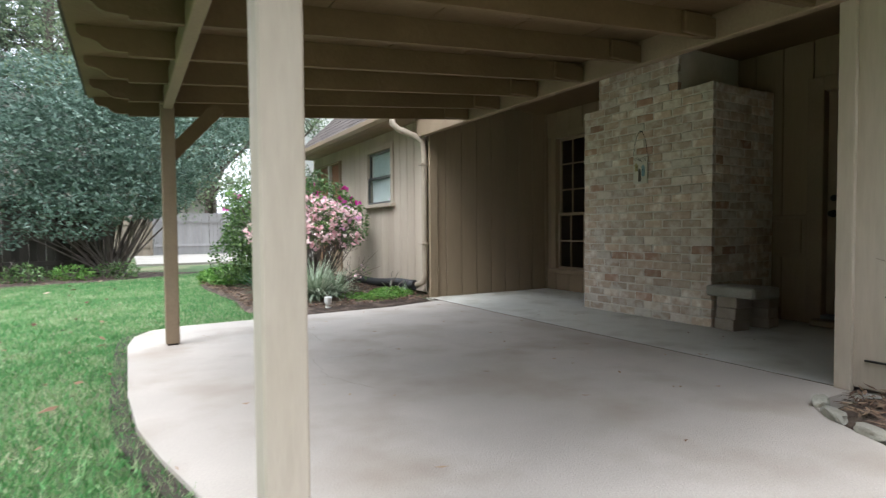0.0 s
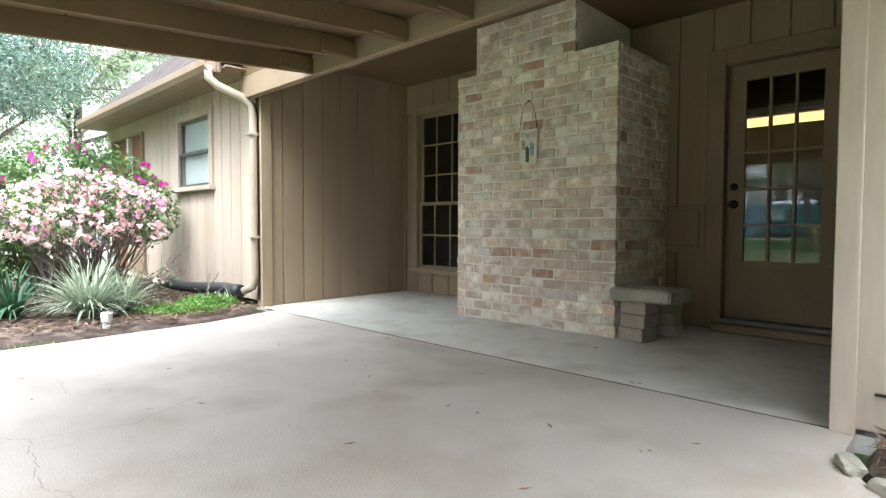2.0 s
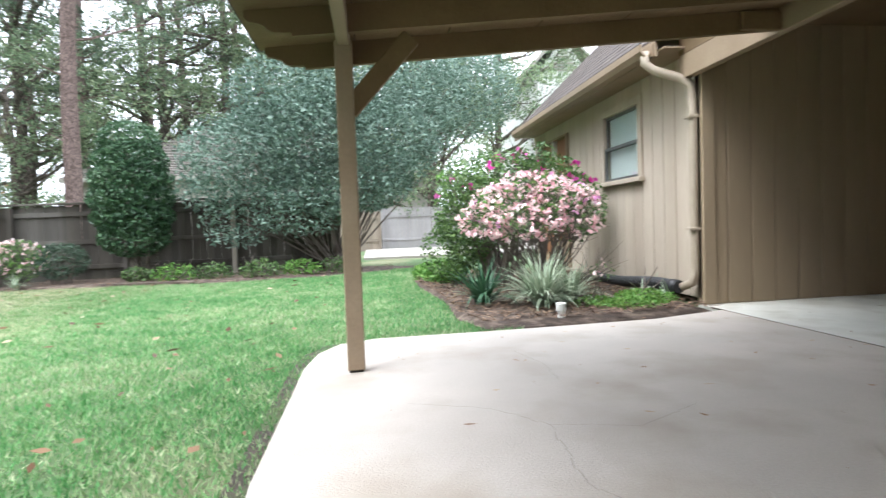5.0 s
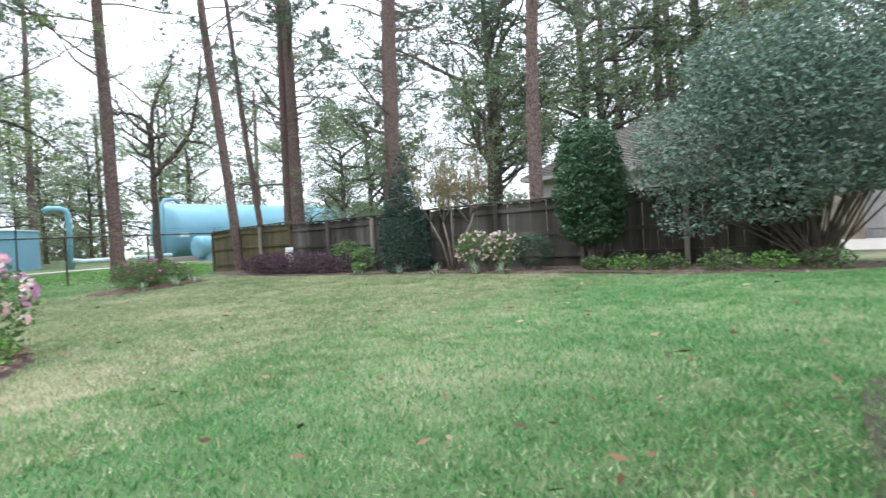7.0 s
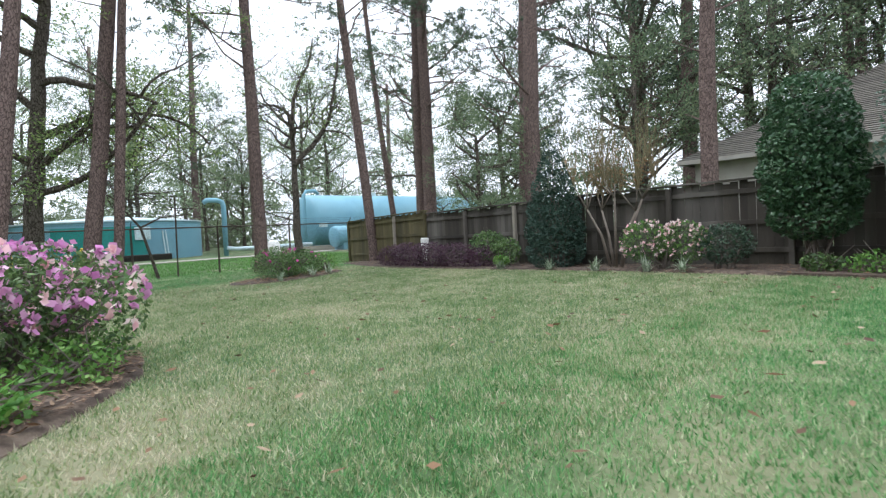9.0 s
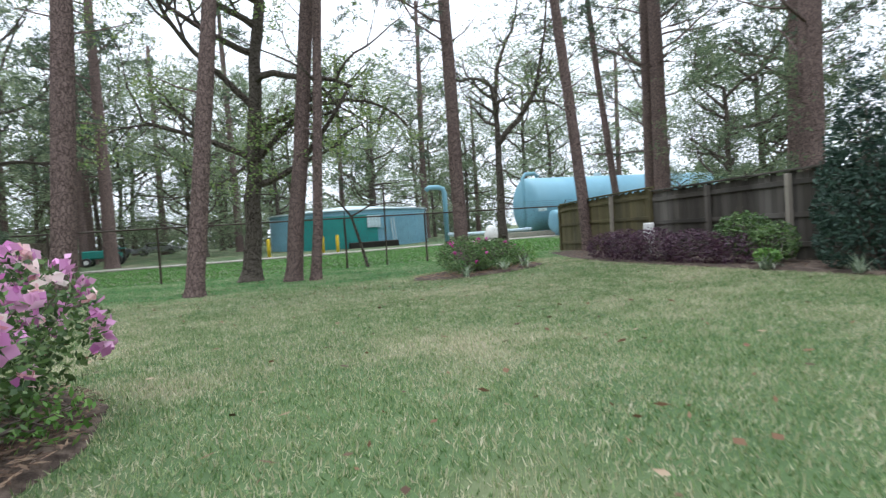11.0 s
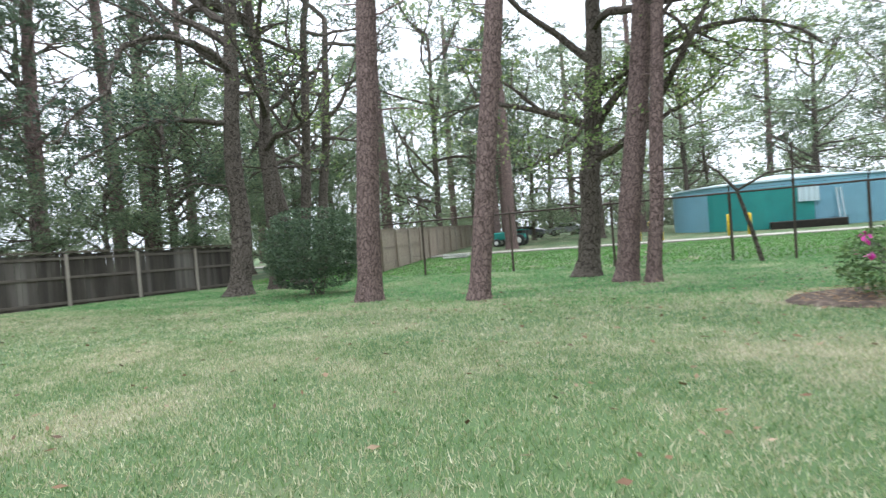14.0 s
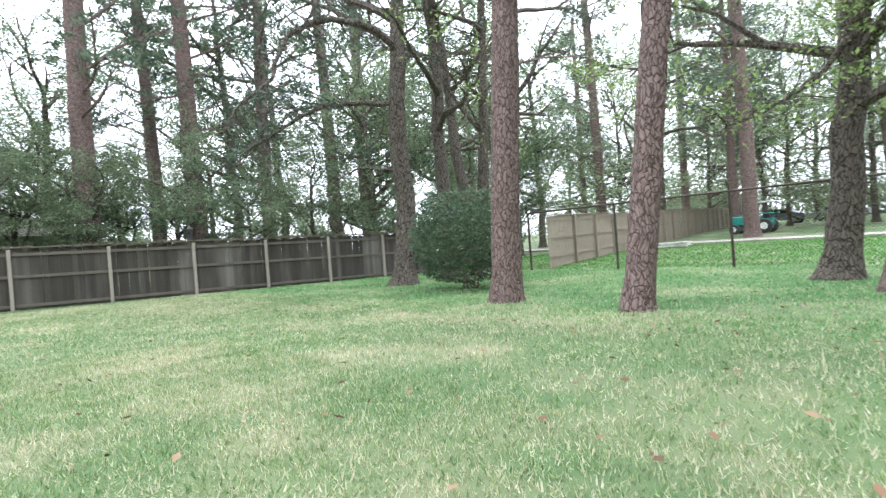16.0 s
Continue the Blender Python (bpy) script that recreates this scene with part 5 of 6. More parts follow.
shrub("azalea", "tall leafy azalea with a few magenta blossoms", [(1.7, 8.8, 0.95, 0.5, 0.5, 0.6), (2.2, 8.8, 1.4, 0.55, 0.5, 0.42), (2.7, 8.6, 1.3, 0.5, 0.5, 0.42), (1.9, 9.2, 0.8, 0.6, 0.6, 0.7), (3.0, 8.5, 1.0, 0.42, 0.5, 0.45), (1.6, 8.6, 1.35, 0.35, 0.4, 0.3), (1.45, 9.0, 0.5, 0.4, 0.4, 0.4), (2.5, 8.5, 1.65, 0.3, 0.3, 0.22)], 11500, 0.06, M_BUSH, 32, stems=30, flowers=((M_MAGENTA, 22, 0.085, 0.97, 1.25), (M_LIME, 60, 0.05, 0.95, 1.2)))
shrub("ground_cover", "low bright green ground cover in mulch", [(2.75, 6.45, 0.05, 0.35, 0.2, 0.07), (3.05, 6.75, 0.06, 0.3, 0.3, 0.08), (2.5, 6.7, 0.05, 0.2, 0.2, 0.06)], 2600, 0.04, M_LIME, 33, stems=4, category="plant", hollow=0.1)
shrub("ground_cover", "leafy green ground cover under the azalea", [(1.45, 9.6, 0.15, 0.35, 0.5, 0.2), (1.3, 10.3, 0.1, 0.3, 0.4, 0.16)], 1800, 0.08, M_LIME, 34, stems=4, category="plant", hollow=0.1)


def strap_plant(x, y, n, length, mat, seed, label, width=0.018, name="strap_leaf_plant"):
    """A fountain of long arching leaves, each a bent ribbon."""
    rnd = random.Random(seed)
    z = ground_z(x, y) + 0.03
    t = thing(name, label, "plant", "", (x, y, z))
    bm = bmesh.new()
    for k in range(n):
        a, tilt, ln = rnd.uniform(0, 6.283), rnd.uniform(0.15, 1.0), length * rnd.uniform(0.65, 1.1)
        out = Vector((math.cos(a), math.sin(a), 0))
        side = Vector((-math.sin(a), math.cos(a), 0))
        p = Vector((rnd.uniform(-0.06, 0.06), rnd.uniform(-0.06, 0.06), 0))
        last = None
        for i in range(7):
            u = i / 6
            w = width * (1 - u ** 2.2) * (0.7 + 0.6 * min(1, u * 3)) + 0.001
            row = [bm.verts.new(p - side * w), bm.verts.new(p + side * w)]
            if last:
                bm.faces.new((last[0], last[1], row[1], row[0]))
            last = row
            ang = (1.45 - tilt * 0.6) - u * 1.9 * tilt
            p = p + (out * math.cos(ang) + Vector((0, 0, 1)) * math.sin(ang)) * ln / 6
            p.z = max(p.z, 0.01)
    part("foliage", bm, mat, t, smooth_shade=True)
    return t


strap_plant(2.0, 6.72, 300, 0.62, M_STRAP, 1, "pale striped strap-leaf plant arching over mulch", 0.0065)
strap_plant(2.35, 6.95, 120, 0.5, M_STRAP, 2, "pale striped strap-leaf plant arching over mulch", 0.0065)
M_STRAPDARK = ramped("dark_strap_leaves", [(0.02, 0.06, 0.03), (0.04, 0.10, 0.05), (0.08, 0.16, 0.08)], 0.5, 3.0, through=0.2)
strap_plant(1.5, 7.1, 110, 0.55, M_STRAPDARK, 3, "dark green strap-leaf clump beside the azalea", 0.012)
for k, (x, y) in enumerate(((3.26, 6.8), (3.22, 7.05))):
    strap_plant(x, y, 14, 0.3, M_STRAP, 9 + k, "small pale strap-leaf tuft by the drain pipe", 0.008)
shrub("wall_shrub", "thin open shrub with small dark leaves by the wall", [(3.2, 1.08, 0.52, 0.14, 0.18, 0.2), (3.2, 1.1, 0.16, 0.12, 0.14, 0.07), (3.2, 0.9, 0.66, 0.15, 0.2, 0.15)], 360, 0.05, M_DARKLEAF, 35, stems=7, hollow=0.3, thick=0.35)

# along the north fence
olive = [(-2.0, 12.9, 2.3, 1.3, 1.0, 0.9), (-0.6, 12.8, 2.7, 1.4, 1.1, 1.1), (0.7, 13.1, 2.5, 1.2, 1.1, 1.0), (-1.2, 13.2, 3.5, 1.2, 1.0, 0.9), (0.2, 13.4, 3.8, 1.2, 1.0, 0.8), (1.4, 14.0, 3.1, 1.0, 1.0, 1.0), (-0.3, 12.9, 1.6, 1.6, 1.1, 0.5), (-2.6, 13.2, 1.7, 0.8, 0.8, 0.5), (1.9, 14.5, 3.9, 1.1, 1.0, 0.9), (2.9, 15.6, 4.2, 1.4, 1.2, 1.2), (-0.9, 12.7, 1.3, 1.0, 0.8, 0.6), (-2.2, 12.9, 1.0, 0.7, 0.6, 0.5), (0.2, 13.0, 1.9, 1.2, 1.0, 0.8), (-1.3, 13.3, 2.6, 1.5, 1.0, 0.9)]
shrub("evergreen_tree", "broad grey-green evergreen tree overhanging the fence", olive, 46000, 0.105, M_GREYLEAF, 36, slim=0.36, stems=44, category="tree", hollow=0.5)


def clipped(name, label, x, y, base, top, rx, seed, mat=None, n=9000, size=0.075, cone=0.35):
    """An egg-shaped evergreen: leaves on a closed skin that narrows upwards."""
    blobs = []
    for k in range(6):
        u = k / 5
        r = rx * (1 - cone * u) * (0.62 + 0.38 * math.sin(math.pi * (0.14 + 0.72 * u)))
        blobs.append((x, y, base + (top - base) * (0.14 + 0.72 * u), r, r, (top - base) * 0.17))
    return shrub(name, label, blobs, n, size, mat or M_DARKLEAF, seed, stems=9, hollow=0.78)


clipped("camellia", "dense glossy upright evergreen on a short trunk", -4.15, 13.1, 0.5, 3.0, 0.83, 41, M_CAMELLIA, n=15000, size=0.085, cone=0.12)
M_CONIFER = ramped("blue_green_conifer", [(0.02, 0.045, 0.032), (0.04, 0.075, 0.055), (0.065, 0.11, 0.08)], 0.6, 0.8, through=0.1)
clipped("conifer", "blue-green conical evergreen before the fence", -9.15, 13.2, -0.1, 2.95, 0.88, 42, M_CONIFER, 11000, 0.07, 0.7)
shrub("azalea", "pale azalea with fading cream and pink blossom", [(-6.75, 12.75, 0.48, 0.52, 0.4, 0.42), (-6.1, 12.85, 0.46, 0.5, 0.4, 0.4)], 3600, 0.05, M_BUSH, 43, stems=14, flowers=((M_PINK, 190, 0.048, 0.95, 0.3), (M_LIME, 150, 0.045, 0.9, 0.3)))
shrub("azalea", "dull green shrub with brown tips before the fence", [(-5.4, 12.9, 0.42, 0.5, 0.4, 0.36)], 2600, 0.05, M_DARKLEAF, 44, stems=10)
for k, (x, y, s) in enumerate(((-3.2, 12.35, 0.22), (-2.5, 12.3, 0.2), (-1.6, 12.1, 0.24), (-0.9, 12.3, 0.2), (-0.2, 12.5, 0.22), (-3.9, 12.5, 0.16), (-10.4, 12.75, 0.13))):
    shrub("fern_clump", "low bright green leafy clump at the lawn's edge", [(x, y, 0.12, s * 1.9, s, s)], 430, 0.07, M_LIME if k % 3 == 0 else M_BUSH, 60 + k, stems=4, category="plant", hollow=0.2)
for k, (x, y) in enumerate(((-6.6, 12.4), (-8.9, 12.6), (-10.3, 12.6), (-7.7, 12.45), (-5.9, 12.35))):
    strap_plant(x, y, 34, 0.34, M_STRAP, 80 + k, "pale strap-leaf tuft along the lawn's edge", 0.009)
shrub("purple_shrub", "low dark purple-leaved hedge along the bed", [(-14.4, 13.15, 0.2, 0.8, 0.4, 0.42), (-15.3, 13.3, 0.16, 0.7, 0.4, 0.4), (-13.3, 13.0, 0.22, 0.8, 0.4, 0.42), (-12.2, 13.0, 0.2, 0.8, 0.4, 0.38), (-11.3, 13.1, 0.15, 0.6, 0.4, 0.32)], 9000, 0.06, M_PURPLE, 45, stems=26)
shrub("leafy_shrub", "green broad-leaved shrub behind the purple hedge", [(-11.6, 13.6, 0.45, 0.6, 0.4, 0.4), (-10.8, 13.4, 0.3, 0.4, 0.4, 0.36)], 2600, 0.08, M_BUSH, 46, stems=10)
shrub("azalea", "low azalea with sparse magenta blossom in the far bed", [(-16.2, 9.9, 0.2, 0.75, 0.7, 0.5), (-16.4, 10.7, 0.15, 0.7, 0.7, 0.45)], 6500, 0.06, M_BUSH, 47, stems=22, flowers=((M_MAGENTA, 16, 0.08, 0.9, 0.3),))
shrub("leafy_shrub", "thin pale shrub beside the far azalea", [(-16.6, 11.6, 0.1, 0.5, 0.45, 0.36)], 900, 0.06, M_LIME, 48, stems=14)
for k, (x, y) in enumerate(((-15.4, 9.6), (-15.5, 10.6), (-15.6, 11.2))):
    strap_plant(x, y, 26, 0.34, M_STRAP, 90 + k, "pale strap-leaf tuft at the far bed", 0.009)

# the island bed that the path goes round
shrub("azalea", "rounded azalea with mauve-pink blossom in the island bed", [(-7.75, 3.55, 0.45, 0.68, 0.66, 0.5), (-6.95, 3.1, 0.47, 0.62, 0.6, 0.48), (-6.2, 2.5, 0.45, 0.6, 0.55, 0.46), (-7.6, 2.6, 0.5, 0.75, 0.65, 0.5), (-7.6, 3.7, 0.3, 0.36, 0.3, 0.34), (-6.72, 3.78, 0.42, 0.44, 0.4, 0.46)], 12000, 0.055, M_BUSH, 51, stems=40,
      flowers=((M_MAUVE, 300, 0.082, 0.95, 0.4), (M_PINK, 130, 0.075, 0.95, 0.3)))
shrub("ground_cover", "straggling pale green plants under the azalea", [(-6.4, 3.55, 0.02, 0.5, 0.35, 0.22), (-5.6, 2.9, 0.02, 0.5, 0.4, 0.24), (-7.3, 4.0, -0.02, 0.3, 0.22, 0.16), (-4.9, 2.3, 0.02, 0.5, 0.4, 0.2)], 2600, 0.055, M_LIME, 52, stems=12, category="plant", hollow=0.2)
M_BROAD = ramped("broad_strap_leaves", [(0.07, 0.20, 0.03), (0.12, 0.30, 0.05), (0.2, 0.38, 0.09)], 0.4, 2.0, through=0.3)
strap_plant(-4.75, 2.55, 9, 0.5, M_BROAD, 95, "broad bright green lily leaves over mulch", 0.045, "lily_plant")
strap_plant(-5.35, 3.0, 9, 0.5, M_BROAD, 96, "broad bright green lily leaves over mulch", 0.035, "lily_plant")

clipped("round_bush", "large clipped dark evergreen bush under the trees", -20.3, -1.9, -0.15, 2.0, 1.5, 53, M_LIVEOAK, n=20000, size=0.075, cone=0.04)


def crape_myrtle(x, y):
    """Several pale smooth stems with a head of thin upright whips."""
    rnd = random.Random(6)
    z = ground_z(x, y)
    t = thing("crape_myrtle", "bare pruned crape myrtle with grey-brown stems and straw whips", "tree", "", (x, y, z))
    bm, wh, tips = bmesh.new(), bmesh.new(), []
    for k in range(5):
        a = k * 1.26 + rnd.uniform(-0.2, 0.2)
        top = Vector((math.cos(a) * 0.6, math.sin(a) * 0.4, 1.25 + rnd.uniform(-0.1, 0.2)))
        mid = Vector((math.cos(a) * 0.3, math.sin(a) * 0.2, 0.7))
        tube(bm, [Vector((math.cos(a) * 0.1, math.sin(a) * 0.08, -0.05)), mid, top], [0.033, 0.026, 0.019], 8)
        for j in range(3):
            e = top + Vector((rnd.uniform(-0.3, 0.3), rnd.uniform(-0.25, 0.25), rnd.uniform(0.2, 0.5)))
            tube(bm, [top, e], [0.016, 0.011], 6)
            for w in range(13):
                f = e + Vector((rnd.uniform(-0.45, 0.45), rnd.uniform(-0.4, 0.4), rnd.uniform(0.7, 1.75)))
                tube(wh, [e, e.lerp(f, 0.5) + Vector((rnd.uniform(-0.06, 0.06), rnd.uniform(-0.06, 0.06), 0.1)), f], [0.006, 0.0045, 0.0025], 4)
                tips.append(e.lerp(f, rnd.uniform(0.1, 0.4)))
    part("stem", bm, M_CRAPE, t, smooth_shade=True)
    tagged(part("whip", wh, M_WHIP, t), kind="stuff")
    tagged(part("seed_head", crown_mesh("seed_head", tips, 5, 0.06, 0.1, M_DRYLEAF, 6), None, t), kind="stuff")


crape_myrtle(-7.65, 13.2)
# leaning sapling by the wire fence
sap = thing("sapling", "thin crooked leaning sapling by the wire fence", "tree", "", (-25.9, 9.5, ground_z(-25.9, 9.5)))
sb = bmesh.new()
tube(sb, [(0, 0, -0.1), (-0.1, -0.25, 1.0), (-0.1, -0.55, 2.1), (-0.1, -1.0, 2.7), (-0.1, -1.5, 3.1)], [0.07, 0.06, 0.05, 0.035, 0.02], 7)
tube(sb, [(-0.1, -0.55, 2.1), (0, 0.2, 2.5), (0, 1.2, 2.6), (0, 2.2, 2.4)], [0.04, 0.035, 0.025, 0.012], 6)
part("stem", sb, M_OAK, sap)


# ---- fences ----
def board_fence(name, label, path, height, mat, inward, step=0.145, rails=(0.35, 0.95, 1.5), post_every=2.4, cap=True, singles=300, rail_mat=None, pale=False):
    """Upright boards behind rails and posts; the rails show on the inward side (1: to the left of the run)."""
    f = tagged(new(name), label, "fence")
    meshes = [mesh_from("picket", blk(-0.0715, 0.0715, -0.009, 0.009, 0, height * s, bevel=0.003), mat) for s in (1.0, 0.985, 1.01)]
    rnd = random.Random(len(path) + int(height * 100))
    spare = bmesh.new()
    k = 0
    for (ax, ay), (bx, by) in zip(path, path[1:]):
        d = Vector((bx - ax, by - ay, 0))
        ln = d.length
        d /= ln
        s = Vector((-d.y, d.x, 0)) * inward
        rot = math.atan2(d.y, d.x)
        u = step / 2
        while u < ln:
            x, y = ax + d.x * u, ay + d.y * u
            m = pose(x, y, ground_z(x, y) + rnd.uniform(-0.01, 0.02), 0, rnd.uniform(-0.5, 0.5), math.degrees(rot))
            if k < singles:
                o = part("picket", meshes[k % 3], None, f)
                o.matrix_world = m
            else:
                block(spare, -0.068, 0.068, -0.009, 0.009, 0, height, m=m)
            u += step
            k += 1
        n = max(1, round(ln / post_every))
        for i in range(n):
            u0, u1 = ln * i / n, ln * (i + 1) / n
            p0, p1 = Vector((ax, ay, 0)) + d * u0, Vector((ax, ay, 0)) + d * u1
            p0.z, p1.z = ground_z(p0.x, p0.y), ground_z(p1.x, p1.y)
            tilt = math.atan2(p1.z - p0.z, u1 - u0)
            for r in rails:
                b = blk(0.0, u1 - u0 - 0.004, -0.019, 0.019, -0.045, 0.045, bevel=0.004, m=Matrix.Translation(p0 + s * 0.029 + Vector((0, 0, r))) @ Matrix.Rotation(rot, 4, "Z") @ Matrix.Rotation(-tilt, 4, "Y"))
                part("rail", b, rail_mat or mat, f)
            if cap:
                b = blk(0.0, u1 - u0 - 0.004, -0.07, 0.07, 0.0, 0.035, bevel=0.004, m=Matrix.Translation(p0 + s * 0.02 + Vector((0, 0, height + 0.022))) @ Matrix.Rotation(rot, 4, "Z") @ Matrix.Rotation(-tilt, 4, "Y"))
                part("cap_rail", b, rail_mat or mat, f)
            b = blk(-0.045, 0.045, -0.045, 0.045, -0.1, height - 0.02, bevel=0.005, m=Matrix.Translation(p0 + s * 0.095) @ Matrix.Rotation(rot, 4, "Z"))
            part("fence_post", b, M_FENCEPOST if (pale or i % 3 == 1) else (rail_mat or mat), f)
    if len(spare.verts):
        tagged(part("picket_run", spare, mat, f), kind="stuff")
    else:
        spare.free()
    return f


M_FENCEPOST = material("pale_fence_post", (0.28, 0.245, 0.20), (0.36, 0.32, 0.265), 0.9, 3.0, 50, 0.4, stretch=(1, 1, 0.15))
M_RAIL = material("weathered_fence_rail", (0.10, 0.086, 0.068), (0.145, 0.125, 0.10), 0.9, 3.0, 50, 0.4)
M_FENCE_GREEN = material("mossy_fence_board", (0.095, 0.082, 0.035), (0.14, 0.115, 0.055), 0.9, 2.0, 50, 0.5, stretch=(1, 1, 0.15), stain=(0.055, 0.05, 0.032), stain_scale=0.8, vary=0.2)
board_fence("garden_fence", "weathered dark board fence with cap rail", [(-0.3, 13.95), (-9.0, 14.0), (-15.3, 14.75)], 1.58, M_FENCE, 1, rails=(0.3, 0.82, 1.4))
board_fence("garden_fence", "mossy brown board fence end with cap rail", [(-15.3, 14.75), (-22.1, 16.2)], 1.68, M_FENCE_GREEN, 1, rails=(0.3, 0.95, 1.5))
board_fence("garden_fence", "mossy brown board fence running away behind", [(-22.1, 16.2), (-23.2, 24.0)], 1.72, M_FENCE_GREEN, 1, rails=(0.3, 0.95, 1.5))
board_fence("side_fence", "weathered grey-brown board fence with paler posts", [(-26.78, -10.62), (-7.53, -12.65)], 1.74, M_FENCE, 1, rails=(0.12, 0.95, 1.58), singles=300, rail_mat=M_RAIL, pale=True)
board_fence("service_fence", "new tan board fence beyond the wire fence", [(-76.0, -15.5), (-52.0, -10.2), (-27.6, -4.9)], 1.95, M_FENCE_NEW, 1, rails=(0.4, 1.1, 1.8), singles=0, post_every=2.6)
board_fence("drive_fence", "silver-grey board fence across the driveway", [(8.0, 23.2), (-1.5, 23.2)], 1.62, M_FENCE_GREY, 1, rails=(0.4, 1.3), singles=0, cap=False)
board_fence("shed_fence", "tan-brown board gate by the driveway", [(0.75, 22.7), (-1.2, 22.7)], 1.5, M_FENCE_NEW, 1, rails=(0.4, 1.2), cap=False)


def wire_fence():
    """Chain-link fence: posts with angled arms, top rail, and a diamond web of thin wire."""
    f = tagged(new("wire_fence"), "tall rusty chain-link fence with pipe posts", "fence")
    x, y0, y1, h = -26.9, -5.2, 30.0, 2.1
    y, k = y0, 0
    while y <= y1:
        z = ground_z(x, y)
        bm = bmesh.new()
        tube(bm, [(x, y, z - 0.1), (x, y, z + h)], 0.042, 8)
        tube(bm, [(x, y, z + h), (x + 0.16, y, z + h + 0.28)], 0.02, 6)
        part("fence_post", bm, M_RUST, f)
        y += 3.5
        k += 1
    z = ground_z(x, 0)
    part("top_rail", tube(bmesh.new(), [(x, y0, z + h), (x, y1, ground_z(x, y1) + h)], 0.03, 8), M_RUST, f)
    w = bmesh.new()
    for sgn in (1, -1):
        y = y0 - 2.0
        while y < y1 + 2.0:
            a, b = (y, z + 0.05), (y + sgn * (h - 0.05), z + h)
            if min(a[0], b[0]) > y0 - 0.1 and max(a[0], b[0]) < y1:
                t = 0.003
                w.faces.new([w.verts.new(p) for p in ((x + 0.03 * sgn * 0.2, a[0] - t, a[1]), (x + 0.03 * sgn * 0.2, a[0] + t, a[1]), (x + 0.03 * sgn * 0.2, b[0] + t, b[1]), (x + 0.03 * sgn * 0.2, b[0] - t, b[1]))])
            y += 0.09
    tagged(part("wire_web", w, M_RUST, f), kind="stuff")
    for dz in (0.1, 0.19, 0.28):
        part("barbed_wire", tube(bmesh.new(), [(x + dz * 0.55, y0, z + h + dz), (x + dz * 0.55, y1, z + h + dz)], 0.005, 4), M_RUST, f)


M_RUST = material("rusty_pipe", (0.06, 0.045, 0.035), (0.10, 0.075, 0.06), 0.7, 6, 50, 0.2, metal=0.3)
wire_fence()
post = thing("pole", "tall thin bare pole beside the wire fence", "pole")
part("shaft", tube(bmesh.new(), [(-26.5, 10.4, -0.6), (-26.5, 10.45, 2.9)], 0.035, 8), M_RUST, post)


# ---- beyond the fence ----
def round_tank():
    """Wide low water tank with a shallow roof and a shade cloth hung on one side."""
    cx, cy, r, h = -56.0, 14.0, 7.2, 3.15
    z = ground_z(-50, 12) - 0.1
    t = thing("water_tank", "wide low pale blue steel water tank", "tank", "", (cx, cy, z))
    n = 64
    bm = bmesh.new()
    tube(bm, [(0, 0, 0), (0, 0, h)], r, n, cap=False)
    part("shell", bm, M_BLUE, t)
    part("roof", tube(bmesh.new(), [(0, 0, h), (0, 0, h + 0.1), (0, 0, h + 0.75)], [r + 0.12, r + 0.12, 0.3], n), M_BLUEROOF, t)
    for k in range(3):
        part("seam", tube(bmesh.new(), [(0, 0, 0.9 * k + 0.6), (0, 0, 0.9 * k + 0.64)], r + 0.03, n, cap=False), M_BLUE, t)

    def patch(a0, a1, z0, z1, off):
        b = bmesh.new()
        last = None
        for k in range(15):
            a = radians(a0 + (a1 - a0) * k / 14)
            rr = r + off + 0.04 * math.sin(k * 1.7)
            row = [b.verts.new((rr * math.cos(a), rr * math.sin(a), z0)), b.verts.new((rr * math.cos(a), rr * math.sin(a), z1))]
            if last:
                b.faces.new((last[0], row[0], row[1], last[1]))
            last = row
        return b

    part("shade_cloth", patch(-42, 8, 0.1, 2.75, 0.14), M_TEAL, t, "teal green shade cloth")
    part("pale_panel", patch(1, 10, 1.7, 2.7, 0.28), M_BLUEROOF, t, "pale blue panel")
    for a in (19, 21):
        part("ladder_rail", tube(bmesh.new(), [((r + 0.25) * math.cos(radians(a)), (r + 0.25) * math.sin(radians(a)), 0.0), ((r + 0.1) * math.cos(radians(a - 1)), (r + 0.1) * math.sin(radians(a - 1)), 2.4)], 0.06, 6), M_BLUEROOF, t)
    part("dark_trough", blk(7.35, 7.9, -1.5, 2.6, 0.0, 0.55, bevel=0.05), M_DARKMETAL, t)


round_tank()


def vessel(x, y0, y1, zc, r, label, name="pressure_vessel"):
    """A lying cylinder with domed ends on saddles."""
    t = thing(name, label, "tank")
    pts = [(x, y0 + r * 0.26 * (1 - math.cos(math.pi / 2 * k / 6)), zc) for k in range(7)]
    rad = [max(0.02, r * math.sin(math.pi / 2 * k / 6)) for k in range(7)]
    back = [(px, y1 - (py - y0), pz) for px, py, pz in pts][::-1]
    part("shell", tube(bmesh.new(), pts + back, rad + rad[::-1], 40), M_BLUE, t, smooth_shade=True)
    for u in (0.2, 0.8):
        y = y0 + (y1 - y0) * u
        part("saddle", blk(x - r * 0.8, x + r * 0.8, y - 0.2, y + 0.2, ground_z(x, y) - 0.1, zc - r * 0.55), M_BLUE, t)
    part("manway", tube(bmesh.new(), [(x, (y0 + y1) / 2 - 3, zc + r - 0.05), (x, (y0 + y1) / 2 - 3, zc + r + 0.3)], 0.35, 14), M_BLUEROOF, t)
    return t


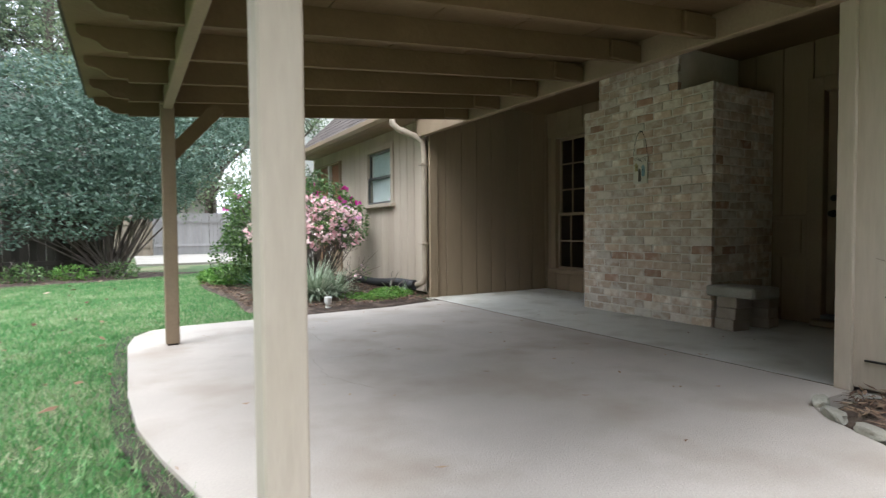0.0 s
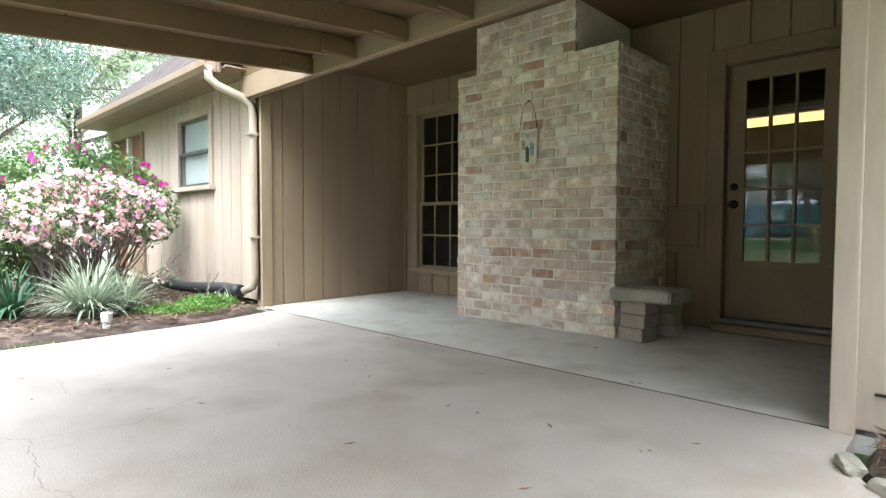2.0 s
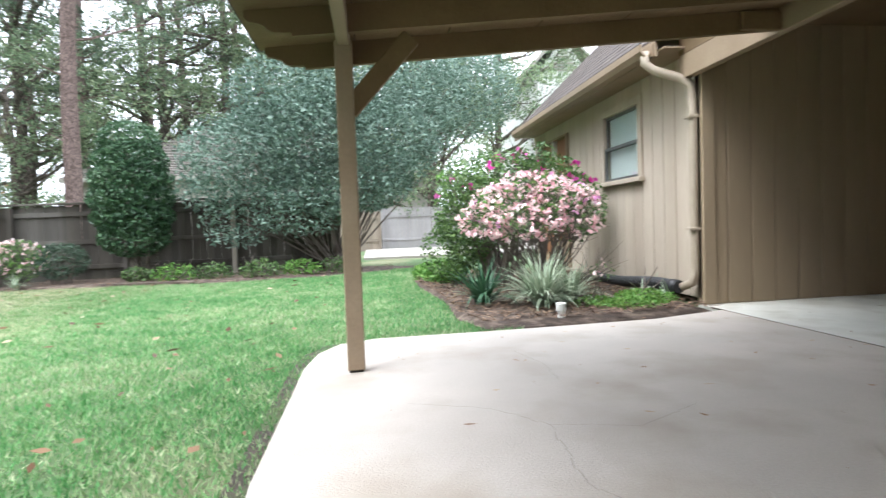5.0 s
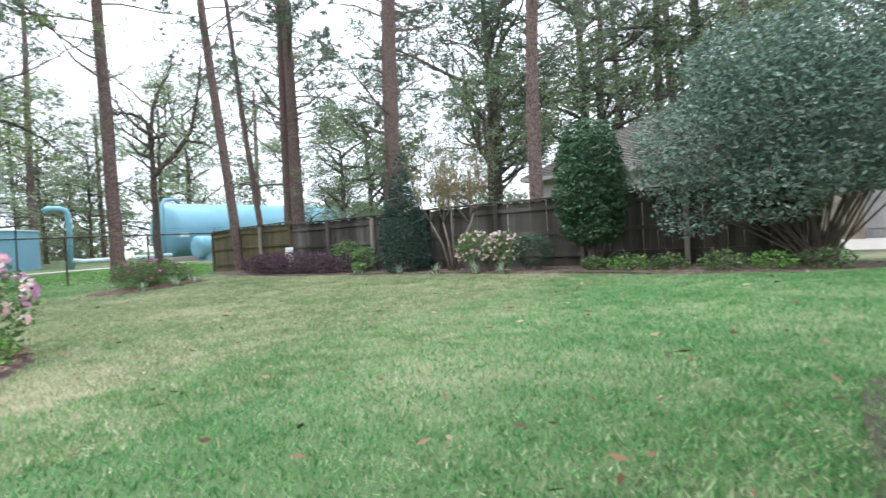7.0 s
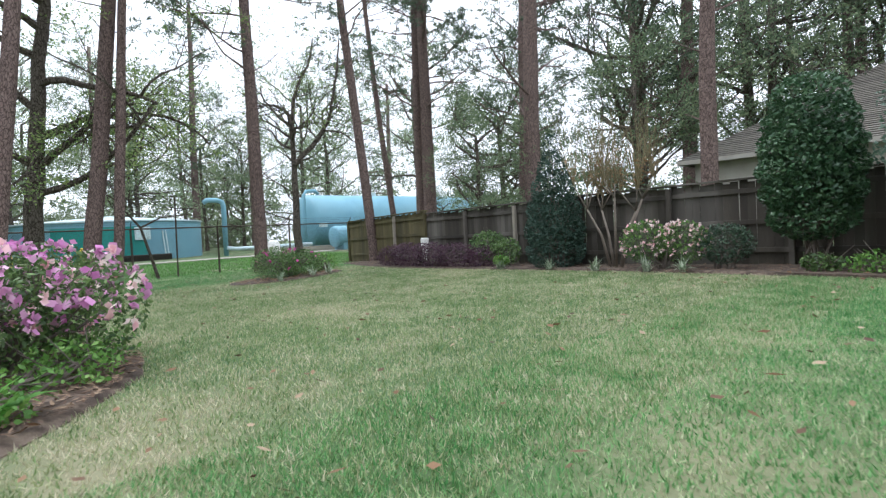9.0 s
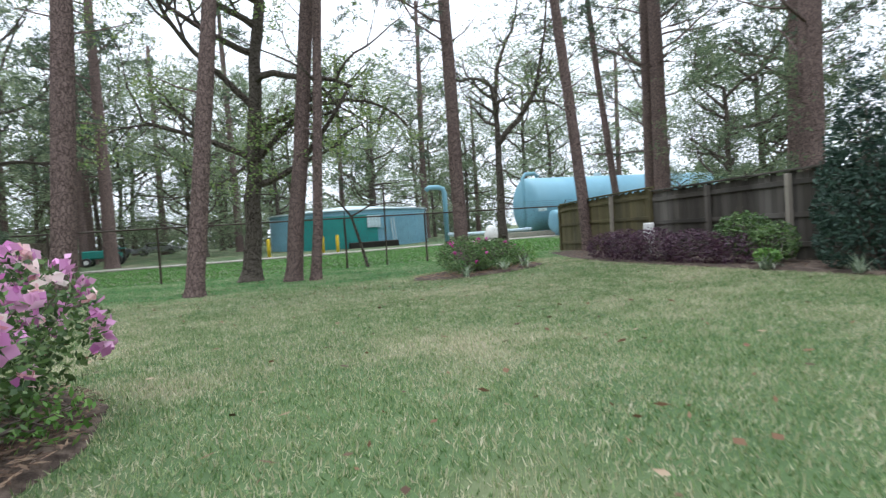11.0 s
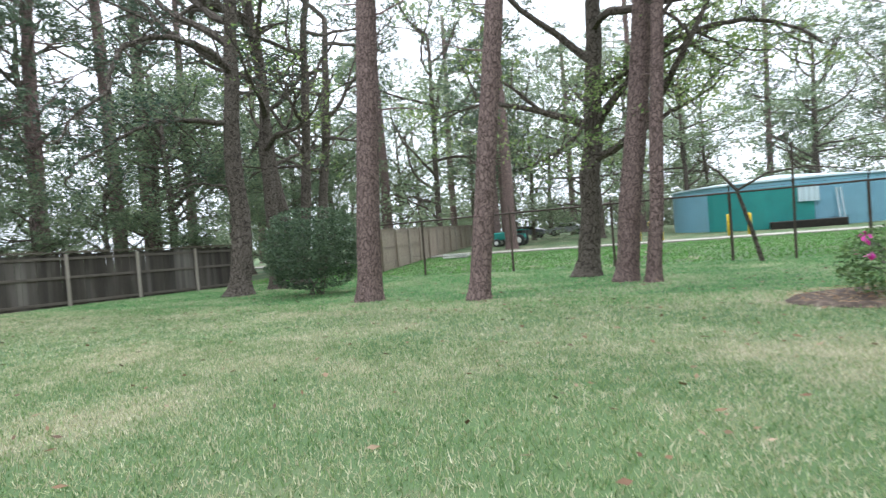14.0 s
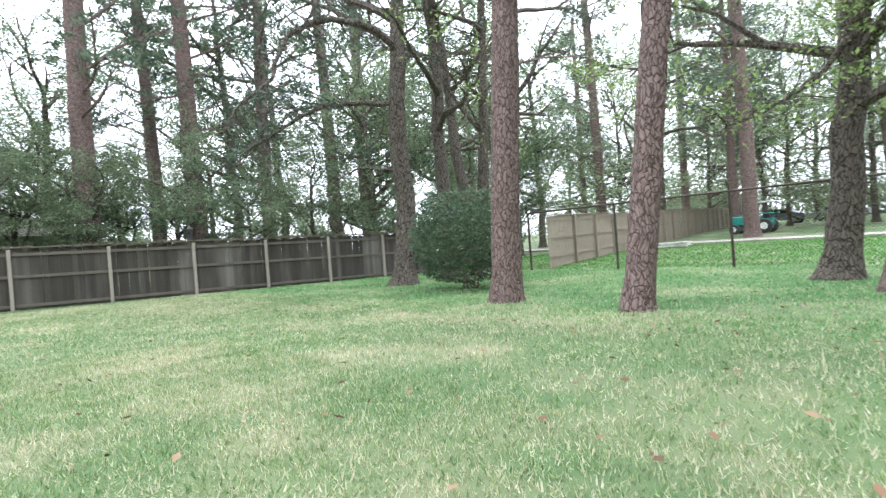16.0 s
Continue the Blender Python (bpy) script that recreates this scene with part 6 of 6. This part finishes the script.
vessel(-50.0, 28.9, 52.0, 2.5, 2.6, "long pale blue cylindrical pressure tank with domed ends")
vessel(-44.0, 28.6, 33.0, 0.95, 0.95, "small pale blue cylindrical tank before the long one")


def pipework():
    t = thing("pipework", "pale blue water pipes with gooseneck vents", "pipe")
    b = bmesh.new()
    tube(b, [(-47.5, 20.6, -0.2), (-47.5, 20.6, 3.9), (-47.5, 20.5, 4.25), (-47.5, 20.1, 4.4), (-47.5, 19.3, 4.4), (-47.5, 19.0, 4.2)], 0.2, 12)
    part("riser", b, M_BLUE, t, smooth_shade=True)
    b = bmesh.new()
    tube(b, [(-47.4, 20.7, 0.45), (-47.0, 21.3, 0.35), (-46.8, 24, 0.35), (-46.6, 28, 0.42)], 0.17, 12)
    part("main", b, M_BLUEROOF, t, smooth_shade=True)
    b = bmesh.new()
    tube(b, [(-47.6, 28.0, 0.2), (-47.6, 28.0, 4.9), (-47.6, 28.3, 5.25), (-47.6, 29.2, 5.3), (-47.6, 29.5, 5.0)], 0.17, 12)
    part("riser", b, M_BLUE, t, smooth_shade=True)
    part("low_wall", blk(-46.2, -45.8, 24.5, 34.0, -0.3, 0.22, bevel=0.02), M_STONE, t)


pipework()
wrap = thing("wrapped_valve", "white cloth-wrapped valve among the pipes", "valve")
wb = tube(bmesh.new(), [(-44.5, 23.3, -0.3), (-44.5, 23.3, 0.3), (-44.5, 23.3, 0.75), (-44.5, 23.3, 0.95)], [0.55, 0.6, 0.45, 0.15], 12, wob=0.25, rnd=random.Random(2))
part("wrapping", wb, M_WHITE, wrap, smooth_shade=True)


def bollard(x, y):
    z = ground_z(x, y)
    t = thing("bollard", "yellow painted steel guard post", "bollard", "yellow guard posts", (x, y, z))
    part("pipe", tube(bmesh.new(), [(0, 0, -0.1), (0, 0, 1.15), (0, 0, 1.22), (0, 0, 1.25)], [0.12, 0.12, 0.09, 0.03], 14), M_YELLOW, t, smooth_shade=True)
    return t


for y in (4.9, 5.6, 6.2, 9.9, 10.95):
    bollard(-44.0, y)


def tractor(x, y):
    """Small green farm tractor: hood, cab, fenders, wheels with tyres and rims."""
    z = ground_z(x, y)
    t = thing("tractor", "small green utility tractor parked on grass", "tractor", "", (x, y, z))
    green = material("tractor_green", (0.015, 0.24, 0.20), (0.03, 0.28, 0.23), 0.4, 3, 40, 0.1)
    part("hood", blk(-0.4, 0.4, -1.5, 0.0, 0.55, 1.15, bevel=0.08), green, t)
    part("body", blk(-0.35, 0.35, 0.0, 1.0, 0.5, 0.95, bevel=0.05), green, t)
    part("seat", blk(-0.25, 0.25, 0.45, 0.85, 0.95, 1.35, bevel=0.06), M_DARKMETAL, t)
    part("canopy", blk(-0.6, 0.6, -0.1, 1.1, 1.95, 2.02, bevel=0.03), M_WHITE, t)
    for sx in (-0.55, 0.55):
        for sy in (0.0, 1.05):
            part("canopy_post", tube(bmesh.new(), [(sx * 0.9, sy, 0.9), (sx * 0.9, sy, 1.95)], 0.03, 6), M_DARKMETAL, t)
    for sx in (-0.62, 0.62):
        for sy, r in ((0.65, 0.46), (-1.15, 0.32)):
            w = part("wheel", tube(bmesh.new(), [(sx - 0.14, sy, r), (sx - 0.1, sy, r), (sx + 0.1, sy, r), (sx + 0.14, sy, r)], [r * 0.85, r, r, r * 0.85], 20), M_BLACKPIPE, t, "black rubber tyre")
            part("rim", tube(bmesh.new(), [(sx - 0.15, sy, r), (sx + 0.15, sy, r)], r * 0.5, 14), M_WHITE, w)
        part("fender", blk(sx - 0.16, sx + 0.16, 0.1, 1.2, 1.2, 1.27, bevel=0.03), green, t)
    return t


tractor(-50.3, -5.0)


def parked_car(x, y, paint, label):
    z = ground_z(x, y)
    t = thing("car", label, "car", "", (x, y, z))
    body = bmesh.new()
    prof = [(-2.1, 0.35), (-2.15, 0.75), (-1.3, 0.92), (-0.75, 1.4), (0.7, 1.42), (1.4, 0.98), (2.1, 0.88), (2.15, 0.4)]
    for s in (-0.85, 0.85):
        for py, pz in prof:
            body.verts.new((s * (0.86 if pz > 1.2 else 1), py, pz))
    body.verts.ensure_lookup_table()
    n = len(prof)
    for i in range(n):
        j = (i + 1) % n
        body.faces.new((body.verts[i], body.verts[j], body.verts[n + j], body.verts[n + i]))
    body.faces.new([body.verts[i] for i in range(n)])
    body.faces.new([body.verts[n + i] for i in range(n)])
    bmesh.ops.recalc_face_normals(body, faces=body.faces)
    part("body", body, paint, t)
    for sx in (-0.8, 0.8):
        part("side_window", blk(sx - 0.06, sx + 0.06, -0.95, 1.0, 0.98, 1.3), M_DARKMETAL, t)
        for sy in (-1.35, 1.35):
            w = part("wheel", tube(bmesh.new(), [(sx - 0.1, sy, 0.33), (sx + 0.1, sy, 0.33)], 0.33, 18), M_BLACKPIPE, t)
            part("rim", tube(bmesh.new(), [(sx - 0.11, sy, 0.33), (sx + 0.11, sy, 0.33)], 0.19, 12), M_STEEL, w)


CAR = material("dark_blue_car_paint", (0.14, 0.15, 0.17), (0.18, 0.19, 0.21), 0.3, 2, 20, 0.0, metal=0.3)
parked_car(-68.0, -8.6, CAR, "dark parked car far beyond the fence")
parked_car(-70.5, -4.5, material("grey_car_paint", (0.3, 0.31, 0.32), (0.36, 0.37, 0.38), 0.3, 2, 20, 0.0, metal=0.3), "grey parked car far beyond the fence")
deb = thing("branch_pile", "small pile of pale cut boards on grass", "boards")
rb = random.Random(4)
for k in range(6):
    b = blk(-0.09, 0.09, -0.8, 0.8, -0.02, 0.02, m=Matrix.Translation((-37.7 + rb.uniform(-0.3, 0.3), -4.8 + rb.uniform(-0.2, 0.2), ground_z(-37.7, -4.8) + 0.04 + 0.045 * k)) @ Matrix.Rotation(rb.uniform(-0.6, 0.6), 4, "Z"))
    part("board", b, M_WHITE, deb)


def neighbour(name, label, x0, x1, y0, y1, eave, rise, wall_mat, roof_mat, over=0.5):
    """A neighbouring house with hipped roof, eaves and walls."""
    h = thing(name, label, "house")
    part("wall", blk(x0, x1, y0, y1, -0.2, eave - 0.02), wall_mat, h)
    rf = bmesh.new()
    a, b, c, d = x0 - over, x1 + over, y0 - over, y1 + over
    w = min(b - a, d - c) / 2
    ex, ey = (a + b) / 2, (c + d) / 2
    if b - a > d - c:
        ridge = ((a + w, ey), (b - w, ey))
    else:
        ridge = ((ex, c + w), (ex, d - w))
    base = [rf.verts.new(p) for p in ((a, c, eave), (b, c, eave), (b, d, eave), (a, d, eave))]
    r0, r1 = rf.verts.new((*ridge[0], eave + rise)), rf.verts.new((*ridge[1], eave + rise))
    if b - a > d - c:
        faces = ((base[0], base[1], r1, r0), (base[1], base[2], r1), (base[2], base[3], r0, r1), (base[3], base[0], r0))
    else:
        faces = ((base[0], base[1], r0), (base[1], base[2], r1, r0), (base[2], base[3], r1), (base[3], base[0], r0, r1))
    for f in faces:
        rf.faces.new(f)
    rf.faces.new(base[::-1])
    part("roof", rf, roof_mat, h)
    lip = bmesh.new()
    P = [Vector((*p, eave)) for p in ((a, c), (b, c), (b, d), (a, d))]
    R0, R1 = Vector((*ridge[0], eave + rise)), Vector((*ridge[1], eave + rise))
    wide = b - a > d - c
    for e0, e1, t1, t0 in ((P[0], P[1], R1 if wide else R0, R0), (P[3], P[0], R0, R0 if wide else R1)):
        up = (e1 - e0).cross(t0 - e0).normalized()
        up = up if up.z > 0 else -up
        rows_n = int((t0 - e0).length / 0.24)
        for k in range(rows_n):
            u, v = k / rows_n, (k + 1) / rows_n
            q = [e0.lerp(t0, u), e1.lerp(t1, u), e1.lerp(t1, v), e0.lerp(t0, v)]
            top = [lip.verts.new(x + up * s) for x, s in zip(q, (0.05, 0.05, 0.012, 0.012))]
            low = [lip.verts.new(q[0]), lip.verts.new(q[1])]
            lip.faces.new(top)
            lip.faces.new((low[0], low[1], top[1], top[0]))
    tagged(part("shingle_course", lip, roof_mat, h), kind="stuff")
    part("fascia", blk(a, b, c - 0.03, c - 0.002, eave - 0.16, eave + 0.02), M_NEIGHBOUR, h)
    part("fascia", blk(a - 0.03, a - 0.002, c, d, eave - 0.16, eave + 0.02), M_NEIGHBOUR, h)
    return h


nb = neighbour("neighbour_house", "grey-roofed neighbouring house beyond the fence", -11.6, 3.0, 26.6, 40.0, 3.3, 4.3, M_NEIGHBOUR, M_SHINGLE_GREY)
part("roof_vent", tube(bmesh.new(), [(-4.9, 34.0, 7.3), (-4.9, 34.0, 7.75), (-4.9, 34.0, 8.05), (-4.9, 34.0, 8.15)], [0.3, 0.5, 0.5, 0.3], 14), M_DARKMETAL, nb)
neighbour("neighbour_house", "low tan-roofed house beyond the side fence", -15.2, 2.0, -34.0, -18.8, 2.2, 3.6, M_NEIGHBOUR, M_SHINGLE_PALE)


def gabled_house():
    """Far pale house whose louvred gable shows over the wing's roof."""
    h = thing("far_house", "pale house with a louvred white gable", "house")
    x0, x1, y0, y1 = 10.7, 14.0, 34.2, 44.0
    part("wall", blk(x0, x1, y0, y1, -0.1, 9.6), M_WHITE, h)
    g = bmesh.new()
    vs = [g.verts.new(p) for p in ((x0, y0, 9.6), (x1, y0, 9.6), ((x0 + x1) / 2, y0, 12.0), (x0, y1, 9.6), (x1, y1, 9.6), ((x0 + x1) / 2, y1, 12.0))]
    for tri in ((0, 1, 2), (5, 4, 3), (0, 2, 5, 3), (1, 4, 5, 2), (0, 3, 4, 1)):
        g.faces.new([vs[k] for k in tri])
    part("gable", g, M_WHITE, h)
    for k in range(7):
        w = 1.0 - k * 0.15
        part("louvre", blk(12.35 - w, 12.35 + w, y0 - 0.06, y0 - 0.005, 9.9 + 0.2 * k, 10.0 + 0.2 * k), M_NEIGHBOUR, h)
    for s in (-1, 1):
        r = bmesh.new()
        mx = 12.35
        vs = [r.verts.new(p) for p in ((mx, y0 - 0.4, 12.1), (mx + s * 2.2, y0 - 0.4, 9.9), (mx + s * 2.2, y1, 9.9), (mx, y1, 12.1))]
        up = [r.verts.new(v.co + Vector((0, 0, 0.2))) for v in vs]
        r.faces.new(vs)
        r.faces.new(up)
        for i in range(4):
            r.faces.new((vs[i], vs[(i + 1) % 4], up[(i + 1) % 4], up[i]))
        bmesh.ops.recalc_face_normals(r, faces=r.faces)
        part("roof_slope", r, M_NEIGHBOUR, h)


gabled_house()


def bird_feeder():
    t = thing("bird_house", "small grey post-mounted birdhouse behind the fence", "birdhouse", "", (-18.2, -15.2, ground_z(-18.2, -15.2)))
    part("pole", tube(bmesh.new(), [(0, 0, -0.1), (0, 0, 2.0)], 0.05, 8), M_STEEL, t)
    part("box", blk(-0.13, 0.13, -0.13, 0.13, 2.0, 2.4, bevel=0.01), M_STEEL, t)
    part("roof", tube(bmesh.new(), [(0, 0, 2.4), (0, 0, 2.56)], [0.26, 0.02], 4), M_FENCE_GREY, t)
    part("opening", tube(bmesh.new(), [(0.0, 0.131, 2.22), (0.0, 0.137, 2.22)], 0.035, 10), M_DARKMETAL, t)


bird_feeder()


# ---- lawn ----
def inside(px, py, poly):
    """Which points lie in an outline."""
    hit = np.zeros(len(px), dtype=bool)
    n = len(poly)
    for i in range(n):
        x1, y1 = poly[i]
        x2, y2 = poly[(i + 1) % n]
        c = ((y1 > py) != (y2 > py)) & (px < (x2 - x1) * (py - y1) / (y2 - y1 + 1e-12) + x1)
        hit ^= c
    return hit


def ground_zs(x, y):
    near = 0.0175 * np.minimum(x + 1, 0)
    far = -0.455 + np.minimum(0.0145 * (-27 - x), 0.7)
    z = np.where(x > -27, near, far)
    u = np.clip((y - 8) / 5, 0, 1)
    v = np.clip((x + 27) / 7, 0, 1)
    return z * (1 - 0.6 * u * u * (3 - 2 * u) * v * v * (3 - 2 * v)) - 0.03


def blades_mesh(name, corners, mat):
    """A mesh of loose three-sided blades from an array (n, 3, 3)."""
    n = len(corners)
    me = bpy.data.meshes.new(name)
    me.vertices.add(n * 3)
    me.vertices.foreach_set("co", np.ascontiguousarray(corners, dtype=np.float32).ravel())
    me.loops.add(n * 3)
    me.loops.foreach_set("vertex_index", np.arange(n * 3, dtype=np.int32))
    me.polygons.add(n)
    me.polygons.foreach_set("loop_start", np.arange(0, n * 3, 3, dtype=np.int32))
    me.polygons.foreach_set("loop_total", np.full(n, 3, dtype=np.int32))
    me.update(calc_edges=True)
    me.materials.append(mat)
    return me


def lawn(seed, n, x0, x1, y0, y1, length, width, mat, name, label):
    rng = np.random.default_rng(seed)
    x, y = rng.uniform(x0, x1, n), rng.uniform(y0, y1, n)
    bare = (x > 0.5) & (y < 5.88) & (y > -1.0)
    for poly in (BED_HOUSE, BED_NORTH, BED_ISLAND, BED_FAR, BED_SOUTH, PATIO):
        bare |= inside(x, y, poly)
    bare |= (x > 3.3) & (y < 12) | (x > 0.2) & (y > 16.8)
    x, y = x[~bare], y[~bare]
    m = len(x)
    z = ground_zs(x, y)
    a = rng.uniform(0, 2 * math.pi, m)
    lean = rng.uniform(0.15, 1.25, m)
    ln = length * rng.uniform(0.5, 1.25, m)
    d = np.stack([np.cos(a) * np.sin(lean), np.sin(a) * np.sin(lean), np.cos(lean)], axis=1)
    b = rng.uniform(0, 2 * math.pi, m)
    s = np.stack([np.cos(b), np.sin(b), np.zeros(m)], axis=1) * (width * rng.uniform(0.6, 1.3, m))[:, None]
    p = np.stack([x, y, z - 0.005], axis=1)
    tip = p + d * ln[:, None]
    return tagged(part(name, blades_mesh(name, np.stack([p - s, p + s, tip], axis=1), mat), None), label, "grass", kind="stuff")


lawn(1, 300000, -4.2, 1.6, 0.0, 13.0, 0.046, 0.005, M_LUSH, "lawn_grass", "lush short coarse lawn grass by the patio")
lawn(5, 440000, -13.5, -3.0, 0.0, 13.0, 0.046, 0.0052, M_GRASS, "lawn_grass", "short coarse lawn grass, green mixed with straw")
lawn(2, 200000, -27.0, -16.5, -11.0, 15.5, 0.055, 0.0075, M_LUSH, "lawn_grass", "lush shaded lawn grass under the pines")
lawn(6, 120000, -17.8, -13.5, -11.0, 15.0, 0.055, 0.0065, M_GRASS, "lawn_grass", "short coarse lawn grass before the pines")
lawn(3, 130000, -13.5, 0.0, -11.0, 0.0, 0.055, 0.007, M_GRASS, "lawn_grass", "short coarse lawn grass by the side fence")
lawn(4, 60000, -42.0, -27.0, -12.0, 26.0, 0.09, 0.022, M_MEADOW, "rough_grass", "longer bright grass beyond the wire fence")


M_BROWNLEAF = ramped("brown_dead_leaves", [(0.07, 0.04, 0.025), (0.14, 0.075, 0.04), (0.19, 0.11, 0.06), (0.33, 0.25, 0.17)], 0.8, 2.0)


def litter():
    """Dry leaves on the lawn, and pine straw and bark bits on the beds."""
    rng = np.random.default_rng(12)
    x, y = rng.uniform(-22, 0.0, 1900), rng.uniform(-6, 12.5, 1900)
    c = np.column_stack([x, y, ground_zs(x, y) + 0.08])
    q = leaf_quads(rng, c, 0.075, 0.042, spread=0.55)
    q[:, :, 2] = c[:, None, 2] + (q[:, :, 2] - c[:, None, 2]) * 0.35
    tagged(part("fallen_leaves", quads_mesh("fallen_leaves", q, M_BROWNLEAF), None), "scattered dry brown leaves on the lawn", "leaves", kind="stuff")
    for poly, n in ((BED_HOUSE, 9000), (BED_ISLAND, 12000), (BED_SOUTH, 4000), (BED_NORTH, 8000), (BED_FAR, 1500)):
        p = np.array(poly)
        x, y = rng.uniform(p[:, 0].min(), p[:, 0].max(), n), rng.uniform(p[:, 1].min(), p[:, 1].max(), n)
        k = inside(x, y, poly)
        x, y = x[k], y[k]
        c = np.column_stack([x, y, ground_zs(x, y) + 0.075])
        q = leaf_quads(rng, c, 0.11, 0.02)
        q[:, :, 2] = c[:, None, 2] + (q[:, :, 2] - c[:, None, 2]) * 0.22
        tagged(part("mulch_litter", quads_mesh("mulch_litter", q, M_DRYLEAF if n < 3000 else M_LITTER), None), "pine straw and bark bits on mulch", "mulch", kind="stuff")


M_LITTER = ramped("dark_mulch_bits", [(0.05, 0.03, 0.022), (0.12, 0.075, 0.05), (0.26, 0.18, 0.12)], 0.9, 2.0)
litter()


def cap_straw(a, b, height, n, seed):
    """Pine straw and moss gathered along the cap of a fence, hanging over its edge."""
    rng = np.random.default_rng(seed)
    u = rng.random(n)
    x, y = a[0] + (b[0] - a[0]) * u, a[1] + (b[1] - a[1]) * u
    keep = np.sin(u * 61) + np.sin(u * 23 + 1) > -0.9
    x, y = x[keep] + rng.normal(size=keep.sum()) * 0.02, y[keep] + rng.uniform(-0.05, 0.12, keep.sum())
    c = np.column_stack([x, y, ground_zs(x, y) + height + 0.06 - np.maximum(0, y - np.interp(x, [a[0], b[0]], [a[1], b[1]]) - 0.06) * 1.2 + rng.uniform(-0.01, 0.035, len(x))])
    tagged(part("pine_straw", quads_mesh("pine_straw", leaf_quads(rng, c, 0.13, 0.012, droop=0.25), M_STRAW), None), "grey pine straw and moss along the fence cap", "pine straw", kind="stuff")


M_STRAW = ramped("grey_pine_straw", [(0.06, 0.055, 0.035), (0.11, 0.10, 0.065), (0.17, 0.155, 0.10)], 0.9, 2.0)
cap_straw((-26.78, -10.62), (-7.53, -12.65), 1.74, 5200, 31)
